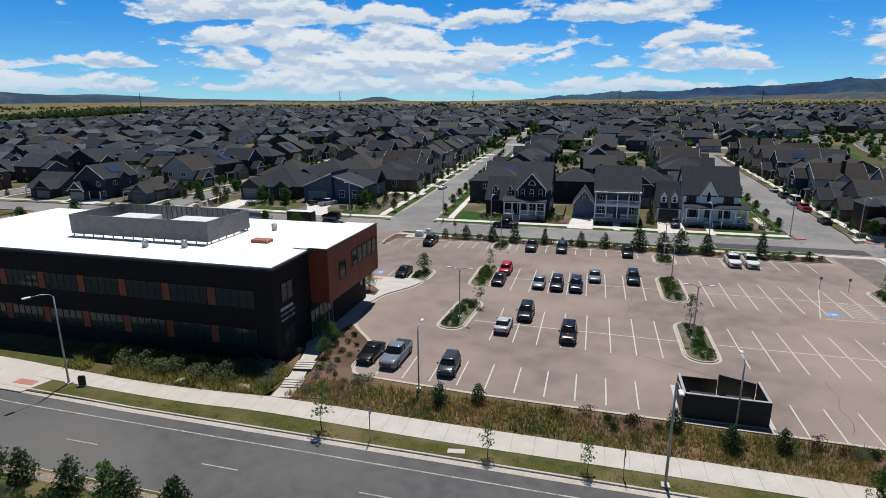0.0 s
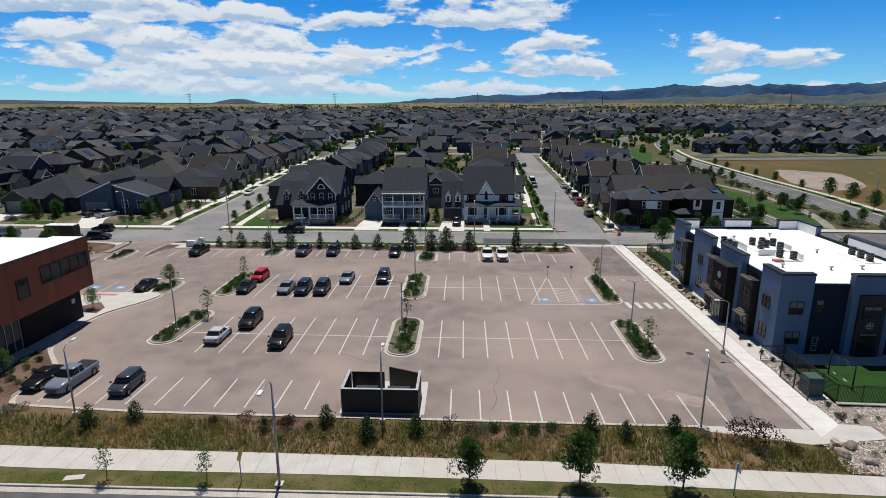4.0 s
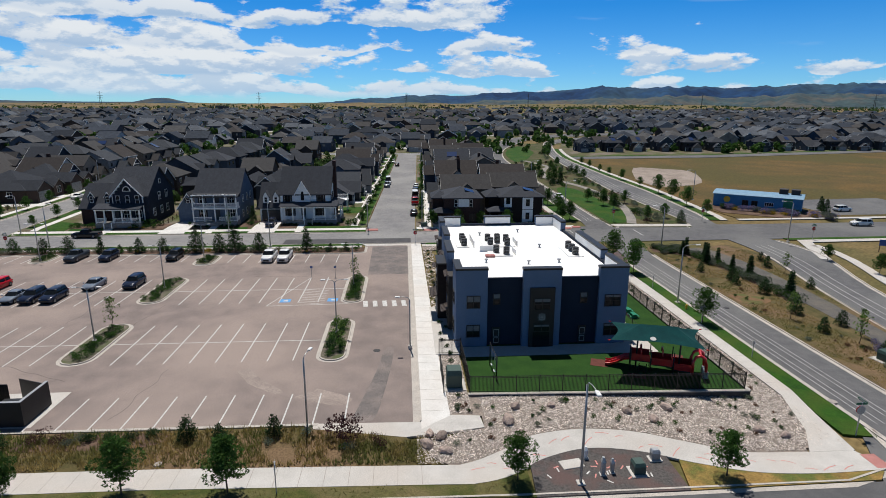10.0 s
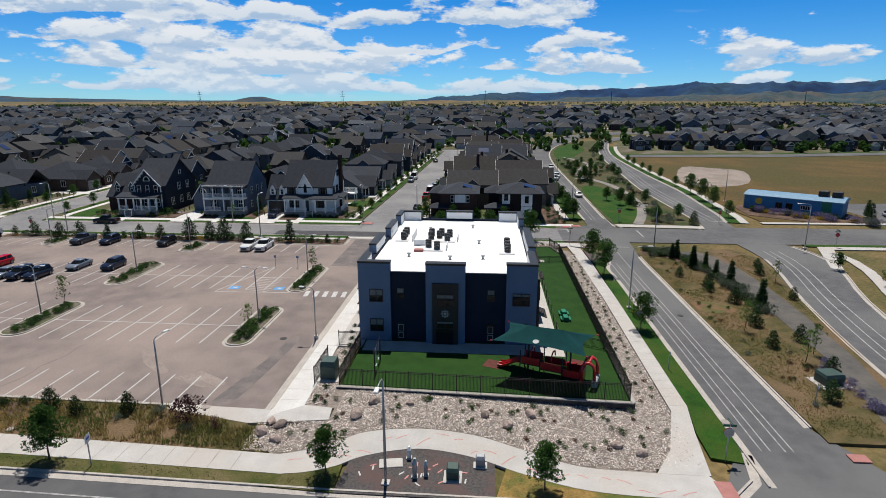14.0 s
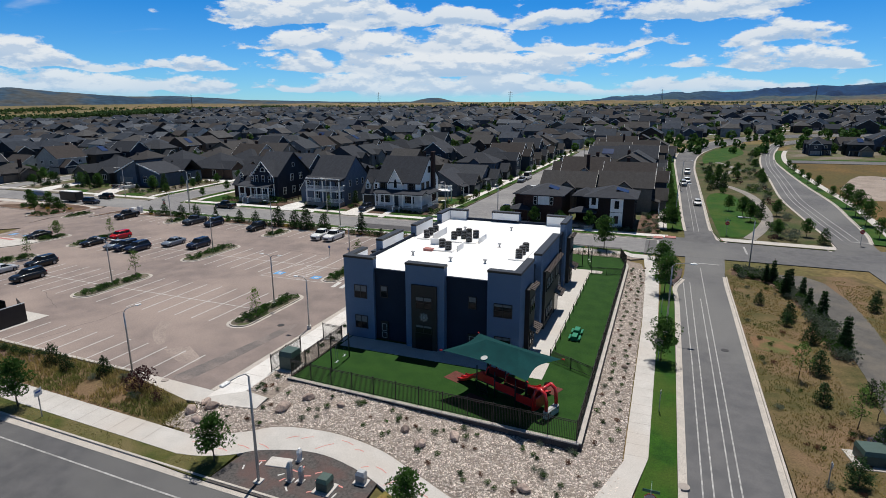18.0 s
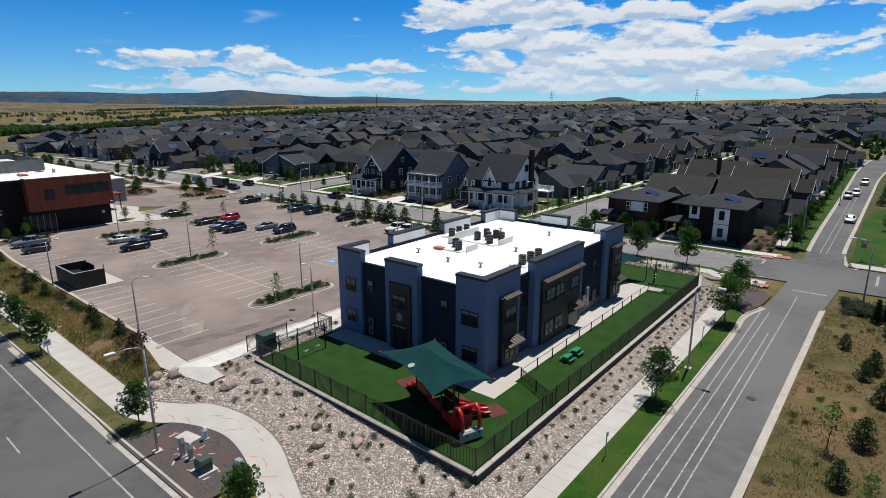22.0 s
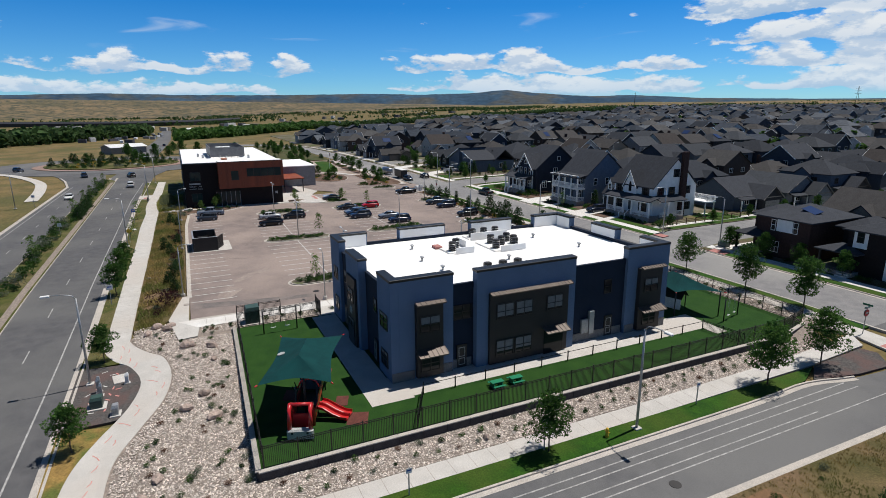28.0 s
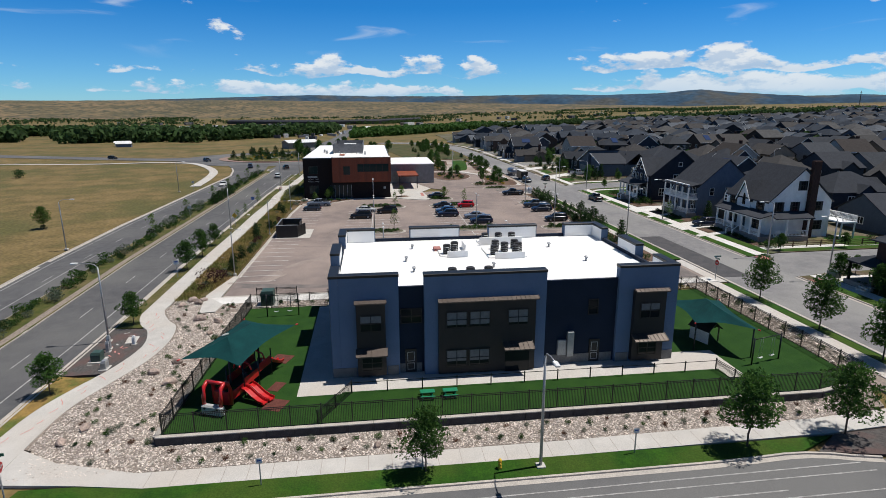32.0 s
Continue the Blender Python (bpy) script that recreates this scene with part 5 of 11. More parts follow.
    em.tube([(64.17, SY0 - 0.60, 3.65), (64.17, SY0 - 0.63, 3.65)], 0.16, 12, False)
    part("emblem", em, BLIND, c, "round pale emblem")
    for x, z, wd, h in ((56.4, 4.65, 1.55, 1.5), (56.4, 1.15, 1.55, 1.5), (72.5, 4.55, 1.9, 1.45), (72.5, 1.0, 1.7, 1.5)):
        window(s, x, SY0, z, wd, h, "s", 2, 2, blind=0.48 if x < 60 else 0.2)
    for x in (59.1, 69.2):
        window(s, x, SY0 + 0.35, 4.9, 0.85, 1.35, "s", 1, 2, blind=0.42)
        d = part("door", Geo().box(x - 0.45, SY0 + 0.2, 0.05, x + 0.45, SY0 + 0.34, 2.2), BLACK_METAL, s, "black service door with pale panels")
        for za, zb in ((0.3, 0.95), (1.1, 1.95)):
            part("door_panel", Geo().lattice([x - 0.3, x - 0.25, x + 0.25, x + 0.3], [za, za + 0.05, zb - 0.05, zb], lambda i, j: i != 1 or j != 1, SY0 + 0.18, SY0 + 0.2), BLIND, d)
    # west side: entrance and bays
    for y0, y1 in ((63.6, 65.8), (81.2, 84.8), (90.6, 92.9)):
        m = (y0 + y1) / 2
        window(s, SX0, m, 4.6, 1.6, 1.5, "w", 2, 2)
        window(s, SX0, m, 1.1, 1.6, 1.6, "w", 2, 2)
    for y0, y1 in ((67.2, 69.4), (77.2, 79.4), (87, 89)):
        bay = part("bay", Geo().box(SX0 - 0.45, y0, 0.2, SX0 + 0.4, y1, 7.0), CLAD_BROWN, s, "dark bronze clad bay")
        m = (y0 + y1) / 2
        window(bay, SX0 - 0.45, m, 4.4, 1.7, 1.5, "w", 2, 2)
        window(bay, SX0 - 0.45, m, 0.9, 1.7, 1.5, "w", 2, 2)
        awning(bay, SX0 - 0.45, m, 7.2, y1 - y0 + 0.3, 0.5, "w", 0.15)
        awning(bay, SX0 - 0.45, m, 2.9, y1 - y0 + 0.3, 0.9, "w", 0.3)
    p = part("porch", Geo().box(SX0 - 1.5, 71.4, 0.02, SX0 - 0.36, 75.6, 7.3), BRICK_DARK, s, "dark brick entrance tower")
    part("coping", Geo().cham(SX0 - 1.6, 71.3, 7.304, SX0 - 0.36, 75.7, 7.5, 0.03), BLACK_METAL, p)
    window(p, SX0 - 1.5, 73.5, 0.2, 2.6, 2.3, "w", 3, 1, GALV)
    window(p, SX0 - 1.5, 73.5, 4.0, 2.0, 0.8, "w", 2, 1)
    em = Geo()
    em.tube([(SX0 - 1.50, 73.5, 5.9), (SX0 - 1.55, 73.5, 5.9)], 0.45, 16, False)
    part("emblem", em, BLIND, p, "round pale emblem")
    awning(p, SX0 - 1.5, 73.5, 3.2, 3.6, 0.9, "w", 0.25)
    return s


make_school()


def lettering(words, size, m, material, parent):
    """Raised letters in the built-in font."""
    cu = bpy.data.curves.new("lettering", "FONT")
    cu.body, cu.size, cu.extrude, cu.fill_mode = words, size, 0.02, "FRONT"
    tmp = bpy.data.objects.new("lettering", cu)
    me = bpy.data.meshes.new_from_object(tmp)
    bpy.data.objects.remove(tmp)
    me.materials.clear()
    me.materials.append(material)
    ob = part("lettering", me, None, parent, "white raised letters")
    ob.matrix_basis = m
    return ob


def make_office():
    o = thing("office_building", "two-storey dark brick and red timber office with white roof", "office building")
    o.matrix_basis = pose(0, 0, 0.1)
    H = 10.75
    x0, x1, y0, y1 = -84.0, -31.0, 48.3, 71.0
    E, S = -28.6, 56.0
    part("wall", Geo().box(x0, y0, 0, x1, y1, H - 0.35), BRICK_DARK, o, "dark brown brick walls")
    part("coping", Geo().box(x0 - 0.1, y0 - 0.1, H - 0.346, x1 + 0.1, y1 + 0.1, H - 0.1), BLACK_METAL, o)
    part("roof", Geo().box(x0 + 0.15, y0 + 0.15, H - 0.096, x1 - 0.1, y1 - 0.15, H), ROOF_WHITE, o, "glaring white membrane roof")
    r = part("upper_volume", Geo().box(x1 + 0.004, S, 4.5, E, 71.2, H + 0.1), WOOD_RED, o, "red-brown timber clad upper storey")
    east = Geo().box(E, S, 0, E + 0.025, 71.2, 0.255).mesh("board", WOOD_RED)
    south = Geo().box(x1 + 0.1, S - 0.025, 0, E, S, 0.255).mesh("board", WOOD_RED)
    for i in range(22):
        for me in (east, south):
            part("board", me, None, r).location.z = 4.62 + i * 0.278
    part("roof", Geo().box(x1 - 2, S + 0.1, H + 0.104, E - 0.1, 71.1, H + 0.16), ROOF_WHITE, r)
    part("coping", Geo().box(x1, S - 0.1, H + 0.164, E + 0.1, S + 0.12, H + 0.24).box(E - 0.12, S + 0.12, H + 0.164, E + 0.1, 71.3, H + 0.24), BLACK_METAL, r)
    window(r, E + 0.03, 59.7, 6.5, 1.7, 2.2, "e", 1, 1, None, GLASS_GREEN)
    for i in range(5):
        window(r, E + 0.03, 63.3 + i * 1.62, 7.2, 1.6, 2.0, "e", 1, 1, None, GLASS_GREEN)
    # ground floor set back under the upper storey, glazed towards the steps
    part("plinth", Geo().box(x1 + 0.004, 60.9, 0, x1 + 0.5, 71.0, 4.49), BRICK_DARK, o, "dark brick wall under the overhang")
    part("glazing", Geo().box(x1 + 0.004, 55.2, 0.1, x1 + 0.3, 60.8, 3.6), GLASS_GREEN, o, "green-tinted ground-floor glazing")
    part("lintel", Geo().box(x1 + 0.004, 55.2, 3.604, x1 + 0.4, 60.8, 4.49), BRICK_DARK, o)
    mu = Geo().box(x1 + 0.3, -0.04, 0.1, x1 + 0.38, 0.04, 3.6).mesh("mullion", GALV)
    for i in range(6):
        part("mullion", mu, None, o).location.y = 55.3 + i * 1.08
    part("wall_sign", Geo().box(x1 + 0.5, 69.2, 2.4, x1 + 0.54, 69.8, 3.0), BLIND, o, "small square pale sign")
    # south face: ribbon windows between red panels
    for i in range(9):
        c = -35.6 - i * 5.75
        for z in (2.1, 6.4):
            window(o, c, y0, z - 0.2, 4.7, 1.95, "s", 5, 1, None, GLASS_GREEN)
            part("spandrel", Geo().box(c - 3.35, y0 - 0.05, z - 0.2, c - 2.4, y0 + 0.05, z + 1.75), WOOD_RED, o, "red timber panel between windows")
    for k, word in enumerate(("URGENT CARE", "PRIMARY CARE")):
        lettering(word, 0.42, pose(x1 + 0.03, 49.4, 5.0 - k * 0.6, 90, 0, 90), BLIND, o)
    part("sign_bar", Geo().box(x1, 49.4, 5.6, x1 + 0.06, 51.9, 5.95), BLIND, o, "white logo lettering drawn as a bar")
    window(o, x1, 50.9, 6.5, 2.4, 2.1, "e", 2, 1, None, GLASS_GREEN)
    window(o, x1, 50.9, 1.4, 2.4, 2.1, "e", 2, 1, None, GLASS_GREEN)
    # roof screen round the air handlers
    a, b, c, d, t = -64.0, 55.4, -43.7, 63.9, 2.75
    sc = part("roof_screen", Geo().box(a, b, H + 0.3, c, b + 0.15, H + t).box(a, d - 0.15, H + 0.3, c, d, H + t).box(a, b + 0.15, H + 0.3, a + 0.15, d - 0.15, H + t).box(c - 0.15, b + 0.15, H + 0.3, c, d - 0.15, H + t), SCREEN, o, "ribbed grey metal roof screen")
    rib = Geo().box(0, -0.1, H + 0.3, 0.08, 0, H + t).mesh("rib", SCREEN)
    leg = Geo().box(-0.05, -0.05, H, 0.05, 0.05, H + 0.3).mesh("leg", SCREEN)
    for i in range(25):
        part("rib", rib, None, sc).location = (a + 0.2 + i * 0.81, d - 0.15, 0)
    for i in range(14):
        part("leg", leg, None, sc).location = (a + 0.3 + i * 1.52, b + 0.07, 0)
    for i in range(6):
        part("leg", leg, None, sc).location = (c - 0.08, b + 0.6 + i * 1.5, 0)
    for q in (-58, -49):
        part("air_handler", Geo().cham(q - 2.7, 57.8, H, q + 2.7, 61.6, H + 2.0, 0.08), WHITE_METAL, o, "large pale rooftop air handler")
    hatch = part("roof_hatch", Geo().cham(-39.5, 57.6, H, -37.2, 58.9, H + 0.35, 0.04), mat("hatch_red", (0.38, 0.13, 0.07), None, 0.6, 2, 10), o, "red roof hatch")
    for u, v in ((-39.6, 57.5), (-37.1, 57.5), (-39.6, 59.0), (-37.1, 59.0)):
        part("guard_post", Geo().tube([(u, v, H), (u, v, H + 1.1)], 0.025, 5), WHITE_METAL, hatch)
    for u, v in ((-45.6, 53.6), (-50.2, 52.6), (-40.4, 64.5)):
        part("roof_vent", Geo().cham(u - 0.3, v - 0.25, H, u + 0.3, v + 0.25, H + 0.9, 0.06), GALV, o)
    # lower wing behind
    w = part("wing", Geo().box(-84, 71.004, 0, -60, 86, 5.9), mat("grey_panel", (0.30, 0.30, 0.30), (0.25, 0.25, 0.25), 0.7, 1, 12), o, "grey panelled rear wing")
    part("roof", Geo().box(-84.2, 71.1, 5.904, -59.8, 86.2, 6.15), ROOF_WHITE, w)
    part("canopy", Geo().box(-60, 74, 3.6, -47, 80, 3.95), WOOD_RED, o, "red timber entrance canopy")
    for a, b in ((-47.5, 74.4), (-47.5, 79.6)):
        part("canopy_post", Geo().tube([(a, b, 0), (a, b, 3.6)], 0.12, 8), BLACK_METAL, o)
    return o


make_office()


# ---- houses ----
def gable(x0, y0, x1, y1, z, rise, along="x", over=0.45, t=0.18, g=None):
    """A pitched roof over a rectangle, ridge along x or y, as one folded slab."""
    g = g or Geo()
    if along == "x":
        m, k = (y0 + y1) / 2, rise / ((y1 - y0) / 2)
        sec = [(y0 - over, z - over * k), (m, z + rise), (y1 + over, z - over * k), (y1 + over, z - over * k - t), (m, z + rise - t), (y0 - over, z - over * k - t)]
        return g.rings([[(x, a, b) for a, b in sec] for x in (x0 - over, x1 + over)])
    m, k = (x0 + x1) / 2, rise / ((x1 - x0) / 2)
    sec = [(x0 - over, z - over * k), (m, z + rise), (x1 + over, z - over * k), (x1 + over, z - over * k - t), (m, z + rise - t), (x0 - over, z - over * k - t)]
    return g.rings([[(a, y, b) for a, b in sec] for y in (y0 - over, y1 + over)])


def body(x0, y0, x1, y1, z0, z, rise=0.0, along="x", g=None):
    """A house wall up to the eaves, with the triangles under a pitched roof."""
    g = g or Geo()
    if not rise:
        return g.box(x0, y0, z0, x1, y1, z)
    if along == "x":
        m = (y0 + y1) / 2
        return g.rings([[(x, y0, z0), (x, y1, z0), (x, y1, z), (x, m, z + rise - 0.1), (x, y0, z)] for x in (x1, x0)])
    m = (x0 + x1) / 2
    return g.rings([[(x0, y, z0), (x1, y, z0), (x1, y, z), (m, y, z + rise - 0.1), (x0, y, z)] for y in (y0, y1)])


def hip(g, x0, y0, x1, y1, z, rise, over=0.5):
    """A hipped roof with a soffit."""
    w, d = x1 - x0, y1 - y0
    e = min(w, d) / 2
    k = rise / e
    x0, y0, x1, y1, z = x0 - over, y0 - over, x1 + over, y1 + over, z - over * k
    e += over
    if w >= d:
        r = [(x0 + e, (y0 + y1) / 2, z + e * k), (x1 - e + 0.001, (y0 + y1) / 2, z + e * k)]
        f = [(4, 5, 9, 8), (5, 6, 9), (6, 7, 8, 9), (7, 4, 8)]
    else:
        r = [((x0 + x1) / 2, y0 + e, z + e * k), ((x0 + x1) / 2, y1 - e + 0.001, z + e * k)]
        f = [(4, 5, 8), (5, 6, 9, 8), (6, 7, 9), (7, 4, 8, 9)]
    v = [(x0, y0, z - 0.16), (x1, y0, z - 0.16), (x1, y1, z - 0.16), (x0, y1, z - 0.16), (x0, y0, z), (x1, y0, z), (x1, y1, z), (x0, y1, z)] + r
    return g.add(v, f + [(3, 2, 1, 0), (0, 1, 5, 4), (1, 2, 6, 5), (2, 3, 7, 6), (3, 0, 4, 7)])


def railing(parent, a, b, y, z, trim, m=None):
    """A balustrade along x from a to b."""
    n = max(2, int((b - a) / 0.25))
    xs = []
    for i in range(n + 1):
        c = a + 0.03 + (b - a - 0.06) * i / n
        xs += [c - 0.028, c + 0.028]
    return part("railing", Geo().lattice(xs, [z + 0.1, z + 0.18, z + 0.86, z + 0.95], lambda i, j: i % 2 == 0 or j % 2 == 0, y, y + 0.07, m), trim, parent)


def porch(parent, x0, x1, y, deep, z, h, posts, roof_m, trim=None, rail=True, roof=True, way=None):
    """A front porch: deck, posts, railing, steps and a lean-to roof. Its front faces -y."""
    trim = trim or TRIM_WHITE
    p = part("porch", Geo().box(x0, y - deep, 0, x1, y - 0.004, z), KERB_DARK, parent, "raised porch deck")
    for i in range(posts):
        x = x0 + 0.2 + (x1 - x0 - 0.4) * i / (posts - 1)
        part("post", Geo().box(x - 0.13, y - deep + 0.08, z, x + 0.13, y - deep + 0.34, z + h), trim, p)
    part("beam", Geo().box(x0, y - deep + 0.04, z + h, x1, y - deep + 0.36, z + h + 0.35), trim, p)
    mid = (x0 + x1) / 2 if way is None else way
    if rail:
        for a, b in ((x0 + 0.2, mid - 0.9), (mid + 0.9, x1 - 0.2)):
            railing(p, a, b, y - deep + 0.18, z, trim)
    st = Geo()
    for i in range(3):
        st.box(mid - 0.9, y - deep - 0.35 * (i + 1), 0, mid + 0.9, y - deep - 0.35 * i - 0.004, z * (3 - i) / 4)
    part("steps", st, KERB_DARK, p)
    if rail:
        for s in (-1, 1):
            part("stair_rail", Geo().slope((mid + s * 0.9 - 0.05, y - deep - 1.2, 0.95), (mid + s * 0.9 + 0.05, y - deep - 1.2, 0.95), (mid + s * 0.9 + 0.05, y - deep, z + 0.95), (mid + s * 0.9 - 0.05, y - deep, z + 0.95), 0.12), trim, p)
            part("newel_post", Geo().box(mid + s * 0.9 - 0.08, y - deep - 1.28, 0, mid + s * 0.9 + 0.08, y - deep - 1.12, 1.1), trim, p)
    if roof:
        g = Geo().slope((x0 - 0.3, y - deep - 0.3, z + h + 0.36), (x1 + 0.3, y - deep - 0.3, z + h + 0.36), (x1 + 0.3, y, z + h + 1.0), (x0 - 0.3, y, z + h + 1.0))
        part("porch_roof", g, roof_m, p)
    return p


def garage_door(parent, x, y, z, w, h, face="s"):
    m = pose(x, y, z, 0, 0, {"s": 0, "e": 90, "n": 180, "w": -90}[face])
    g = Geo()
    for i in range(4):
        g.cham(-w / 2, 0, 0, w / 2, 0.06, h / 4 - 0.03, 0.015, m @ pose(0, -0.06, i * h / 4))
    return part("garage_door", g, GARAGE, parent)


def rake(parent, x0, x1, y, z, rise, m, over=0.45):
    """Boards along the two sloping edges of a gable that faces along y."""
    c, k = (x0 + x1) / 2, rise / ((x1 - x0) / 2)
    g = Geo()
    for s in (-1, 1):
        e = c + s * ((x1 - x0) / 2 + over)
        lo, hi = z - over * k + 0.02, z + rise + 0.02
        q = [(e, y - 0.05, lo), (e, y - 0.004, lo), (c, y - 0.004, hi), (c, y - 0.05, hi)]
        g.slope(*(q if s > 0 else q[::-1]), 0.26)
    return part("bargeboard", g, m, parent) if parent else g


def simple_house(kind):
    """House designs of the estate, front towards -y, seen from some way off."""
    rnd = random.Random(kind * 7 + 3)
    roof_m = SHINGLES[(0, 1, 2, 3, 4, 2, 5, 0, 3, 1)[kind % 10]]
    side, second = SIDINGS[kind % 10], SIDINGS[(kind * 3 + 4) % 10]
    h = thing("house", ("slate-grey", "tan", "dark navy", "pale grey", "dark brown", "near-black", "white", "blue-grey", "olive-grey", "beige")[kind % 10] + " sided family house with " + ("gabled", "long-ridged", "hipped")[kind % 3] + " shingle roof", "house", "houses of the estate")
    w, d = 9.4 + rnd.random() * 2.4, 11 + rnd.random() * 3
    trim = (TRIM_WHITE, BLACK_METAL, TRIM_WHITE, TAUPE)[kind % 4]
    e = 6.1 if kind % 4 != 3 else 3.4
    r = 1.5 + w * (0.16 if kind % 2 else 0.22)
    x0, x1, y0, y1 = -w / 2, w / 2, -d / 2, d / 2
    along = ("y", "x", "hip")[kind % 3]
    if along == "hip":
        walls, tops = body(x0, y0, x1, y1, -0.6, e), hip(Geo(), x0, y0, x1, y1, e, r * 0.85)
    else:
        walls, tops = body(x0, y0, x1, y1, -0.6, e, r, along), gable(x0, y0, x1, y1, e, r, along)
    # a cross gable to the sides, or one at the back
    if along != "x":
        body(x0 - 0.9, -1.7, x1 + 0.9, 1.9, -0.6, e - 0.2, 1.3, "x", walls)
        gable(x0 - 0.9, -1.7, x1 + 0.9, 1.9, e - 0.2, 1.4, "x", 0.35, g=tops)
    else:
        body(-2.4, 0, 2.2, y1 + 1.1, -0.6, e - 0.2, 1.6, "y", walls)
        gable(-2.4, 0, 2.2, y1 + 1.1, e - 0.2, 1.7, "y", 0.35, g=tops)
    part("wall", walls, side, h)
    part("roof", tops, roof_m, h)
    gw, s = w * 0.52, (1 if kind % 2 else -1)
    a, b = (x1 - gw, x1) if s > 0 else (x0, x0 + gw)
    a, b = a - 0.3 * s, b - 0.3 * s
    f0 = y0 - 3.2
    ge = 3.0 if kind % 4 != 2 else 5.8
    gr = 1.2 + gw * 0.2
    part("wing_wall", body(a, f0, b, y0 + 0.5, -0.6, ge, gr, "y"), second, h)
    part("wing_roof", gable(a, f0, b, y0 + 4, ge, gr, "y"), roof_m, h)
    if kind % 4 == 3:
        part("side_roof", gable(x0 + 1, -1.5, x1 + 1.6, 3.5, e - 0.3, 1.4, "x"), roof_m, h)
        part("side_wall", body(x1 - 1, -1.5, x1 + 1.55, 3.5, -0.6, e - 0.3, 1.4, "x"), side, h)
    rake(h, a, b, f0 - 0.45, ge, gr, trim)
    if along == "y":
        rake(h, x0, x1, y0 - 0.45, e, r, trim)
        rake(h, x0, x1, y1 + 0.5, e, r, trim)
    elif along == "x":
        k = r / (d / 2)
        part("gutter", Geo().box(x0 - 0.45, y0 - 0.52, e - 0.45 * k - 0.17, x1 + 0.45, y0 - 0.454, e - 0.45 * k), trim, h)
    garage_door(h, (a + b) / 2, f0, 0.02, 4.6, 2.2)
    part("skirt_board", Geo().box(a, f0 - 0.03, ge - 0.15, b, f0 - 0.004, ge + 0.08), trim, h)
    px0, px1 = (x0 + 0.2, a - 0.2) if s > 0 else (b + 0.2, x1 - 0.2)
    pr = Geo().slope((px0, y0 - 2, 2.6), (px1, y0 - 2, 2.6), (px1, y0, 3.1), (px0, y0, 3.1))
    part("porch_roof", pr, roof_m, h)
    for x in (px0 + 0.15, px1 - 0.15):
        part("post", Geo().box(x - 0.1, y0 - 1.9, 0, x + 0.1, y0 - 1.7, 2.5), TRIM_WHITE, h)
    part("door", Geo().box((px0 + px1) / 2 - 0.5, y0 - 0.06, 0.1, (px0 + px1) / 2 + 0.5, y0, 2.2), DOOR_PAINT, h)
    spots = [((px0 + px1) / 2 + 1.5, y0, 1.0, "s")] if px1 - px0 > 4 else []
    if e > 4:
        spots += [((px0 + px1) / 2, y0, 3.6, "s"), (x1, -2.5, 3.6, "e"), (x1, 2.5, 3.6, "e"), (x0, -2.5, 3.6, "w"), (x0, 2.5, 3.6, "w"), (-2.3, y1, 3.7, "n"), (2.3, y1, 3.7, "n")]
    spots += [(x1 + (0 if along == "x" else 0.9), 0.1, 1.0, "e"), (x0 - (0 if along == "x" else 0.9), 0.1, 1.0, "w")]
    if ge > 4:
        spots += [((a + b) / 2, f0, 3.5, "s")]
    for x, y, z, f in spots:
        window(h, x, y, z, 1.5, 1.4, f, 2, 1, TRIM_WHITE if kind % 4 != 1 else BLACK_METAL, None, 0.06, bar=0.11)
    if kind % 5 == 1:
        part("chimney", Geo().cham(x1 - 2.5, 0.3, e, x1 - 1.6, 1.2, e + r + 0.9, 0.05), BRICK_RED, h)
    if kind in (0, 4, 5):
        k = r / (w / 2) if along == "y" else r / (d / 2)
        px, py = (w / 4, 0) if along == "y" else (0, d / 4 * (-1))
        tilt = pose(px, py, e + r / 2 + 0.12, 0, math.degrees(math.atan(k)), 0) if along == "y" else pose(px, py, e + r / 2 + 0.12, math.degrees(math.atan(k)), 0, 0)
        part("solar_panel", Geo().box(-1.3, -1.9, 0, 1.3, 1.9, 0.06, tilt), SOLAR, h, "dark blue solar panel")
    return h


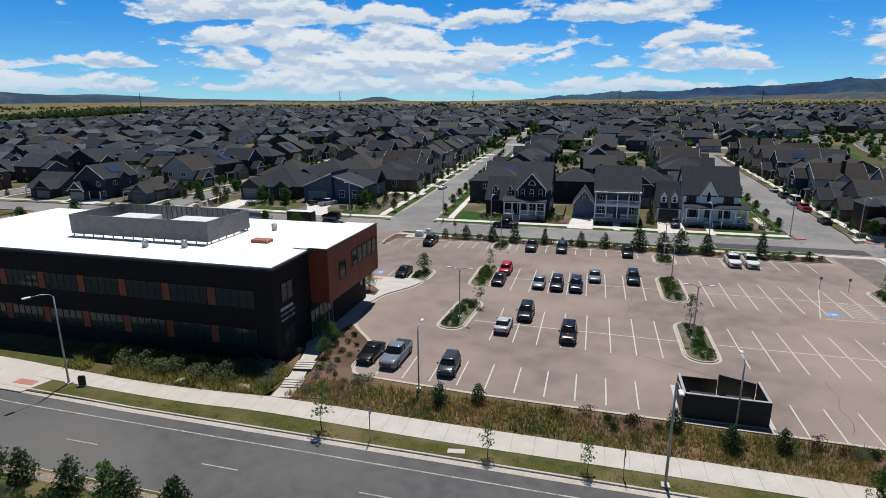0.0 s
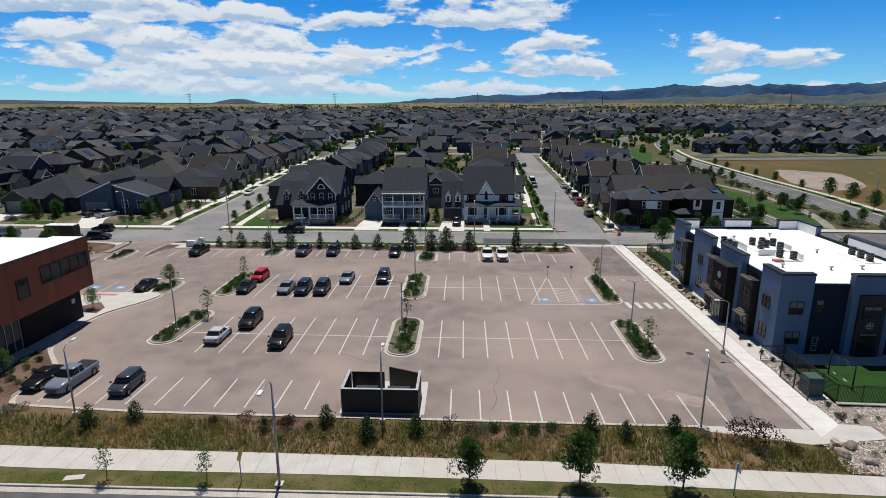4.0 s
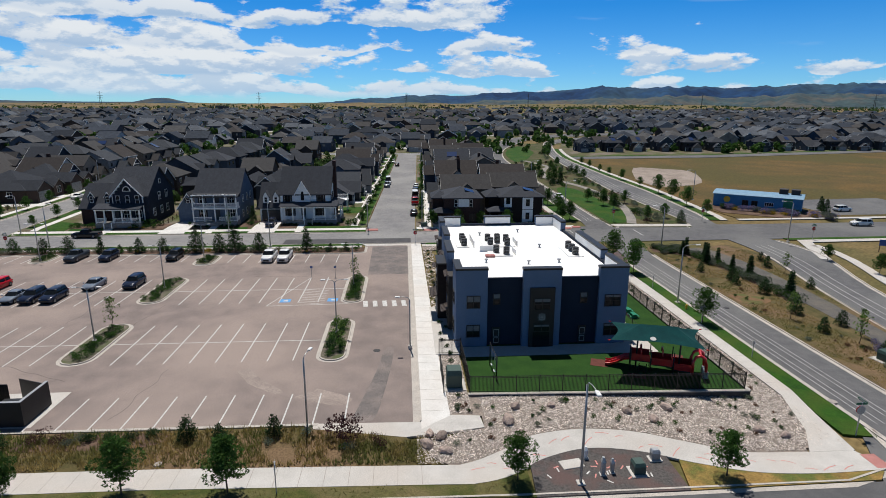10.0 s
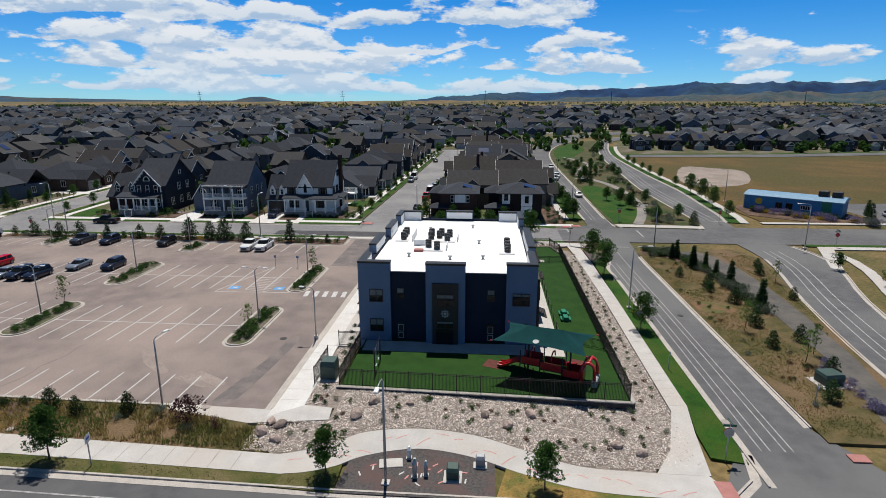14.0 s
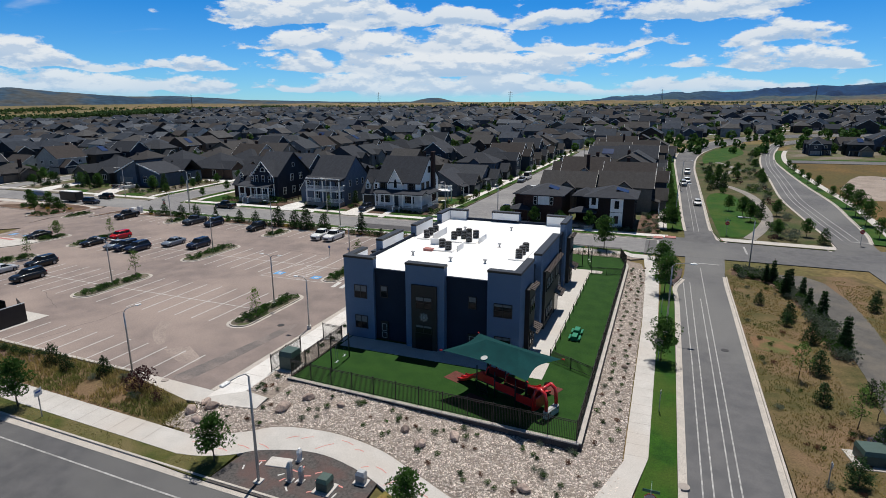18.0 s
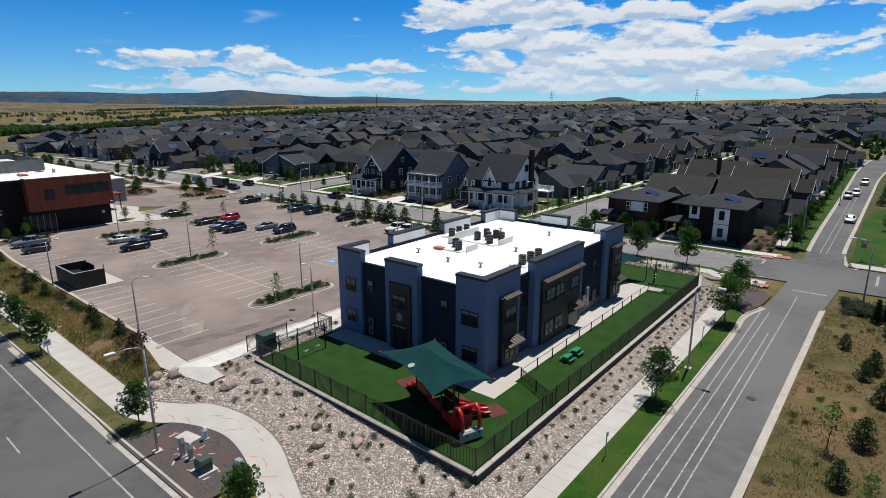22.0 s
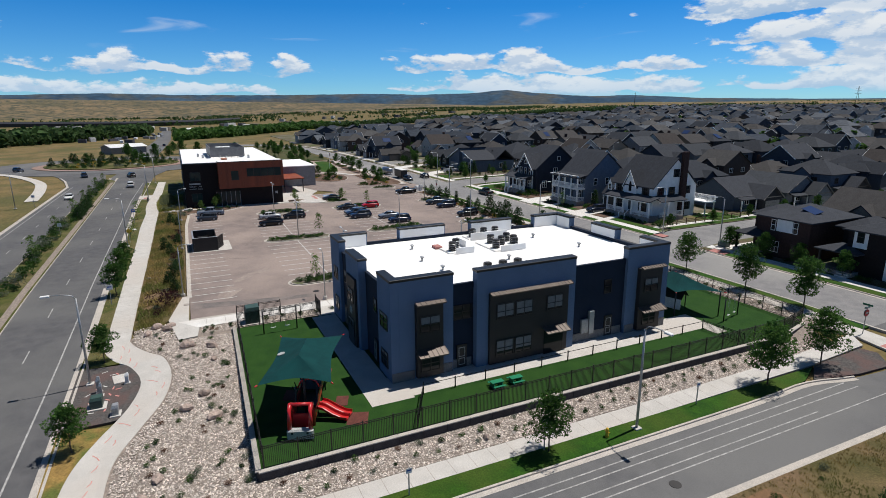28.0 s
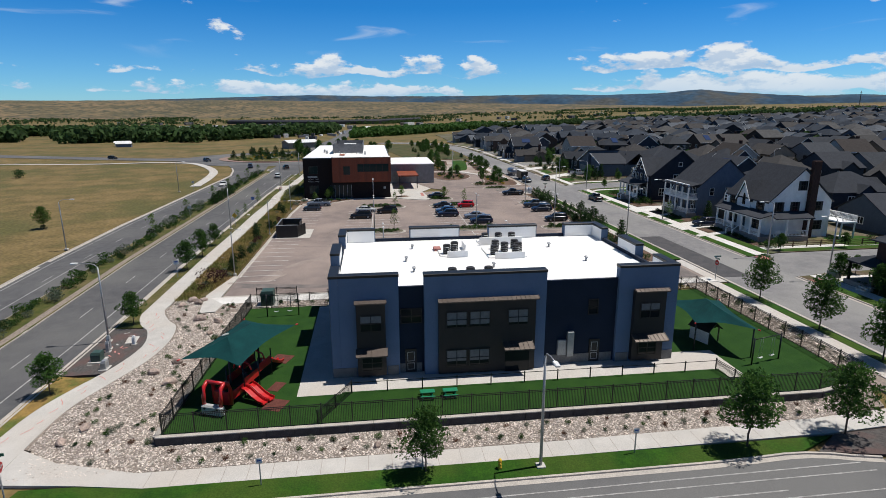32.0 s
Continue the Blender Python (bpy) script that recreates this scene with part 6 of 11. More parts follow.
def ranch_house(kind):
    """Low single-storey houses with broad roofs, front towards -y."""
    side, roof_m = (SIDINGS[8], SIDINGS[7], SIDINGS[4], SIDINGS[0])[kind], (SHINGLES[2], SHINGLES[0], SHINGLES[2], SHINGLES[1])[kind]
    h = thing("house", ("olive-brown", "blue-grey", "dark brown", "slate-grey")[kind] + " single-storey house under a broad low shingle roof", "house", "low houses of the estate")
    part("wall", body(-8.2, -8, 8.2, 8.5, -0.6, 2.9), side, h)
    if kind == 1:
        for x0, x1, y0, k in ((-8.4, -0.2, -9.6, 1), (0.0, 8.4, -8.6, -1)):
            a, b = (3.2, 6.2) if k > 0 else (5.6, 3.3)
            part("mono_roof", Geo().slope((x0 - 0.4, y0 - 0.5, a), (x1 + 0.3, y0 - 0.5, b), (x1 + 0.3, 1.5, b), (x0 - 0.4, 1.5, a), 0.22), roof_m, h)
            part("front_wall", Geo().add([(x0, y, -0.6) if i == 0 else (x1, y, -0.6) if i == 1 else (x1, y, b - 0.2) if i == 2 else (x0, y, a - 0.2) for y in (y0, 1.0) for i in range(4)], [(0, 1, 2, 3), (7, 6, 5, 4), (0, 4, 5, 1), (1, 5, 6, 2), (2, 6, 7, 3), (3, 7, 4, 0)]), side, h)
            part("fascia", Geo().slope((x0 - 0.4, y0 - 0.58, a), (x1 + 0.3, y0 - 0.58, b), (x1 + 0.3, y0 - 0.51, b), (x0 - 0.4, y0 - 0.51, a), 0.26), TRIM_WHITE, h)
        part("roof", gable(-8.4, 0, 8.4, 8.6, 3.2, 2.6, "x"), roof_m, h)
        garage_door(h, -4.4, -9.6, 0.02, 5.4, 2.2)
        window(h, 2.2, -8.6, 0.9, 1.6, 1.6, "s", 2, 2, TRIM_WHITE)
        window(h, 6.0, -8.6, 0.9, 1.6, 1.6, "s", 2, 2, TRIM_WHITE)
    else:
        part("roof", hip(Geo(), -8.2, -8, 8.2, 8.5, 2.9, 3.3, 0.6), roof_m, h)
        for x, w, f in ((-4.6, 6.4, -11.0), (4.2, 4.4, -9.6)):
            part("wing_wall", body(x - w / 2, f, x + w / 2, -7.5, -0.6, 2.8, w * 0.24, "y"), side, h)
            part("wing_roof", gable(x - w / 2, f, x + w / 2, -3.4, 2.8, w * 0.26, "y", 0.4), roof_m, h)
            rake(h, x - w / 2, x + w / 2, f - 0.44, 2.8, w * 0.26, TAUPE, 0.4)
        garage_door(h, -4.6, -11.0, 0.02, 5.0, 2.2)
        window(h, 4.2, -9.6, 0.9, 1.8, 1.4, "s", 2, 1, TRIM_WHITE)
        p = part("porch_roof", Geo().slope((-1.3, -9.6, 2.5), (1.9, -9.6, 2.5), (1.9, -7.9, 3.0), (-1.3, -7.9, 3.0)), roof_m, h)
        part("post", Geo().box(-0.1, -9.5, 0, 0.12, -9.28, 2.45), TRIM_WHITE, p)
    part("door", Geo().box(-0.2, -8.07, 0.1, 0.8, -8.004, 2.2), DOOR_PAINT, h)
    for y in (-4, 3):
        window(h, 8.2, y, 0.9, 1.5, 1.4, "e", 2, 1, TRIM_WHITE)
        window(h, -8.2, y, 0.9, 1.5, 1.4, "w", 2, 1, TRIM_WHITE)
    part("roof_vent", Geo().cham(1.5, 3.0, 3.8, 1.9, 3.4, 5.4, 0.05), BLACK_METAL, h)
    return h


def far_house(kind):
    """A plainer house for the far streets: wall and roof shapes, to be joined."""
    rnd = random.Random(kind * 5 + 1)
    w, d = 10 + rnd.random() * 5, 12 + rnd.random() * 5
    e = 6.0 if kind % 3 else 3.4
    r = 1.6 + w * 0.17
    x0, x1, y0, y1 = -w / 2, w / 2, -d / 2, d / 2
    along = "xy"[kind % 2]
    wall, roof, pane, edge = Geo(), Geo(), Geo(), Geo()
    body(x0, y0, x1, y1, -1, e, 0 if kind % 3 == 1 else r, along, wall)
    if kind % 3 == 1:
        hip(roof, x0, y0, x1, y1, e, r * 0.9)
    else:
        gable(x0, y0, x1, y1, e, r, along, g=roof)
    gw = w * 0.55
    body(x0 - 0.2, y0 - 3, x0 + gw, y0 + 0.5, -1, e - 0.6, 1 + gw * 0.18, "y", wall)
    gable(x0 - 0.2, y0 - 3, x0 + gw, y0 + 4, e - 0.6, 1 + gw * 0.18, "y", g=roof)
    gable(x1 - gw, -2, x1 + 1.5, 3, e - 0.8, 1.5, "x", g=roof)
    body(x1 - gw, -2, x1 + 1.3, 3, -1, e - 0.8, 1.5, "x", wall)
    pane.box(x0 + gw / 2 - 2.2, y0 - 3.05, 0, x0 + gw / 2 + 2.2, y0 - 3, 2.2)
    z = 3.4 if e > 4 else 1.2
    for a, b in ((x1 - gw / 2 - 0.8, y0), (x1 - gw / 2 + 1.4, y0)):
        pane.box(a - 0.6, b - 0.05, z, a + 0.6, b, z + 1.3)
    pane.box(-2.4, y1, z, -0.6, y1 + 0.05, z + 1.3).box(x1 + 1.3, -0.2, z - 0.6, x1 + 1.35, 1.2, z + 0.6).box(x0 - 0.05, 1, z, x0, 2.4, z + 1.3)
    rk = rake(None, x0 - 0.2, x0 + gw, y0 - 3.46, e - 0.6, 1 + gw * 0.18, None)
    edge.add(rk.v, rk.f)
    if along == "y" and kind % 3 != 1:
        rk = rake(None, x0, x1, y1 + 0.5, e, r, None)
        edge.add(rk.v, rk.f)
    return wall, roof, pane, edge


def hide_away(ob):
    """Prototypes are copied to their places and then removed."""
    for o in (*ob.children_recursive, ob):
        bpy.data.objects.remove(o)


def make_estate():
    rnd = random.Random(11)
    near = [simple_house(k) for k in range(18)]
    spots = []
    # columns along the cross streets; turn is the way the front looks
    for y in range(148, 292, 15):
        if y > 162:
            spots.append((-23.5, y + 1, 270))
            spots.append((RX(y) - 14, y, 90))
        if y > 190:
            spots.append((-66.5, y, 90))
    for y in range(176, 290, 16):
        spots.append((3 + 2 * math.sin(y), y, 0 if y % 2 else 180))
    for i, y in enumerate(range(151, 290, 14)):
        spots.append((64.6 + 0.03 * (y - 150), y, 270, (9, 3, 6, 1, 7, 0, 9)[i % 7]))
        spots.append((76.8 + max(0, y - 250) * 0.12, y + 3, 90, (9, 6, 3, 1, 13, 0)[i % 6]))
    for y in range(140, 292, 15):
        if y > 185:
            spots.append((-92, y + 8, -90))
        if y > 150:
            spots.append((-132, y + 6, 90))
    for x in (-126, -143, -160, -196):
        spots.append((x, 138.5, 0))
    for k, (x, y, a, *pick) in enumerate(spots):
        place(near[pick[0] if pick else (k * 7 + k // 10) % 18], x + rnd.uniform(-1, 1), y + rnd.uniform(-1, 1), a + rnd.uniform(-2, 2))
    for k in range(12):
        x = 150 + k * 15.2 + (12 if k > 5 else 0)
        place(near[(2, 5, 4, 0, 5, 8, 2, 4, 7, 5, 0, 2)[k]], x, 316 + 0.02 * (x - 150) + rnd.uniform(-1.5, 1.5), rnd.uniform(-4, 4), None, 0.84)
    for k, x, y, a in ((5, -4.5, 162, 180), (2, 14.5, 164, 0), (8, -26, 157, 90)):
        place(near[k], x, y, a)
    low = [ranch_house(k) for k in range(4)]
    for k, x, y, a in ((1, -69.5, 151.0, 0), (0, -90.5, 152.6, 0), (2, -63.5, 172.5, 90), (0, -86, 176.5, 0), (3, -99, 172.5, 180), (2, -64.0, 189.5, 90), (3, -84, 195, 180)):
        place(low[k], x, y, a).scale = (1.05, 1, 1.34)
    for p in near + low:
        hide_away(p)

    # far streets, thinning out with distance: too many to count, four joined meshes
    kinds = [far_house(k) for k in range(9)]
    joined = [Geo(), Geo(), Geo(), Geo()]
    paved = Geo()

    def put(kind, x, y, a):
        m = pose(x, y, high(x, y), 0, 0, a) @ Matrix.Scale(rnd.uniform(0.8, 0.98), 4)
        for src, dst in zip(kinds[kind], joined):
            dst.add([m @ Vector(p) for p in src.v], src.f)
        paved.box(-4.2, -15.5, -0.5, 0.4, -9.4, 0.16, m)

    y, row = 320.0, 0
    while y < 1080:
        half = 130 + (y - 300) * 1.05
        x = -half - 60 - 320 * (1 - ramp01(y, 480, 640))
        while x < half * 0.95:
            edge = float(np.interp(y, [300, 330, 360, 400, 430, 460, 480], [76, 80, 92, 110, 135, 170, 1400]))
            if x < edge:
                if rnd.random() < 0.9 and not (y < 480 and -56 < x + 3 < -38):
                    put(rnd.randrange(9), x + rnd.uniform(-2, 2), y + rnd.uniform(-3, 3), (0 if row % 2 else 180) + rnd.choice((0, 0, 90)) + rnd.uniform(-6, 6))
            x += 17.0 + (y - 300) * 0.012
        gap = (19 if row % 2 else 27) + (y - 300) * 0.016
        if row % 2 == 0 and y < 760:
            xa, xb = (-half - 40 - 300 * (1 - ramp01(y, 480, 640)), min(half * 0.9, float(np.interp(y, [300, 330, 360, 400, 430, 460, 480], [78, 82, 92, 108, 132, 165, 1400]))))
            strip_geo(paved, [(xa, y + gap / 2), (xb, y + gap / 2)], -4.4, 4.4, 0.12)
        y += gap
        row += 1
    y = 343.0
    while y < 900:
        half = (130 + (y - 300) * 1.05) * 0.95 + 12
        x = 152 + max(0, y - 330) * 1.1 if y < 480 else half
        while x < y * 1.05:
            if abs(x - 245 - (y - 310) * 0.35) > 7 and rnd.random() < 0.94:
                put(rnd.randrange(9), x + rnd.uniform(-2, 2), y + rnd.uniform(-2, 2), rnd.choice((0, 180)) + rnd.uniform(-8, 8))
            x += 15.5 + (y - 300) * 0.012
        y += 21 + (y - 300) * 0.02
    for j in range(7):
        for i in range(16):
            x, y = -214 - i * 16.5 + rnd.uniform(-2, 2), 141 + j * 24 + rnd.uniform(-2, 2)
            if (x > -330 or y > 165) and rnd.random() < 0.93:
                put(rnd.randrange(9), x, y, (0, 180)[j % 2] + rnd.choice((0, 0, 90)) + rnd.uniform(-5, 5))
    for j in range(6):
        put(rnd.randrange(9), -162, 166 + j * 22, -90)
        put(rnd.randrange(9), -197, 164 + j * 22, 90)
    tagged(new("far_paving", paved.mesh("far_paving", STREET_PALE)), "pale streets and drives between the far houses", "paving", "", "stuff")
    for g, m, nm, lb in zip(joined, (SIDING_FAR, SHINGLE_FAR, FAR_PANE, TRIM_WHITE), ("far_house_walls", "far_house_roofs", "far_house_openings", "far_house_trim"),
                            ("dark sided walls of the far estate houses, partly blued for haze", "charcoal shingle roofs of the far estate houses, blued for haze", "windows and garage doors of the far houses", "pale gable boards of the far houses")):
        tagged(new(nm, g.mesh(nm, m)), lb, "far houses", "", "stuff")


def hero_shutter(h, x, y, z, w, hh, m):
    for s in (-1, 1):
        part("shutter", Geo().cham(x + s * (w / 2 + 0.24) - 0.19, y - 0.07, z, x + s * (w / 2 + 0.24) + 0.19, y, z + hh, 0.015), m, h)


def make_navy_house():
    """Navy gabled house with a white columned porch and a brick wing."""
    h = thing("navy_house", "navy-sided gabled house with a white columned porch", "house", "row of houses on the street", -14.7, 133.6)
    h.scale = (0.92, 1.15, 1.25)
    R = SHINGLE
    part("wall", body(-3.3, 0.6, 5.4, 13, -0.5, 5.7, 4.4, "x"), SIDING_NAVY, h)
    part("roof", gable(-3.3, 0.6, 5.4, 13, 5.7, 4.5, "x", 0.45), R, h)
    part("front_wall", body(-2.7, 0, 4.5, 3, -0.5, 5.7, 2.8, "y"), SIDING_NAVY, h)
    part("front_roof", gable(-2.7, 0.0, 4.5, 6.5, 5.7, 2.95, "y", 0.45), R, h)
    part("wing_wall", body(-11.3, 1.2, -3.34, 10.5, -0.5, 3.4, 3.6, "x"), BRICK_RED, h, "brown brick wing")
    part("wing_roof", gable(-11.3, 1.2, -3.35, 10.5, 3.4, 3.8, "x", 0.4), R, h)
    for x in (-8.9, -5.0):
        d = part("dormer", body(x - 0.75, 1.9, x + 0.75, 5, 3.6, 5.2, 0.8, "y"), SIDING_NAVY, h)
        part("dormer_roof", gable(x - 0.75, 1.9, x + 0.75, 5.2, 5.2, 0.85, "y", 0.15, 0.1), R, d)
        window(d, x, 1.9, 4.0, 0.85, 1.15, "s", 1, 2, TRIM_WHITE)
        for s in (-1, 1):
            part("dormer_board", Geo().slope((x + s * 0.9, 1.68, 5.02), (x + s * 0.9, 1.74, 5.02), (x, 1.74, 6.02), (x, 1.68, 6.02), 0.16), TRIM_WHITE, d)
    for s in (-1, 1):
        part("bargeboard", Geo().slope((0.9 + s * 4.06, -0.54, 5.36), (0.9 + s * 4.06, -0.46, 5.36), (0.9, -0.46, 8.68), (0.9, -0.54, 8.68), 0.26), TRIM_WHITE, h)
    for x in (-1.4, 0.9, 3.2):
        window(h, x, 0, 3.95, 1.0, 1.6, "s", 1, 2, TRIM_WHITE)
    for k in range(5):
        for s in (-1, 1):
            part("dentil", Geo().box(0.9 + s * (0.8 + 0.7 * k) - 0.09, -0.5, 8.0 - 0.575 * k - 0.35, 0.9 + s * (0.8 + 0.7 * k) + 0.09, -0.06, 8.0 - 0.575 * k - 0.1), TRIM_WHITE, h)
    g = Geo()
    g.add([(0.9 + 0.95 * math.cos(a), y, 6.3 + 0.95 * math.sin(a)) for y in (-0.06, 0.0) for a in [math.pi * i / 12 for i in range(13)]], [tuple(range(13)), tuple(range(25, 12, -1))] + [(i, i + 13, i + 14, i + 1) for i in range(12)])
    part("arch_window", g, TRIM_WHITE, h, "white half-round gable window")
    part("pane", Geo().add([(0.9 + 0.72 * math.cos(a), -0.075, 6.4 + 0.72 * math.sin(a)) for a in [math.pi * i / 12 for i in range(13)]], [tuple(range(13))[::-1]]), GLASS, h)
    porch(h, -6.0, 4.7, 0, 2.4, 0.85, 2.3, 6, R, way=-2.4)
    part("door", Geo().box(-2.6, -0.05, 0.86, -1.6, 0, 2.95), DOOR_PAINT, h)
    for x in (0.4, 3.2):
        window(h, x, 0, 1.4, 1.6, 1.5, "s", 2, 2, TRIM_WHITE)
    for y, z in ((3, 1.3), (6.5, 1.3), (6, 4.0), (9.5, 4.0), (9.5, 1.3)):
        window(h, 5.4, y, z, 1.2, 1.5, "e", 2, 2, TRIM_WHITE)
    window(h, 5.4, 6.8, 7.0, 0.9, 0.9, "e", 1, 1, TRIM_WHITE)
    part("corner_board", Geo().box(4.35, -0.05, 0, 4.55, 0.15, 5.6), TRIM_WHITE, h)
    part("corner_board", Geo().box(-2.75, -0.05, 0, -2.55, 0.15, 5.6), TRIM_WHITE, h)


def make_balcony_house():
    """Slate-blue house with two storeys of white galleries and a garage wing."""
    h = thing("balcony_house", "slate-blue house with two white balcony galleries", "house", "row of houses on the street", 5.7, 134.2)
    h.scale = (0.85, 1, 1.12)
    R = SHINGLE
    part("wall", body(-5.9, 0, 5.9, 12.5, -0.5, 6.2, 4.6, "x"), SIDING_BLUE, h)
    part("roof", gable(-5.9, 0, 5.9, 12.5, 6.2, 4.8, "x", 0.35), R, h)
    part("gallery_roof", Geo().slope((-6.2, -2.6, 6.0), (6.2, -2.6, 6.0), (6.2, 0.3, 6.5), (-6.2, 0.3, 6.5)), R, h)
    for z in (0.9, 3.75):
        p = part("gallery", Geo().box(-5.9, -2.3, z - (0.9 if z < 1 else 0.3), 5.9, -0.004, z), TRIM_WHITE if z > 1 else KERB_DARK, h, "white timber gallery floor")
        for i in range(5):
            x = -5.7 + 11.4 * i / 4
            part("post", Geo().box(x - 0.13, -2.25, z, x + 0.13, -1.99, z + 2.5), TRIM_WHITE, p)
        part("beam", Geo().box(-5.9, -2.3, z + 2.5, 5.9, -1.98, z + 2.62), TRIM_WHITE, p)
        for a, b in ((-5.6, -2.9), (-2.8, -1.0 if z < 1 else -0.05), (0.05 if z > 1 else 1.0, 2.8), (2.9, 5.6)):
            railing(p, a, b, -2.15, z, TRIM_WHITE)
        railing(p, 0.2, 2.0, 0, z, TRIM_WHITE, pose(5.8, -2.2, 0, 0, 0, 90))
        for x in (-3.9, 3.9):
            window(h, x, 0, z + 0.6, 1.4, 1.7, "s", 2, 2, TRIM_WHITE)
            hero_shutter(h, x, 0, z + 0.6, 1.4, 1.7, BLACK_METAL)
        part("door", Geo().box(-0.55, -0.06, z, 0.55, 0, z + 2.2), DOOR_PAINT, h)
    st = Geo()
    st.rings([[(x, -2.3, 0), (x, -2.3, 0.85), (x, -2.65, 0.85), (x, -2.65, 0.57), (x, -3.0, 0.57), (x, -3.0, 0.3), (x, -3.35, 0.3), (x, -3.35, 0)] for x in (-0.95, 0.95)])
    part("steps", st, KERB_DARK, h)
    for y, z in ((2.5, 1.2), (6, 1.2), (3, 4.2), (6.5, 4.2), (9.5, 4.2)):
        window(h, 5.9, y, z, 1.0, 1.5, "e", 1, 2, TRIM_WHITE)
    part("garage_wall", body(-11.6, 2.5, -5.94, 9.5, -0.5, 3.2, 3.0, "y"), SIDING_BLUE, h, "slate-blue sided garage wing")
    rake(h, -11.6, -5.94, 2.06, 3.2, 3.0, TRIM_WHITE, 0.4)
    part("garage_roof", gable(-11.6, 2.5, -5.94, 9.5, 3.2, 3.2, "y", 0.4), R, h)
    garage_door(h, -8.8, 2.5, 0.0, 4.8, 2.3).data.materials[0] = SIDING_BLUE
    window(h, -8.8, 2.5, 4.1, 0.9, 1.1, "s", 1, 2, TRIM_WHITE)
    hero_shutter(h, -8.8, 2.5, 4.1, 0.9, 1.1, BLACK_METAL)


def make_white_house():
    """White farmhouse with wrap-round porch, steep gable and brick chimney."""
    h = thing("white_house", "white farmhouse with wrap-round porch and brick chimney", "house", "row of houses on the street", 25.4, 134.8)
    h.scale = (0.97, 1, 1.17)
    R = SHINGLE
    part("wall", body(-5.6, 0, 6.2, 12, -0.5, 6.0, 4.6, "x"), SIDING_WHITE, h)
    part("roof", gable(-5.6, 0, 6.2, 12, 6.0, 4.8, "x", 0.35), R, h)
    g = part("gable", body(-2.1, -0.3, 1.5, 4, 5.2, 5.8, 2.5, "y"), SIDING_WHITE, h, "steep white front gable")
    part("gable_roof", gable(-2.1, -0.3, 1.5, 5.0, 5.8, 2.6, "y", 0.3, 0.14), R, g)
    part("gable_wall", Geo().box(-2.1, -0.3, 3.4, 1.5, 0.1, 5.2), SIDING_WHITE, g)
    for s in (-1, 1):
        part("bargeboard", Geo().slope((-0.3 + s * 2.12, -0.68, 5.38), (-0.3 + s * 2.12, -0.61, 5.38), (-0.3, -0.61, 8.44), (-0.3, -0.68, 8.44), 0.3), TRIM_WHITE, g)
    part("arch_window", Geo().add([(-0.3 + q[0], y, 4.6 + q[1]) for y in (-0.38, -0.3) for q in ((-0.38, 0), (0.38, 0), (0.38, 1.1), (0.2, 1.6), (0, 1.85), (-0.2, 1.6), (-0.38, 1.1))], [tuple(range(7)), tuple(range(13, 6, -1))] + [(i, i + 7, (i + 1) % 7 + 7, (i + 1) % 7) for i in range(7)]), GLASS, g, "pointed gothic window")
    for x in (-3.9, 4.0):
        window(h, x, 0, 4.2, 1.3, 1.6, "s", 2, 2, BLACK_METAL)
        hero_shutter(h, x, 0, 4.2, 1.3, 1.6, BLACK_METAL)
    porch(h, -5.2, 7.9, 0, 2.5, 0.8, 2.5, 6, R)
    part("side_porch", Geo().box(6.25, 0.0, 0, 8.6, 6.5, 0.8), KERB_DARK, h)
    part("side_porch_roof", Geo().slope((9.0, -0.3, 3.65), (9.0, 7.0, 3.65), (6.2, 7.0, 4.3), (6.2, -0.3, 4.3)), R, h)
    for y in (2.2, 6.2):
        part("post", Geo().box(8.25, y, 0.8, 8.5, y + 0.25, 3.4), TRIM_WHITE, h)
    part("beam", Geo().box(8.2, -0.2, 3.3, 8.55, 6.5, 3.62), TRIM_WHITE, h)
    railing(h, 0.0, 6.2, 0, 0.8, TRIM_WHITE, pose(8.45, 0.0, 0, 0, 0, 90))
    part("door", Geo().box(-0.8, -0.06, 0.8, 0.3, 0, 3.0), DOOR_PAINT, h)
    for x in (-3.4, 3.4):
        window(h, x, 0, 1.3, 1.6, 1.6, "s", 2, 2, BLACK_METAL)
        hero_shutter(h, x, 0, 1.3, 1.6, 1.6, BLACK_METAL)
    for y, z, w in ((2.0, 4.3, 1.0), (5.0, 4.3, 1.0), (9.4, 4.3, 1.1), (6.0, 7.4, 0.9), (9.6, 1.4, 1.3)):
        window(h, 6.2, y, z, w, 1.4, "e", 2, 2, BLACK_METAL)
        for s in (-1, 1):
            part("shutter", Geo().box(6.2, y + s * (w / 2 + 0.22) - 0.17, z, 6.26, y + s * (w / 2 + 0.22) + 0.17, z + 1.4), BLACK_METAL, h)
    part("chimney", Geo().cham(6.2, 7.0, -0.4, 7.0, 8.4, 11.8, 0.06), BRICK_RED, h, "tall brown brick chimney")
    part("wing_wall", body(-11.0, 1.6, -5.64, 11, -0.5, 3.2, 4.2, "x"), SIDING_WHITE, h)
    part("wing_roof", gable(-11.0, 1.6, -5.5, 11, 3.2, 4.4, "x", 0.35), R, h)
    for x in (-9.6, -7.2):
        d = part("dormer", body(x - 0.7, 2.2, x + 0.7, 4.5, 3.6, 5.1, 1.0, "y"), SIDING_WHITE, h)
        part("dormer_roof", gable(x - 0.7, 2.2, x + 0.7, 4.8, 5.1, 1.05, "y", 0.15, 0.1), R, d)
        window(d, x, 2.2, 3.85, 0.75, 1.1, "s", 1, 2, TRIM_WHITE)
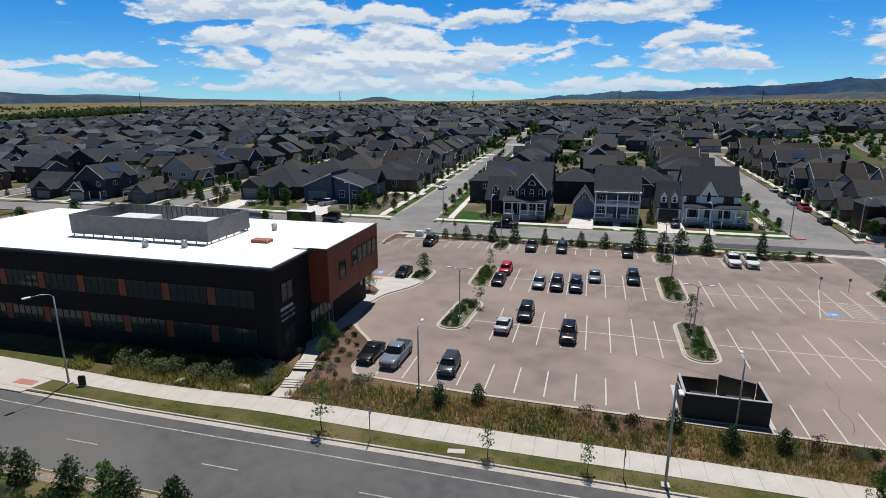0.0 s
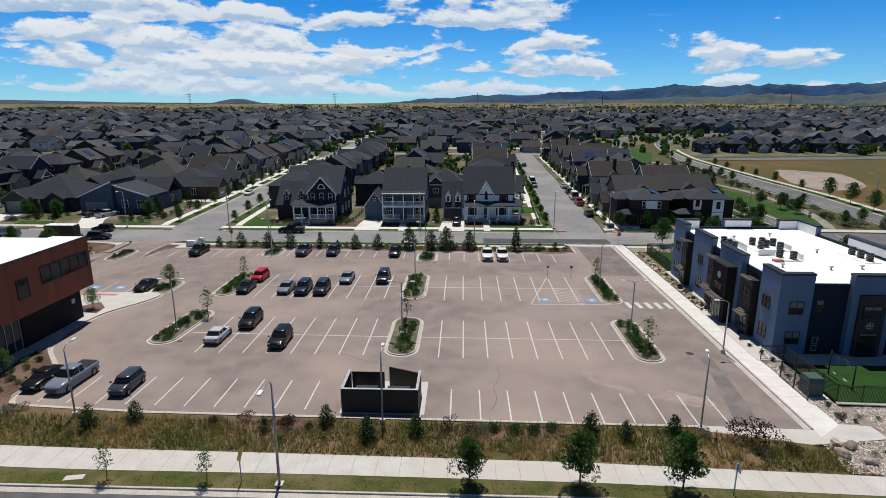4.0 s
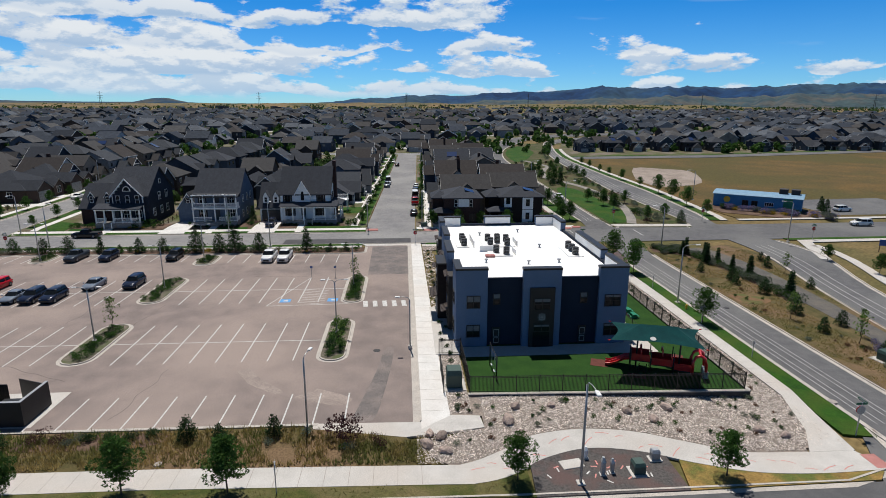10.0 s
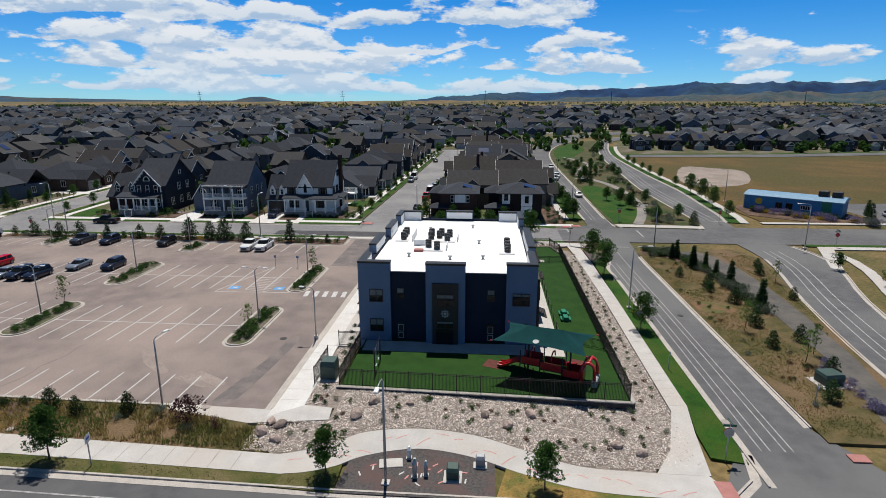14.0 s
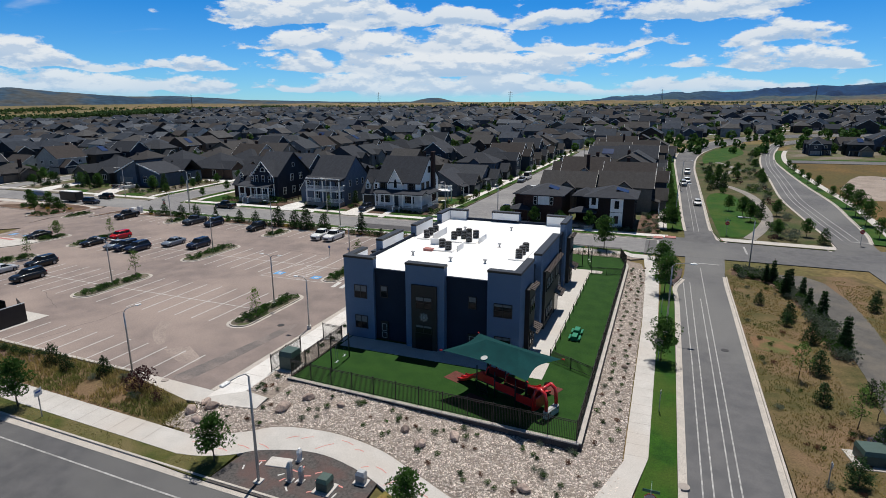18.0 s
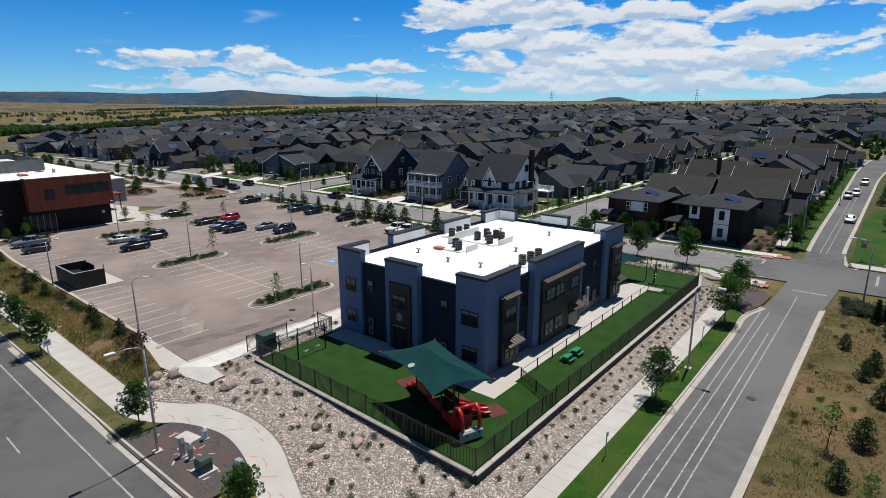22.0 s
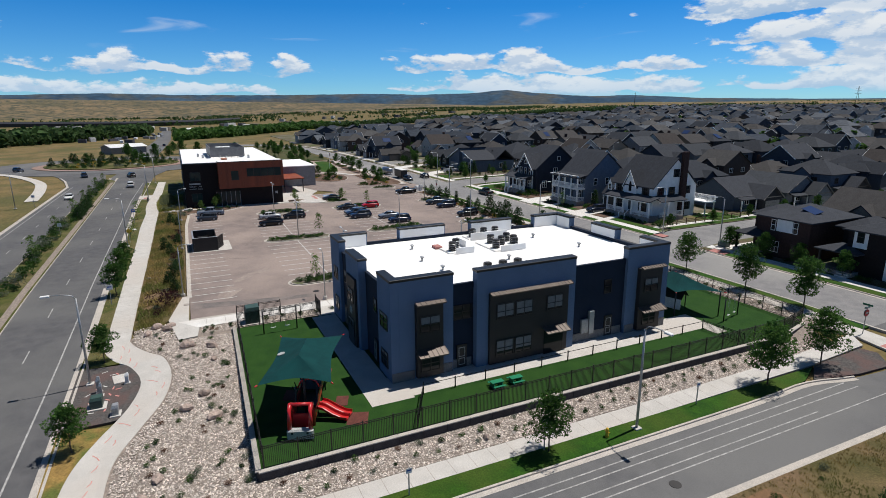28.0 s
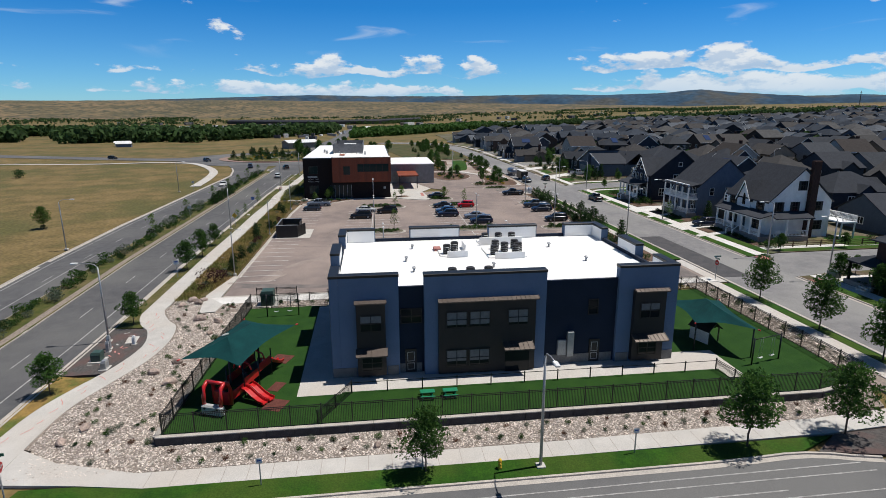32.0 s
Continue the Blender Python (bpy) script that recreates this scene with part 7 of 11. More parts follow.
    # no opening is cut: a black panel stands for the shade inside the garage
    part("open_garage", Geo().box(-10.6, 1.5, 0.0, -6.2, 1.6, 2.5), BLACK_METAL, h, "black panel standing for the shaded inside of the open garage")
    part("deck", Geo().box(2.2, 12.05, 2.7, 9.2, 15, 2.9), TRIM_WHITE, h, "raised white rear deck")
    for x, y in ((8.9, 12.3), (8.9, 14.8), (2.5, 14.8)):
        part("post", Geo().box(x - 0.1, y - 0.1, -0.4, x + 0.1, y + 0.1, 2.7), TRIM_WHITE, h)
    railing(h, 0, 2.9, 0, 2.9, TRIM_WHITE, pose(9.1, 12.1, 0, 0, 0, 90))
    railing(h, 2.3, 9.0, 14.9, 2.9, TRIM_WHITE)


def make_modern(x, y, label, front, white):
    """Flat-hipped modern house in dark brick with white panels."""
    h = thing("modern_house", label, "house", "modern houses at the corner", x, y)
    part("wall", Geo().box(-5.4, 0, -0.5, 5.4, 11.5, 6.1), front, h)
    part("roof", hip(Geo(), -5.4, 0, 5.4, 11.5, 6.1, 1.5, 0.7), SHINGLE, h)
    part("wing_wall", Geo().box(-8.6 if not white else -8.0, 3, -0.5, -5.42, 10, 5.8), front, h)
    part("wing_roof", hip(Geo(), -8.6, 3, -4.0, 10, 5.8, 1.0, 0.6), SHINGLE, h)
    p = part("porch", Geo().box(-8.8, -1.6, -0.4, -3.2, 3, 0.5), KERB_DARK, h)
    for a in (-8.5, -3.6):
        part("post", Geo().box(a - 0.15, -1.3, 0.5, a + 0.15, -1.0, 3.0), BLACK_METAL, p)
    part("porch_roof", hip(Geo(), -8.8, -1.6, -3.0, 3.0, 3.1, 0.7, 0.3), SHINGLE, p)
    part("steps", Geo().rings([[(q, -1.6, -0.4), (q, -1.6, 0.4), (q, -1.95, 0.4), (q, -1.95, 0.15), (q, -2.3, 0.15), (q, -2.3, -0.4)] for q in (-5.2, -3.4)]), CONCRETE, h)
    if white:
        for a, b, z0, z1 in ((0.2, 3.0, 0.2, 3.0), (0.2, 3.0, 3.1, 6.0), (-4.6, -2.6, 3.6, 6.0)):
            q = part("panel", Geo().box(a, -0.07, z0, b, 0, z1), SIDING_WHITE, h, "white facade panel")
            window(q, (a + b) / 2, -0.07, z0 + 0.7, 1.0, 1.5, "s", 1, 2, BLACK_METAL)
        window(h, 5.4, 3, 1.0, 1.2, 1.5, "e", 2, 2, BLACK_METAL)
        window(h, 5.4, 3, 3.8, 0.9, 1.3, "e", 1, 2, BLACK_METAL)
        window(h, 5.4, 8, 3.8, 1.4, 1.3, "e", 2, 2, BLACK_METAL)
    else:
        part("panel", Geo().box(-1.2, -0.07, 3.9, 2.0, 0, 5.6), SIDING_WHITE, h, "pale blue-white facade panel")
        for a in (-1.9, 2.6):
            window(h, a, 0, 3.9, 0.9, 1.6, "s", 1, 2, TRIM_WHITE)
        window(h, -1.4, 0, 0.8, 2.2, 1.6, "s", 3, 2, TRIM_WHITE)
        window(h, 3.0, 0, 0.8, 1.8, 1.6, "s", 2, 1, BLACK_METAL)
    part("solar_panel", Geo().box(-1.4, -1.0, 0, 1.4, 1.0, 0.06, pose(2.4, 3.6, 7.0, 8, 12, 0)), SOLAR, h, "pale glinting solar panel")
    return h


SOLAR = glass("solar_cells", (0.03, 0.05, 0.12), 0.12)
# far house palettes lean to blue: distance haze worked into wall and roof colours
SIDING_FAR = drawn("hazed_far_siding", [(0.040, 0.052, 0.076), (0.12, 0.108, 0.098), (0.024, 0.029, 0.040), (0.22, 0.24, 0.265), (0.052, 0.040, 0.036), (0.030, 0.035, 0.043), (0.58, 0.58, 0.57), (0.070, 0.094, 0.135), (0.22, 0.20, 0.175), (0.04, 0.042, 0.046), (0.36, 0.38, 0.40), (0.035, 0.055, 0.082)])
SHINGLE_FAR = drawn("hazed_far_shingle", [(0.042, 0.051, 0.068), (0.022, 0.027, 0.037), (0.056, 0.053, 0.053), (0.052, 0.061, 0.077), (0.030, 0.037, 0.050), (0.076, 0.075, 0.076), (0.038, 0.046, 0.060), (0.048, 0.043, 0.042), (0.095, 0.105, 0.122)], 0.95)
STREET_PALE = mat("pale_street", (0.42, 0.41, 0.40), (0.32, 0.31, 0.30), 0.9, 0.05, 0)
FAR_PANE = drawn("far_pane", [(0.42, 0.42, 0.41), (0.03, 0.032, 0.036), (0.16, 0.16, 0.165), (0.04, 0.042, 0.05), (0.28, 0.27, 0.25)], 0.4)
make_navy_house()
make_balcony_house()
make_white_house()
make_modern(62.2, 130.4, "dark brown brick modern house with shallow roof", BRICK_RED, False).scale = (0.78, 1, 1.08)
make_modern(76.2, 131.0, "dark modern house with white panels and shallow roof", BRICK_DARK, True).scale = (0.9, 1, 1.08)
make_estate()
for poly in ([(-24.8, 130.3), (-18.0, 130.3), (-18.0, 131.0), (-24.6, 133.8)], [(-15.8, 128.9), (-5.2, 128.9), (-4.6, 134.5), (-9.4, 134.5), (-9.6, 130.7), (-15.8, 130.7)], [(0.9, 128.9), (4.8, 128.9), (4.8, 131.6), (1.0, 131.8)], [(6.6, 130.3), (13.8, 128.9), (14.6, 137), (11, 137), (10.9, 131.7), (6.6, 131.7)],
             [(20.3, 128.9), (24.2, 128.9), (24.2, 132), (20.4, 132)], [(26, 130.3), (35, 130.3), (35, 132), (26, 132)]):
    sheet("front_bed", poly, 0.145, MULCH, "brown mulch bed in front of a house", 0.1, "planting bed")
for nm, poly in (("driveway", [(-5.0, 126), (0.6, 126), (0.6, 136.6), (-4.1, 136.6)]), ("driveway", [(14.2, 126), (20.0, 126), (20.0, 136.3), (15.0, 136.3)])):
    sheet(nm, poly, 0.155, DRIVE, "pale concrete driveway", 0.1, "driveway")
for x, y0 in ((-16.9, 130.0), (5.7, 130.2), (25.1, 131.4)):
    sheet("front_path", [(x - 0.7, 126), (x + 0.7, 126), (x + 0.7, y0 + 0.6), (x - 0.7, y0 + 0.6)], 0.16, DRIVE, "pale concrete path to the front steps", 0.1, "path")
for poly in ([(-31.6, 128.8), (-26, 128.8), (-26, 136), (-31.8, 138)], [(26.2, 128.8), (38.6, 128.8), (38.8, 130.2), (26.2, 130.2)], [(6.8, 128.8), (13.4, 128.8), (13.4, 130.2), (6.8, 130.2)], [(38.4, 145), (32.5, 145), (32.5, 153), (38.6, 153)], [(-25.2, 128.75), (-15.8, 128.75), (-15.8, 130.2), (-25.2, 130.2)]):
    sheet("front_lawn", poly, 0.15, LAWN, "small green front lawn", 0.1, "lawn")
sheet("driveway", [(-69.5, 126), (-63.6, 126), (-67.6, 134), (-69.0, 141.6), (-78.0, 141.6), (-73, 133)], 0.155, DRIVE, "pale concrete driveway", 0.1, "driveway")
sheet("driveway", [(-97.6, 126), (-91.4, 126), (-92.4, 141.2), (-98.4, 141.2)], 0.155, DRIVE, "pale concrete driveway", 0.1, "driveway")
for poly in ([(-62, 128.8), (-54.4, 128.8), (-54.6, 131.6), (-61, 132)], [(-86.5, 128.8), (-76.6, 128.8), (-78.6, 131.6), (-86.5, 132)]):
    sheet("front_lawn", poly, 0.15, LAWN, "small green front lawn", 0.1, "lawn")
sheet("driveway", [(-148, 126), (-136, 126), (-140, 146), (-150, 146)], 0.155, DRIVE, "pale concrete driveway", 0.1, "driveway")
rnd = random.Random(4)
for k in range(9):
    y = 162 + k * 15
    sheet("driveway", [(RX(y) - 2.2, y - 3.2), (RX(y) - 8, y - 3.2), (RX(y) - 8, y + 0.6), (RX(y) - 2.2, y + 0.6)], 0.15, DRIVE, "pale concrete driveway", 0.1, "driveway")
    sheet("front_lawn", [(RX(y) - 4, y + 2), (RX(y) - 7.5, y + 2), (RX(y) - 7.5, y + 8), (RX(y) - 4, y + 8)], 0.145, LAWN, "small green front lawn", 0.1, "lawn")
    sheet("driveway", [(-48.5, y - 3.2), (-60, y - 3.2), (-60, y + 0.6), (-48.5, y + 0.6)], 0.15, DRIVE, "pale concrete driveway", 0.1, "driveway")
    sheet("front_lawn", [(-32, y + 2), (-28.5, y + 2), (-28.5, y + 8), (-32, y + 8)], 0.145, LAWN, "small green front lawn", 0.1, "lawn")


# ---- road and bay markings ----
def dashes(name, line, w, label, dash=0.0, gap=0.0, lift=0.036):
    """Painted lines, solid or broken; each stroke is a piece of its own."""
    root = tagged(new(name), label, "road marking", "", "structure")
    if not dash:
        part("stroke", strip_geo(Geo(), line, -w / 2, w / 2, lift), PAINT_WORN, root)
        return
    for a, b in zip(line, line[1:]):
        n = int(math.dist(a, b) / (dash + gap))
        for i in range(n):
            t0, t1 = i * (dash + gap) / math.dist(a, b), (i * (dash + gap) + dash) / math.dist(a, b)
            p = [(a[0] + (b[0] - a[0]) * t, a[1] + (b[1] - a[1]) * t) for t in (t0, t1)]
            part("stroke", strip_geo(Geo(), p, -w / 2, w / 2, lift), PAINT_WORN, root)


dashes("line_edge", [(-92, 36.6), (-50, 35.3), (80, 34.9)], 0.14, "white edge line of the main road")
dashes("line_lane", [(-119.6, 31.8), (78, 31.8)], 0.12, "broken white lane line of the main road", 3.2, 9.9)
dashes("line_lane_south", [(-60, 19.6), (60, 20.0)], 0.12, "broken white lane line of the main road", 3.0, 9.0)
dashes("line_turn", [(23, 20.8), (80, 21.2)], 0.14, "white turn lane line")
dashes("line_edge_south", [(-90, 17.2), (-56, 16.6), (0, 15.9), (60, 16.8)], 0.14, "white edge line of the main road")
for nm, x, y in (("line_bike", 90.6, 99), ("line_bike", 91.3, 99.4), ("line_lane_east", 92.45, 92), ("line_lane_east", 93.1, 108)):
    dashes(nm, [(x, 44.6), (x, 70), (x - (0.3 if x < 91 else 0.1), y)], 0.11, "white bicycle lane line")
dashes("line_bike", [(92.8, 133), (92.6, 240)], 0.09, "white bicycle lane line")
dashes("line_bike", [(93.7, 133), (93.5, 240)], 0.09, "white bicycle lane line")
for d in (2.3, 3.5, 5.0):
    dashes("line_far_east", offset_line([p for p in F_LEFT if p[1] < 112], -d), 0.16, "white lane line")
    dashes("line_far_east", offset_line([p for p in F_LEFT if p[1] > 132], -d), 0.16, "white lane line")

bays = tagged(new("bay_lines"), "white painted bay lines of the car park", "bay markings", "", "structure")
BAY = {h: Geo().box(-0.07, 0, 0, 0.07, h, 0.004).mesh("bay_line", PAINT) for h in (5.5, 11.2, 11.9)}


def bay(x, y, h):
    ob = part("bay_line", BAY[h], None, bays)
    ob.matrix_basis = pose(x, y, 0.036)


for i in range(8):
    bay(17.05 + 2.75 * i, 79.4, 11.9)
    bay(17.1 + 2.75 * i, 60.2, 11.2)
for i in range(8):
    bay(8.3 - 2.75 * i, 79.6, 11.9)
    bay(8.6 - 2.75 * i, 60.6, 11.2)
for i in range(11):
    bay(16.0 + 2.72 * i, 47.5 - i * 0.05, 5.5)
for i in range(10):
    bay(5.3 - 2.85 * i, 48.7 + i * 0.05, 5.5)
for i in range(8):
    bay(17.2 + 2.75 * i, 101.4 - i * 0.12, 5.5)
for i in range(9):
    bay(8.7 - 2.75 * i, 102.6 + i * 0.1, 5.5)
for i in range(7):
    bay(-19.0 - 2.75 * i, 103.0 - i * 0.18, 5.5)
for a, b in (((14.3, 85.3), (39.6, 85.3)), ((-12.5, 85.6), (10.8, 85.4)), ((14.5, 65.8), (39.2, 65.6)), ((-13.5, 66.3), (11.2, 65.8))):
    part("bay_line", strip_geo(Geo(), [a, b], -0.065, 0.065, 0.04), PAINT, bays)
# the hatched aisle between the two disabled bays, and their blue signs on the ground
for i in range(9):
    y = 78.4 + i * 0.75
    part("hatch_line", strip_geo(Geo(), [(33.4, y + 0.9), (37.2, y)], -0.05, 0.05, 0.04), PAINT, bays)
part("bay_line", strip_geo(Geo(), [(29.4, 78.0), (40.6, 78.3)], -0.06, 0.06, 0.044), PAINT, bays)
part("bay_line", strip_geo(Geo(), [(29.4, 78.0), (33.4, 91.0)], -0.06, 0.06, 0.044), PAINT, bays)
for x in (31.6, 38.3):
    m = part("access_sign", strip_geo(Geo(), [(x - 0.75, 80.1), (x + 0.75, 80.1)], -0.7, 0.7, 0.042), PAINT_BLUE, bays, "blue painted access sign")
    part("access_mark", strip_geo(Geo(), [(x - 0.2, 80.1), (x + 0.35, 80.1)], -0.3, 0.3, 0.047), PAINT, m)
for x in (-37.2, -33.2):
    m = part("access_sign", strip_geo(Geo(), [(x - 0.75, 83.6), (x + 0.75, 83.6)], -0.7, 0.7, 0.042), PAINT_BLUE, bays, "blue painted access sign")
    part("access_mark", strip_geo(Geo(), [(x - 0.3, 83.6), (x + 0.35, 83.6)], -0.35, 0.35, 0.047), PAINT, m)
for x in (-39.4, -35.2, -31.2):
    bay(x, 80.8, 5.5)
for i in range(5):
    part("crossing_bar", strip_geo(Geo(), [(43.2 + 1.35 * i, 76.9), (43.0 + 1.35 * i, 79.3)], -0.32, 0.32, 0.041), PAINT, bays)
sheet("scuff", curve([(31, 58), (33, 55), (36, 52.8), (36.6, 53.4), (34, 56), (32.2, 58.6)], 3), 0.034, LOT_PALE, "pale scuffed patch of asphalt", 0.01, "stain")
sheet("scuff", curve([(38, 52), (42, 50.2), (43.6, 51.4), (40, 53.6)], 3), 0.034, LOT_PALE, "pale scuffed patch of asphalt", 0.01, "stain")
for x, y, r in ((45.4, 62.2, 0.42), (94.0, 74.6, 0.4), (44.0, 46.6, 0.35), (89.4, 48.5, 0.4), (29.5, 42, 0.3)):
    ob = thing("manhole_cover", "round cast iron manhole cover in the paving", "manhole cover", "", x, y)
    part("lid", Geo().tube([(0, 0, 0.0), (0, 0, 0.175 if y < 47 or 88 < x < 90 else 0.045)], r, 20, False), KERB_DARK if y < 50 else CLAD_BROWN, ob)
for x, y, w, d in ((85.9, 39.4, 0.6, 0.9), (97.6, 44, 0.7, 0.5), (88.3, 110.4, 0.9, 0.6), (86.2, 126.9, 0.9, 0.6), (98.4, 128.1, 0.9, 0.55), (114.8, 127.6, 0.9, 0.5), (88.4, 127.6, 1.0, 0.6), (41.6, 127.2, 1.2, 0.7), (54.6, 126.6, 1.6, 0.8), (-53.6, 38.6, 1.2, 0.45)):
    sheet("kerb_ramp", [(x - w, y - d), (x + w, y - d), (x + w, y + d), (x - w, y + d)], 0.152, RAMP_RED, "red tactile kerb ramp", 0.1, "kerb ramp")
for a, b in (((92.0, 110.8), (96.0, 110.8)), ((119.5, 133.4), (127.5, 133.0)), ((86.2, 122.5), (86.2, 125.2)), ((101, 119.5), (101, 125))):
    dashes("stop_line", [a, b], 0.35, "white stop line across the lane")
# utility paint marks
ornd = random.Random(19)
PINK = mat("marking_paint", (0.62, 0.24, 0.22), (0.50, 0.24, 0.21), 0.8, 3, 30)
marks = tagged(new("utility_marks"), "faded pink utility marks sprayed on the pavement", "paint marks", "", "structure")
for k in range(22):
    x = 54 + k * 1.38 + ornd.uniform(-0.4, 0.4)
    y = float(np.interp(x, [p[0] for p in WALK_S], [p[1] for p in WALK_S])) + ornd.uniform(0.4, 2.0)
    a, r = ornd.uniform(-0.5, 0.9), ornd.uniform(0.3, 0.8)
    part("mark", strip_geo(Geo(), [(x - r * math.cos(a), y - r * math.sin(a)), (x, y + 0.08), (x + r * math.cos(a), y + r * math.sin(a))], -0.035, 0.035, 0.146), PINK, marks)
for k in range(16):
    x, y, a = ornd.uniform(59.5, 68.5), ornd.uniform(38.0, 40.6), ornd.uniform(0, 3.1)
    part("mark", strip_geo(Geo(), [(x, y), (x + 0.5 * math.cos(a), y + 0.5 * math.sin(a))], -0.06, 0.06, 0.126), PINK if k % 3 else PAINT, marks)
# pavement joints
jt = Geo()
for i in range(64):
    x = -60 + i * 1.83
    if x < 50:
        ya = float(np.interp(x, [p[0] for p in WALK_S], [p[1] for p in WALK_S]))
        yb = float(np.interp(x, [p[0] for p in WALK_N], [p[1] for p in WALK_N]))
        strip_geo(jt, [(x, ya + 0.02), (x, yb - 0.02)], -0.02, 0.02, 0.1435)
for i in range(32):
    strip_geo(jt, [(85.33, 51 + i * 1.6), (87.0, 51 + i * 1.6)], -0.02, 0.02, 0.1435)
    strip_geo(jt, [(49.97, 48.5 + i * 2.0), (52.1, 48.5 + i * 2.0)], -0.02, 0.02, 0.1435)
tagged(new("pavement_joints", jt.mesh("pavement_joints", KERB_DARK)), "tooled joints across the concrete pavements", "joints", "", "stuff")


# ---- plants ----
walk_n = lambda x: float(np.interp(x, [p[0] for p in WALK_N], [p[1] for p in WALK_N]))


def leaf_cloud(g, rnd, n, shape, size, tilt=1.0):
    """n small leaf blades; shape gives a random point and its outward way."""
    for _ in range(n):
        p, d = shape()
        s = size * rnd.uniform(0.6, 1.3)
        a = Vector((rnd.uniform(-1, 1), rnd.uniform(-1, 1), rnd.uniform(-1, 1))).normalized()
        b = (d * 0.8 + Vector((rnd.uniform(-1, 1), rnd.uniform(-1, 1), rnd.uniform(-0.4, 1))) * tilt).normalized()
        u = a.cross(b)
        if u.length < 0.05:
            continue
        u.normalize()
        p = Vector(p)
        g.add([p - u * s * 0.5, p + b * s * 0.35 - u * s * 0.1, p + u * s * 0.5, p + b * s * 0.9], [(0, 1, 2, 3)])


def clumps(rnd, centres, spread):
    def shape():
        c, r = rnd.choice(centres)
        d = Vector((rnd.gauss(0, 1), rnd.gauss(0, 1), rnd.gauss(0, 1))).normalized()
        q = d * r * rnd.uniform(0.55, 1.0) ** 0.5 * spread
        return Vector(c) + Vector((q.x, q.y, q.z * 0.75)), d
    return shape


def tree_proto(seed, h, wide, label, leaf=None, n=1500, size=0.26, clear=0.28, thick=0.07, name="street_tree"):
    """A young broad-leaved tree: tapered trunk, limbs, and a crown of leaf clumps with gaps."""
    rnd = random.Random(seed)
    t = thing(name, label, "tree", "trees")
    lean = [(0, 0, -0.1)]
    for i in range(1, 6):
        lean.append((rnd.uniform(-0.06, 0.06) * i, rnd.uniform(-0.06, 0.06) * i, h * 0.92 * i / 5))
    wood = Geo().tube(lean, [thick, thick * 0.9, thick * 0.75, thick * 0.55, thick * 0.35, thick * 0.12], 7)
    centres, limbs = [], []
    for i in range(11):
        z = h * (clear + 0.05 + (0.93 - clear) * (i + 0.5) / 11)
        a = i * 2.4 + rnd.uniform(-0.5, 0.5)
        k = math.sin(math.pi * min(0.97, max(0.14, (z / h - clear + 0.12) / (1.1 - clear))))
        r = wide * 0.5 * k * rnd.uniform(0.55, 1.0)
        tip = (math.cos(a) * r, math.sin(a) * r, z + 0.25 * wide * 0.3)
        limb = Geo() if name == "sapling" else wood
        limbs.append(limb)
        limb.tube([(0, 0, z - 0.35 * r - 0.1), (tip[0] * 0.5, tip[1] * 0.5, z - 0.1 * r), tip], [thick * 0.4, thick * 0.25, thick * 0.08], 5)
        centres.append((tip, wide * rnd.uniform(0.17, 0.27)))
        centres.append(((tip[0] * 0.45, tip[1] * 0.45, z + 0.2), wide * rnd.uniform(0.15, 0.24)))
    centres.append(((0, 0, h * 0.93), wide * 0.15))
    trunk = part("trunk", wood, BARK, t)
    if name == "sapling":
        for limb in limbs:
            part("branch", limb, BARK, trunk)
    g = Geo()
    leaf_cloud(g, rnd, n, clumps(rnd, centres, 1.0), size)
    part("crown", g, leaf or LEAF, t)
    return t


def conifer_proto(seed, h, wide, label, n=1300, leaf=None, name="conifer", open_=0.0):
    """A pine or spruce: whorls of boughs that shorten towards the tip."""
    rnd = random.Random(seed)
    t = thing(name, label, "conifer", "conifers")
    part("trunk", Geo().tube([(0, 0, -0.1), (0, 0, h * 0.5), (0, 0, h)], [0.07, 0.045, 0.01], 6), BARK, t)
    g = Geo()
    lv = 9
    for i in range(lv):
        z = h * (0.08 + 0.86 * i / lv)
        r = wide * 0.5 * (1 - (i / lv) ** 1.25) * rnd.uniform(0.75, 1.1) + 0.06
        for j in range(6):
            a = j * 1.05 + i * 0.6 + rnd.uniform(-0.3, 0.3)
            m = max(6, int(n / lv / 6 * (1.3 - i / lv)))

            def shape():
                u = rnd.uniform(0.1, 1) ** 0.7
                d = Vector((math.cos(a), math.sin(a), 0.25))
                q = d * r * u + Vector((rnd.gauss(0, 0.1), rnd.gauss(0, 0.1), rnd.gauss(0, 0.09))) * (0.5 + wide * 0.3)
                return Vector((q.x, q.y, z + q.z - u * u * r * 0.18)), d
            if rnd.random() > open_:
                leaf_cloud(g, rnd, m, shape, 0.2)
    part("crown", g, leaf or LEAF_DARK, t)
    return t


def shrub_proto(seed, r, h, leaf, label, n=340, size=0.14, name="shrub", upright=False):
    rnd = random.Random(seed)
    t = thing(name, label, "shrub", "shrubs")
    part("stem", Geo().tube([(0, 0, -0.05), (0.02, 0, h * 0.4)], [0.04, 0.015], 5), BARK, t)
    g = Geo()
    centres = [((rnd.uniform(-r, r) * 0.55, rnd.uniform(-r, r) * 0.55, h * rnd.uniform(0.25, 0.7)), r * rnd.uniform(0.35, 0.6)) for _ in range(8)]
    leaf_cloud(g, rnd, n, clumps(rnd, centres, 1.0), size)
    part("foliage", g, leaf, t)
    return t


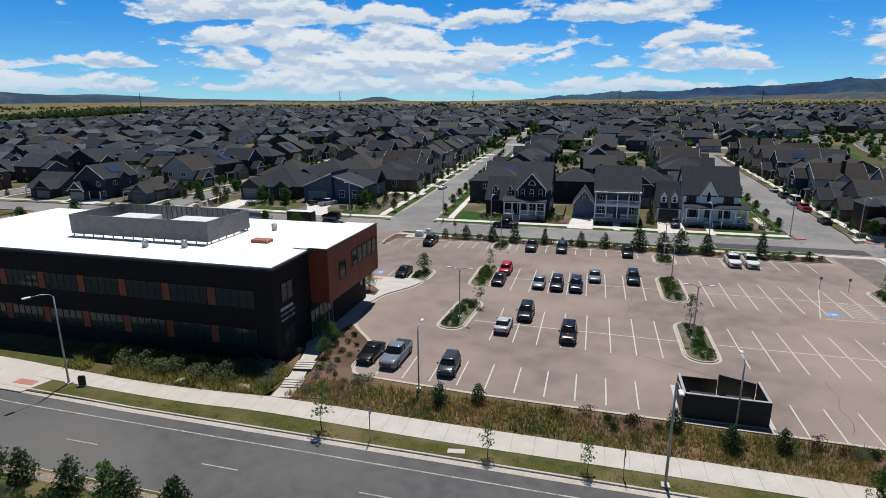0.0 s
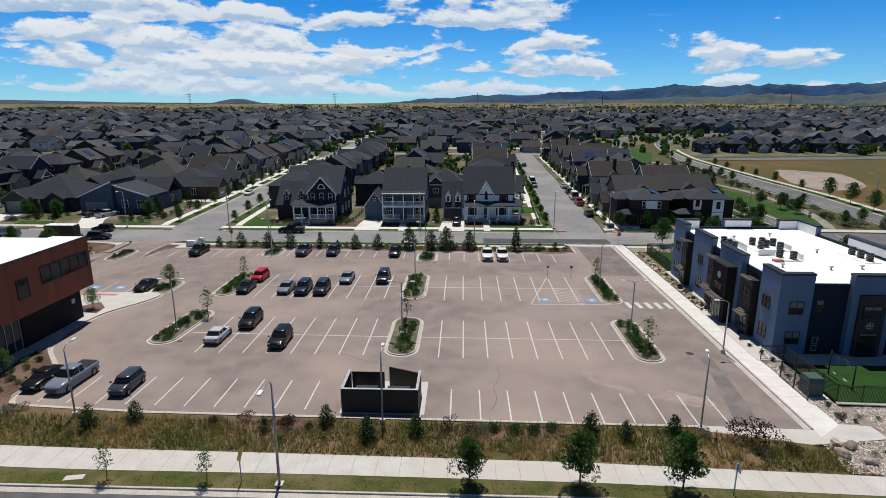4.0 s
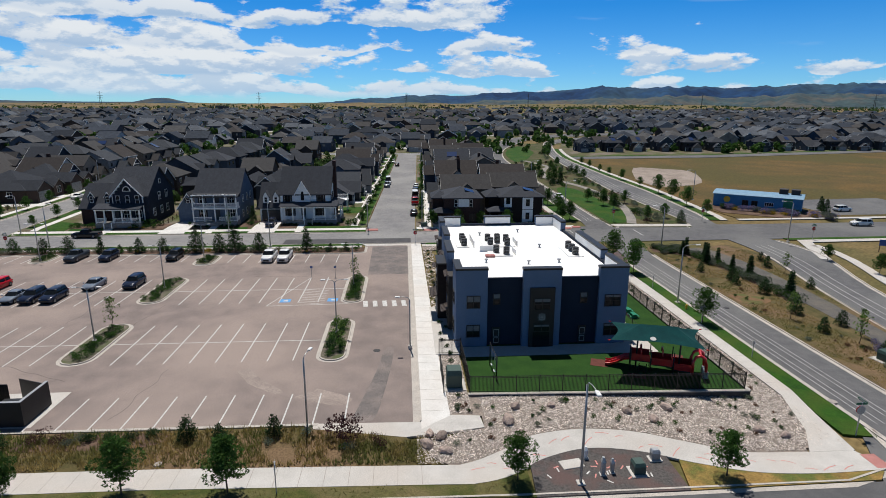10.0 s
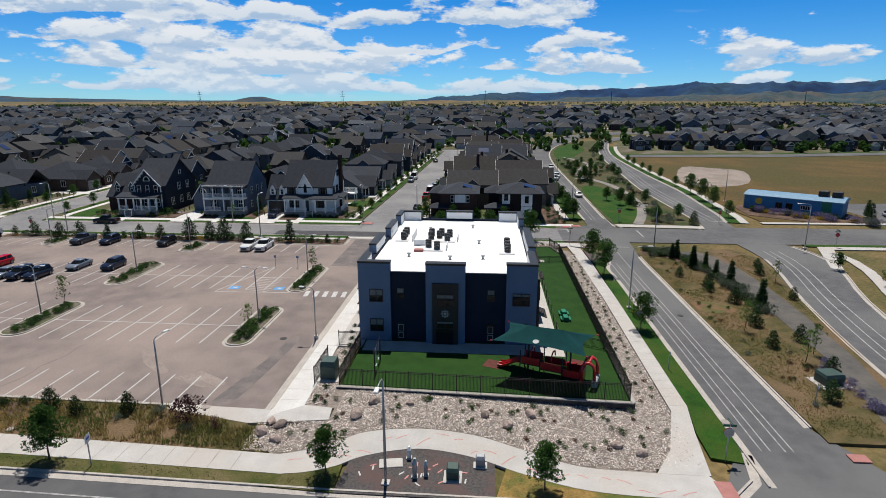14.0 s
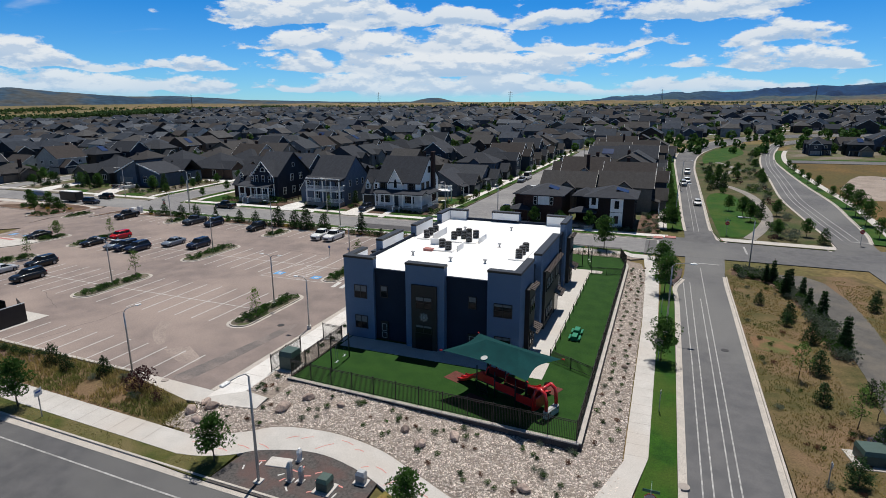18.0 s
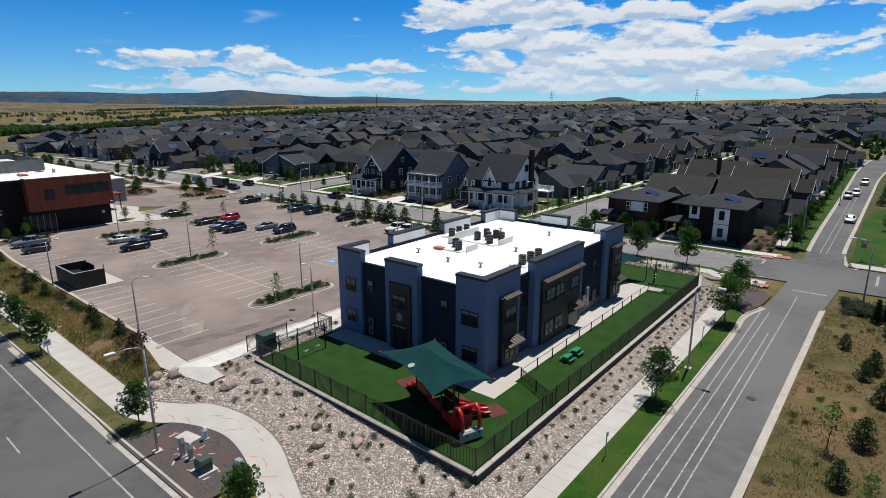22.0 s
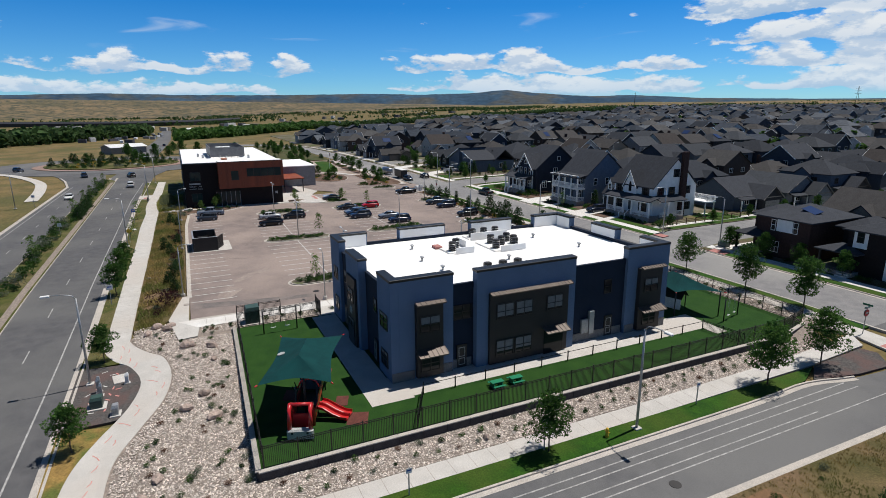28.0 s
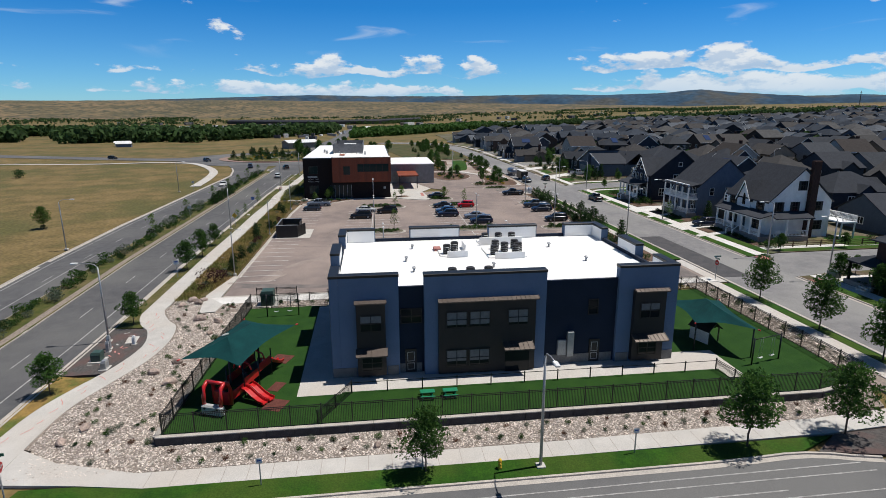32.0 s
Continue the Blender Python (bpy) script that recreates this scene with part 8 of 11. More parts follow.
ELM = [tree_proto(s, 4.9, 3.6, "young leafy elm in the street's grass strip", n=3300, size=0.25, clear=0.24) for s in (1, 2, 3)]
ASH = [tree_proto(s, 4.3, 3.0, "young bright green street tree", n=3000, size=0.24, clear=0.24) for s in (5, 6)]
SAPLING = [tree_proto(s, 3.0, 1.3, "thin staked sapling with sparse leaves", LEAF_LIGHT, n=240, size=0.2, thick=0.035, name="sapling") for s in (8, 9)]
PINE = [conifer_proto(s, 2.6, 2.0, "young dark green pine tree", open_=0.12) for s in (11, 12)]
LIGHT_TREE = [tree_proto(s, 4.0, 2.8, "young light green tree in the planting", LEAF_LIGHT, n=1500, size=0.24, clear=0.24) for s in (16, 17)]
SPRUCE = [conifer_proto(s, 3.6, 1.5, "narrow dark green juniper tree", n=1500, name="juniper") for s in (13, 14)]
COLUMN = [conifer_proto(15, 4.0, 1.15, "slim columnar dark juniper", n=3000, name="juniper")]
GREEN_SHRUB = [shrub_proto(s, 0.6, 0.7, LEAF, "low green garden shrub") for s in (21, 22)]
BUSH = [shrub_proto(s, 0.62, 0.85, LEAF_OLIVE, "tall grey-green bush before the office", n=420, size=0.12) for s in (41, 42)]
DARK_SHRUB = [shrub_proto(s, 0.6, 0.75, LEAF_DARK, "rounded dark evergreen shrub", n=420) for s in (23, 24)]
SAGE_SHRUB = [shrub_proto(s, 0.75, 0.8, LEAF_SAGE, "silvery sage shrub in the planting", n=420) for s in (25, 26)]
PURPLE_SHRUB = [shrub_proto(27, 0.95, 1.3, LEAF_PURPLE, "dark purple-leaved garden shrub", n=520)]
GOLD_SHRUB = [shrub_proto(28, 0.55, 0.5, LEAF_YELLOW, "low shrub with yellow flowers")]
LAV_SHRUB = [shrub_proto(29, 0.9, 0.8, LEAF_LAV, "mound of lavender-coloured flowers", n=420)]
RUST_SHRUB = [shrub_proto(30, 0.6, 0.6, mat("rust_leaf", (0.16, 0.075, 0.045), (0.10, 0.05, 0.03), 0.85, 1.5, 8, vary=0.2, thin=0.4), "low rust-coloured shrub in the rocks")]
PROTOS = RUST_SHRUB + ELM + ASH + SAPLING + PINE + SPRUCE + COLUMN + GREEN_SHRUB + DARK_SHRUB + SAGE_SHRUB + PURPLE_SHRUB + GOLD_SHRUB + LAV_SHRUB
prnd = random.Random(77)


FAR_PLANTS = {}


def plant(protos, x, y, size=1.0, z=None):
    """Sets a plant; the many small shrubs far from the camera's side go into joined meshes."""
    far = y > 92 or x < -32 or x > 99 or y < 30 or (x > 82 and y > 72)
    if far and protos[0].name.startswith("shrub") and size < 3:
        src = next(c for c in protos[prnd.randrange(len(protos))].children if c.name.startswith("foliage"))
        m = pose(x, y, (high(x, y) + 0.12) if z is None else z, 0, 0, prnd.uniform(0, 360)) @ Matrix.Scale(size * prnd.uniform(0.9, 1.1), 4)
        key = src.data.materials[0]
        co = np.empty(len(src.data.vertices) * 3)
        src.data.vertices.foreach_get("co", co)
        FAR_PLANTS.setdefault(key, Geo()).add([m @ Vector(q) for q in co.reshape(-1, 3)], [tuple(f.vertices) for f in src.data.polygons])
        return None
    return place(protos[prnd.randrange(len(protos))], x, y, prnd.uniform(0, 360), (high(x, y) + 0.12) if z is None else z, size * prnd.uniform(0.9, 1.1))


for x, y, s in ((87.6, 69.2, 0.92), (87.7, 92.4, 0.98), (87.2, 100.6, 1.02)):
    plant(ELM, x, y, s)
for x, y, s in ((59.6, 113.6, 0.95), (69.4, 113.4, 1.1), (77.2, 113.4, 1.05), (57.0, 39.0, 0.88), (73.0, 38.4, 0.86), (28.4, 38.6, 0.88), (35.8, 38.5, 0.95), (20.3, 38.5, 0.72)):
    plant(ELM if y > 50 else ASH, x, y, s)
for x in (-6.7, 0.9, -20.9):
    plant(SAPLING, x, 38.2, 0.9 if x > -10 else 1.3)
for x, y in ((-13.9, 71.5), (12.6, 70.2), (-15.6, 88.6), (41, 63.2), (40.8, 88.5)):
    plant(SAPLING, x, y, 1.25)
# conifers and shrubs in the strip between car park and pavement
sheet("mulch_patch", curve([(-0.6, 44.2), (3, 43.7), (7.4, 44.4), (7.2, 46.6), (2, 46.9), (-0.8, 46.4)], 3), 0.125, MULCH, "brown mulch patch in the planting strip", 0.05, "planting bed")
sheet("mulch_patch", curve([(17, 44.4), (26, 44.2), (29, 45.2), (28, 46.4), (20, 46.5), (16.6, 45.8)], 3), 0.125, MULCH, "brown mulch patch in the planting strip", 0.05, "planting bed")
for x, y, q in ((-12.4, 44.8, 0.95), (-9, 46.0, 0.75), (8, 46, 0.8), (11.9, 43.9, 0.9), (15.9, 44.8, 0.75), (30.6, 45.2, 1.0), (33.4, 44.6, 0.7), (37.6, 45.4, 0.85)):
    plant(PINE, x, y, q)
for x, y, q in ((0.7, 46.4, 0.8), (4.7, 45.3, 0.85), (18.6, 45.6, 0.85), (20.4, 45.2, 0.8), (-1.9, 45.8, 0.7), (43.4, 44.3, 1.9), (46.4, 43.6, 0.8)):
    plant(PURPLE_SHRUB, x, y, q)
for x, y in ((2.6, 45.9), (4.6, 46.3), (3.0, 44.6), (6.6, 45.4), (22.6, 45.6), (24.4, 45.4), (26.0, 45.5), (27.6, 45.9)):
    plant(DARK_SHRUB, x, y, 0.95)
for i in range(12):
    plant(SAGE_SHRUB if i % 2 else GREEN_SHRUB, prnd.uniform(-20, 46), prnd.uniform(43, 46.3), 0.7)
for i in range(22):
    plant((GREEN_SHRUB, SAGE_SHRUB, DARK_SHRUB)[i % 3], prnd.uniform(82.4, 86), 129.6 + i * 0.86, prnd.uniform(0.6, 1.2))
# office beds
for x, y, p, q in ((-25.4, 44.0, 0, 0.9), (-24.6, 45.4, 1, 0.7), (-25.8, 46.8, 0, 0.8), (-26.4, 48.6, 1, 1.0), (-25.2, 48.6, 0, 1.2), (-26.8, 50.6, 1, 0.9), (-25.4, 50.8, 2, 0.8), (-27.2, 52.4, 1, 1.0), (-26.0, 53.0, 2, 0.8), (-24.6, 52.4, 1, 0.7),
                   (-27.4, 54.8, 2, 0.9), (-26.2, 55.6, 1, 0.8), (-25.0, 55.0, 2, 0.7), (-27.8, 57.2, 1, 0.9), (-26.4, 57.6, 2, 0.9), (-27.9, 59.4, 2, 0.7), (-22.8, 46.6, 0, 0.6), (-21.4, 47.0, 0, 1.1), (-20.6, 47.6, 0, 0.9), (-23.6, 44.4, 1, 0.6), (-22.4, 45.2, 2, 0.6), (-24.2, 47.6, 2, 0.6)):
    plant((SAGE_SHRUB, GREEN_SHRUB, DARK_SHRUB)[p], x, y, q * 0.95)
for x, y, q in ((-30.2, 44.2, 1.0), (-30.6, 45.6, 1.3), (-31.8, 46.8, 1.5), (-30.4, 47.4, 1.2), (-32.6, 45.4, 1.2), (-33.6, 47.2, 1.4), (-31.2, 50.2, 1.0), (-30.8, 51.6, 0.9)):
    plant(SAGE_SHRUB, x, y, q)
for x, y, q in ((-46.6, 43.9, 2.5), (-44.2, 44.3, 2.7), (-42.0, 43.7, 2.3), (-40.4, 44.2, 2.8), (-36.9, 43.6, 2.5), (-34.6, 44.1, 2.2), (-29.6, 43.8, 1.4)):
    plant(BUSH, x, y, q)
for x, y, q in ((-29.6, 55.2, 0.75), (-28.0, 54.6, 0.62), (-27.2, 51.4, 0.5), (-31.2, 74.0, 0.75), (-26.0, 85.0, 0.75)):
    plant(LIGHT_TREE, x, y, q)
for i in range(120):
    k, a, r = i % 5, prnd.uniform(0, 6.283), math.sqrt(prnd.random())
    x, y, u, v = ((-77, 93.6, 9.4, 5.2), (-63, 107.6, 9.6, 3.6), (-104, 91, 8, 3.6), (-126, 93.6, 9, 4.5), (-110, 108.4, 24, 1.3))[k]
    plant((GREEN_SHRUB, GOLD_SHRUB, SAGE_SHRUB, GREEN_SHRUB, DARK_SHRUB, GREEN_SHRUB)[i % 6], x + u * r * math.cos(a), y + v * r * math.sin(a), prnd.uniform(0.8, 1.4))
for x, y, q in ((-76, 96, 0.9), (-71, 93, 0.8), (-83, 92, 0.85), (-58, 101.6, 0.9), (-62, 108, 0.9), (-70, 108.4, 0.85), (-53, 104, 0.8), (-98, 92, 1.0), (-108, 90, 0.9), (-122, 94, 1.0), (-130, 92, 1.0), (-96, 108.6, 1.1), (-104, 109, 1.1), (-124, 109.4, 1.0), (-88, 108.8, 0.9), (-112, 109, 0.9)):
    plant(ASH, x, y, q)
# bed along the north edge of the car park
for i in range(52):
    x = -28.5 + i * 1.33
    plant((GREEN_SHRUB, DARK_SHRUB, GOLD_SHRUB, SAGE_SHRUB, GREEN_SHRUB)[prnd.randrange(5)], x, 110.2 - (x + 20) * 0.03 + prnd.uniform(-0.9, 0.6), prnd.uniform(0.9, 1.5))
for x in (-29, -24.5, -19, -14.5, -8.5, -1.5, 3, 9.2, 13.5, 16.5, 21, 30, 34.5, 37.5, -5):
    plant(PINE if x not in (-8.5, 30) else SPRUCE, x, 110.0 - (x + 20) * 0.025, prnd.choice((0.7, 0.9, 1.3, 1.7)))
for i in range(12):
    plant(DARK_SHRUB, 53.3 + prnd.uniform(-0.5, 0.5), 49 + i * 1.9, 0.6)
    plant(DARK_SHRUB, 53.1, 75 + i * 2.9, 0.6)
for i in range(10):
    plant(GREEN_SHRUB, 56 + i * 2.6, 109.6, 0.7)
# low dry tufts in the rock bed
for i in range(150):
    if i < 84:
        x, y = prnd.uniform(52.8, 84), prnd.uniform(43.2, 49.8)
        if y < walk_n(x) + 0.9:
            continue
    else:
        k = i - 84
        x, y = (83.0, 84.3)[k % 2] + prnd.uniform(-0.35, 0.35), 51.5 + k * 0.81
    plant((GREEN_SHRUB, SAGE_SHRUB, GREEN_SHRUB, DARK_SHRUB, RUST_SHRUB)[i % 5], x, y, prnd.uniform(0.32, 0.52))
# lot islands are planted below; the meadow median with its conifers
for x, y, q in ((102, 87, 1.0), (103, 80, 0.95), (102, 71.5, 1.0), (101, 65, 0.85), (105, 67, 0.9), (101.4, 84.8, 0.8), (99.4, 92, 0.7), (103.4, 58, 0.9), (100.6, 53, 0.85), (112.6, 94, 0.8), (114, 98, 0.8), (111.8, 82, 0.7)):
    plant(PINE, x, y, q)
for x, y in ((100, 69.7), (102.6, 61.2), (104.6, 63.4), (113.2, 90)):
    plant(SAPLING, x, y, 1.2)
for x, y in ((101.6, 103), (102.6, 103.6), (104.1, 99.5), (105.2, 97), (103.2, 97.2), (105.0, 92), (105.6, 88), (105.6, 78)):
    plant(COLUMN, x, y, prnd.uniform(0.85, 1.1))
for i in range(46):
    y = 76 + i * 0.66
    plant((SAGE_SHRUB, SAGE_SHRUB, GREEN_SHRUB)[i % 3], float(np.interp(y, [76, 84, 94, 102, 107], [105.2, 105.4, 104.8, 103.2, 101])) + prnd.uniform(-0.8, 0.6), y, prnd.uniform(1.0, 1.7))
for i in range(34):
    plant((SAGE_SHRUB, GREEN_SHRUB, SAGE_SHRUB, DARK_SHRUB)[i % 4], prnd.uniform(97.8, 103.2), prnd.uniform(104, 108.4), prnd.uniform(0.9, 1.5))
for i in range(40):
    y = prnd.uniform(50, 104)
    plant((GREEN_SHRUB, SAGE_SHRUB, RUST_SHRUB)[i % 3], prnd.uniform(97.2, 103), y, prnd.uniform(0.3, 0.6))
for i in range(14):
    plant(LAV_SHRUB, 103 + prnd.uniform(0, 1.6), prnd.uniform(50, 62), 0.8)
# park strip
for x, y, p, q in ((103.4, 152, ASH, 0.95), (104.4, 146.5, ASH, 0.9), (101.2, 158.5, ASH, 0.8), (108, 158, SPRUCE, 1.0), (107.0, 150, DARK_SHRUB, 2.2), (107.6, 141, DARK_SHRUB, 1.8), (106.8, 167, DARK_SHRUB, 2.2), (102.4, 192, SPRUCE, 1.5), (101, 195, ASH, 1.2)):
    plant(p, x, y, q)
path_x = lambda y: float(np.interp(y, [129.5, 138, 152.7, 170.5, 184.4, 196.8, 207, 222, 236, 243, 256, 268], [102.4, 105.4, 108.6, 109.2, 108.3, 105.2, 101.6, 103.5, 108, 111.2, 109, 106]))
for i in range(260):
    y = prnd.uniform(129.5, 300)
    xa = float(np.interp(y, [p[1] for p in E_RIGHT], [p[0] for p in E_RIGHT]))
    xb = float(np.interp(y, [p[1] for p in F_LEFT], [p[0] for p in F_LEFT]))
    x = xa + (xb - xa) * prnd.uniform(0.1, 0.93)
    if (y < 184 and x < 106) or (y < 250 and i % 7 == 5) or (262 < y and x < 118) or (y < 268 and abs(x - path_x(y)) < 1.9):
        continue
    p, q = ((SAGE_SHRUB, 1.5), (GREEN_SHRUB, 1.7), (DARK_SHRUB, 1.5), (GREEN_SHRUB, 1.3), (PURPLE_SHRUB, 1.0), (PINE, 1.2), (SAGE_SHRUB, 1.8), (ASH, 0.75))[i % 8]
    plant(p, x, y, q)
for i in range(16):
    y = 134 + i * 10
    plant(ASH, float(np.interp(y, [p[1] for p in E_LEFT], [p[0] for p in E_LEFT])) - 2.2, y, 0.9 if i < 4 else 0.66)
for y, q in ((138, 0.7), (150.5, 0.95), (160.5, 1.1), (171.5, 1.15), (186, 0.6), (201.5, 0.7), (215, 0.65), (226, 0.6), (240, 0.6), (252, 0.6)):
    plant(ELM, float(np.interp(y, [p[1] for p in F_RIGHT], [p[0] for p in F_RIGHT])) + 1.5, y, q)
for i in range(7):
    plant(ASH, 127 + i * 2.4, 98 - i * 9, 0.7)
# house gardens
for x in (-25.4, -24.2, -22.6, -9.0, -7.6, -20.6, -11.4):
    plant(GREEN_SHRUB, x, 131.2 if x < -20 else 130.4, 1.3)
for x, s in ((-9, 1.7), (-7.2, 1.2), (13.4, 1.0), (-0.4, 0.8), (12.6, 0.9)):
    plant(GREEN_SHRUB if x < -5 else DARK_SHRUB, x, 133.0, s * 1.2)
plant(SPRUCE, 13.3, 135.2, 1.15)
plant(SAPLING, 9.6, 128.6, 1.1)
for x, s in ((-24.5, 1.6), (-11, 2.0), (-22, 1.4), (-10, 1.5), (36.8, 1.8), (35.6, 1.3), (13.6, 1.4)):
    plant(GREEN_SHRUB, x, 132.0, s)
for x in (-18.4, -17.2, -12.6, -11.2, -9.8, 1.6, 2.8, 4.2, 7.4, 8.6, 9.8, 11.0, 21.4, 22.6, 23.8, 26.8, 28, 29.4):
    plant(DARK_SHRUB if x > 0 else GOLD_SHRUB, x, 130.4 if x < 15 else 131.3, 0.85)
for x in (22, 23.4, 27.2, 28.8, 30.4, 32.0, 33.6, 35.6, 37.4):
    plant(DARK_SHRUB, x, 131.0, 0.9)
for i in range(90):
    y = 133 + i * 1.75
    if i % 6 == 0:
        plant(ASH, RX(y) - 1.4, y + prnd.uniform(-2, 2), 0.6)
        plant(ASH, RX(y) + 12.4, y + prnd.uniform(-2, 2), 0.6)
    if i % 6 == 0:
        plant(ASH, -34.8 - 0.06 * (y - 130), y, 0.62)
        plant(ASH, -48.4 - 0.03 * (y - 130), y, 0.7)
    if i % 2:
        plant(GREEN_SHRUB, prnd.choice((RX(y) - 6, RX(y) + 16.5, -29.5, -55)), y, 1.2)
for i in range(26):
    plant((GREEN_SHRUB, DARK_SHRUB, SAGE_SHRUB)[i % 3], prnd.uniform(55, 87), prnd.uniform(128.9, 129.9), 0.9)
for x, y in ((55, 128.4), (61, 128.6), (66.4, 128.8), (72.5, 129), (87, 134), (88.4, 141)):
    plant(ASH, x, y, 0.8)
for i in range(34):
    x = -58 - i * 2.6
    if not (-79 < x < -63.5 or -99 < x < -90.5):
        plant((ASH, SPRUCE, GREEN_SHRUB)[i % 3], x, (133.5 if i % 3 else 137.0) + (max(0, -x - 100) * 0.3), 0.9 if i % 3 < 2 else 1.4)
for x, y, q in ((-101, 137.4, 1.3), (-89.4, 139, 1.5), (-86, 137, 1.2), (-82.6, 138.4, 1.3), (-80.4, 135, 0.9), (-60.6, 139.6, 1.4), (-58.4, 141.6, 1.5), (-56.2, 139, 1.2), (-55.6, 146, 1.2), (-55, 152, 1.2)):
    plant((SPRUCE, ASH)[int(x * 10) % 2], x, y, q)
for i in range(44):
    x, y = prnd.uniform(-104, -53), prnd.uniform(130.2, 139)
    if not (-79 < x < -63 or -99 < x < -90.8):
        plant((GREEN_SHRUB, DARK_SHRUB, GREEN_SHRUB, SAGE_SHRUB)[i % 4], x, y, prnd.uniform(0.9, 1.8))
# median and the south verge of the main road
for i in range(150):
    plant((GREEN_SHRUB, GREEN_SHRUB, DARK_SHRUB, GREEN_SHRUB, SAGE_SHRUB)[i % 5], -95 + i * 1.15 + prnd.uniform(-0.5, 0.5), 25.2 + prnd.uniform(-1.0, 0.9), prnd.uniform(0.7, 1.3) if i % 4 else 1.9)
for i in range(7):
    plant(PINE, -44.5 + i * 3.1 + prnd.uniform(-1, 1), 26.6, 1.1)
for x in (-90, -72, -58, -46, -30, -8, 12):
    plant(SAPLING, x, 25.4, 1.3)
for i in range(130):
    a, r = prnd.uniform(0, 6.283), 25 * math.sqrt(prnd.random())
    plant((GREEN_SHRUB, SAGE_SHRUB, GOLD_SHRUB, GREEN_SHRUB, DARK_SHRUB, GREEN_SHRUB, PINE)[i % 7], -172 + r * math.cos(a), 22 + r * math.sin(a), 1.6, 0.3)
for x, y, q in ((-196, 38, 1.5), (-190, 44, 1.3), (-200, 26, 1.4), (-186, 30, 1.2), (-170, 12, 1.1), (-166, 34, 1.0), (-226, 24, 1.5), (-232, 50, 1.6), (-222, 58, 1.5), (-240, 46, 1.5), (-212, 66, 1.3), (-206, 76, 1.4), (-198, 68, 1.2)):
    plant(ASH, x, y, q)
plant(DARK_SHRUB, -96, -58, 4.0)
for i in range(34):
    plant((ASH, PINE, ASH)[i % 3], prnd.uniform(-262, -148), prnd.uniform(88, 111), 1.0)
for i in range(60):
    plant(ASH if i % 3 else PINE, prnd.choice((-118.5, -106.5, -185, -173.5)) + prnd.uniform(-0.6, 0.6), 131 + i * 2.7, 0.8)


def grass_field(name, label, areas, per, tall, material):
    """Tufts of dry blades; too many to count."""
    rnd = random.Random(5)
    g = Geo()
    for x0, y0, x1, y1, ok in areas:
        for _ in range(int((x1 - x0) * (y1 - y0) * per)):
            x, y = rnd.uniform(x0, x1), rnd.uniform(y0, y1)
            if ok and not ok(x, y):
                continue
            if noise.noise((x * 0.35, y * 0.35, 0.4)) < -0.42:
                continue
            z = high(x, y) + 0.09
            h = tall * rnd.uniform(0.5, 1.25)
            for _ in range(3):
                a = rnd.uniform(0, 6.283)
                dx, dy = math.cos(a), math.sin(a)
                w = 0.035
                bx, by = x + rnd.uniform(-0.12, 0.12), y + rnd.uniform(-0.12, 0.12)
                g.add([(bx - dy * w, by + dx * w, z), (bx + dy * w, by - dx * w, z), (bx + dx * h * 0.45, by + dy * h * 0.45, z + h)], [(0, 1, 2)])
    tagged(new(name, g.mesh(name, material)), label, "grass", "", "stuff")


grass_field("meadow_grass", "tall half-dry meadow grass", [(-27, 41.2, 50.0, 46.6, lambda x, y: y > walk_n(x) + 0.15 and (x < 40.4 or y < 46.0 - 0.19 * (x - 40.4)) and y < 46.9 - max(0, (-9 - x)) * -0.06)], 24, 0.5, STRAW)
grass_field("office_grass", "tall green and yellow grass before the office", [(-53, 40.5, -29, 47.6, lambda x, y: y > walk_n(x) + 0.15 and y < 50 - 0.06 * (x + 53))], 26, 0.85, STRAW_GREEN)
grass_field("median_grass", "dry meadow grass of the median", [(96.6, 47, 104.4, 104, lambda x, y: x < 102 + (y - 46) * 0.06 and not (97 < x < 102 and 76 < y < 80)), (110.8, 72, 115.5, 107, lambda x, y: x < 110.4 + (y - 72) * 0.18)], 22, 0.2, STRAW)
grass_field("verge_tufts", "short dry verge grass tufts", [(-40, 37.5, 57, 38.6, None)], 10, 0.12, STRAW)


def stones(name, label, areas, per, size):
    rnd = random.Random(6)
    g = Geo()
    ico = [(0, 0, 1), (0.9, 0, 0.35), (0.28, 0.85, 0.3), (-0.72, 0.53, 0.35), (-0.72, -0.53, 0.3), (0.28, -0.85, 0.35), (0, 0, -0.5)]
    fc = [(0, 1, 2), (0, 2, 3), (0, 3, 4), (0, 4, 5), (0, 5, 1), (1, 6, 2), (2, 6, 3), (3, 6, 4), (4, 6, 5), (5, 6, 1)]
    for x0, y0, x1, y1, ok in areas:
        for _ in range(int((x1 - x0) * (y1 - y0) * per)):
            x, y = rnd.uniform(x0, x1), rnd.uniform(y0, y1)
            if ok and not ok(x, y):
                continue
            s = size * rnd.uniform(0.5, 1.5)
            m = pose(x, y, high(x, y) + 0.10, rnd.uniform(-25, 25), rnd.uniform(-25, 25), rnd.uniform(0, 360))
            k = (s * rnd.uniform(0.8, 1.4), s * rnd.uniform(0.6, 1.0), s * rnd.uniform(0.4, 0.75))
            g.add([m @ Vector((a * k[0], b * k[1], c * k[2])) for a, b, c in ico], fc)
    tagged(new(name, g.mesh(name, COBBLE)), label, "stones", "", "stuff")


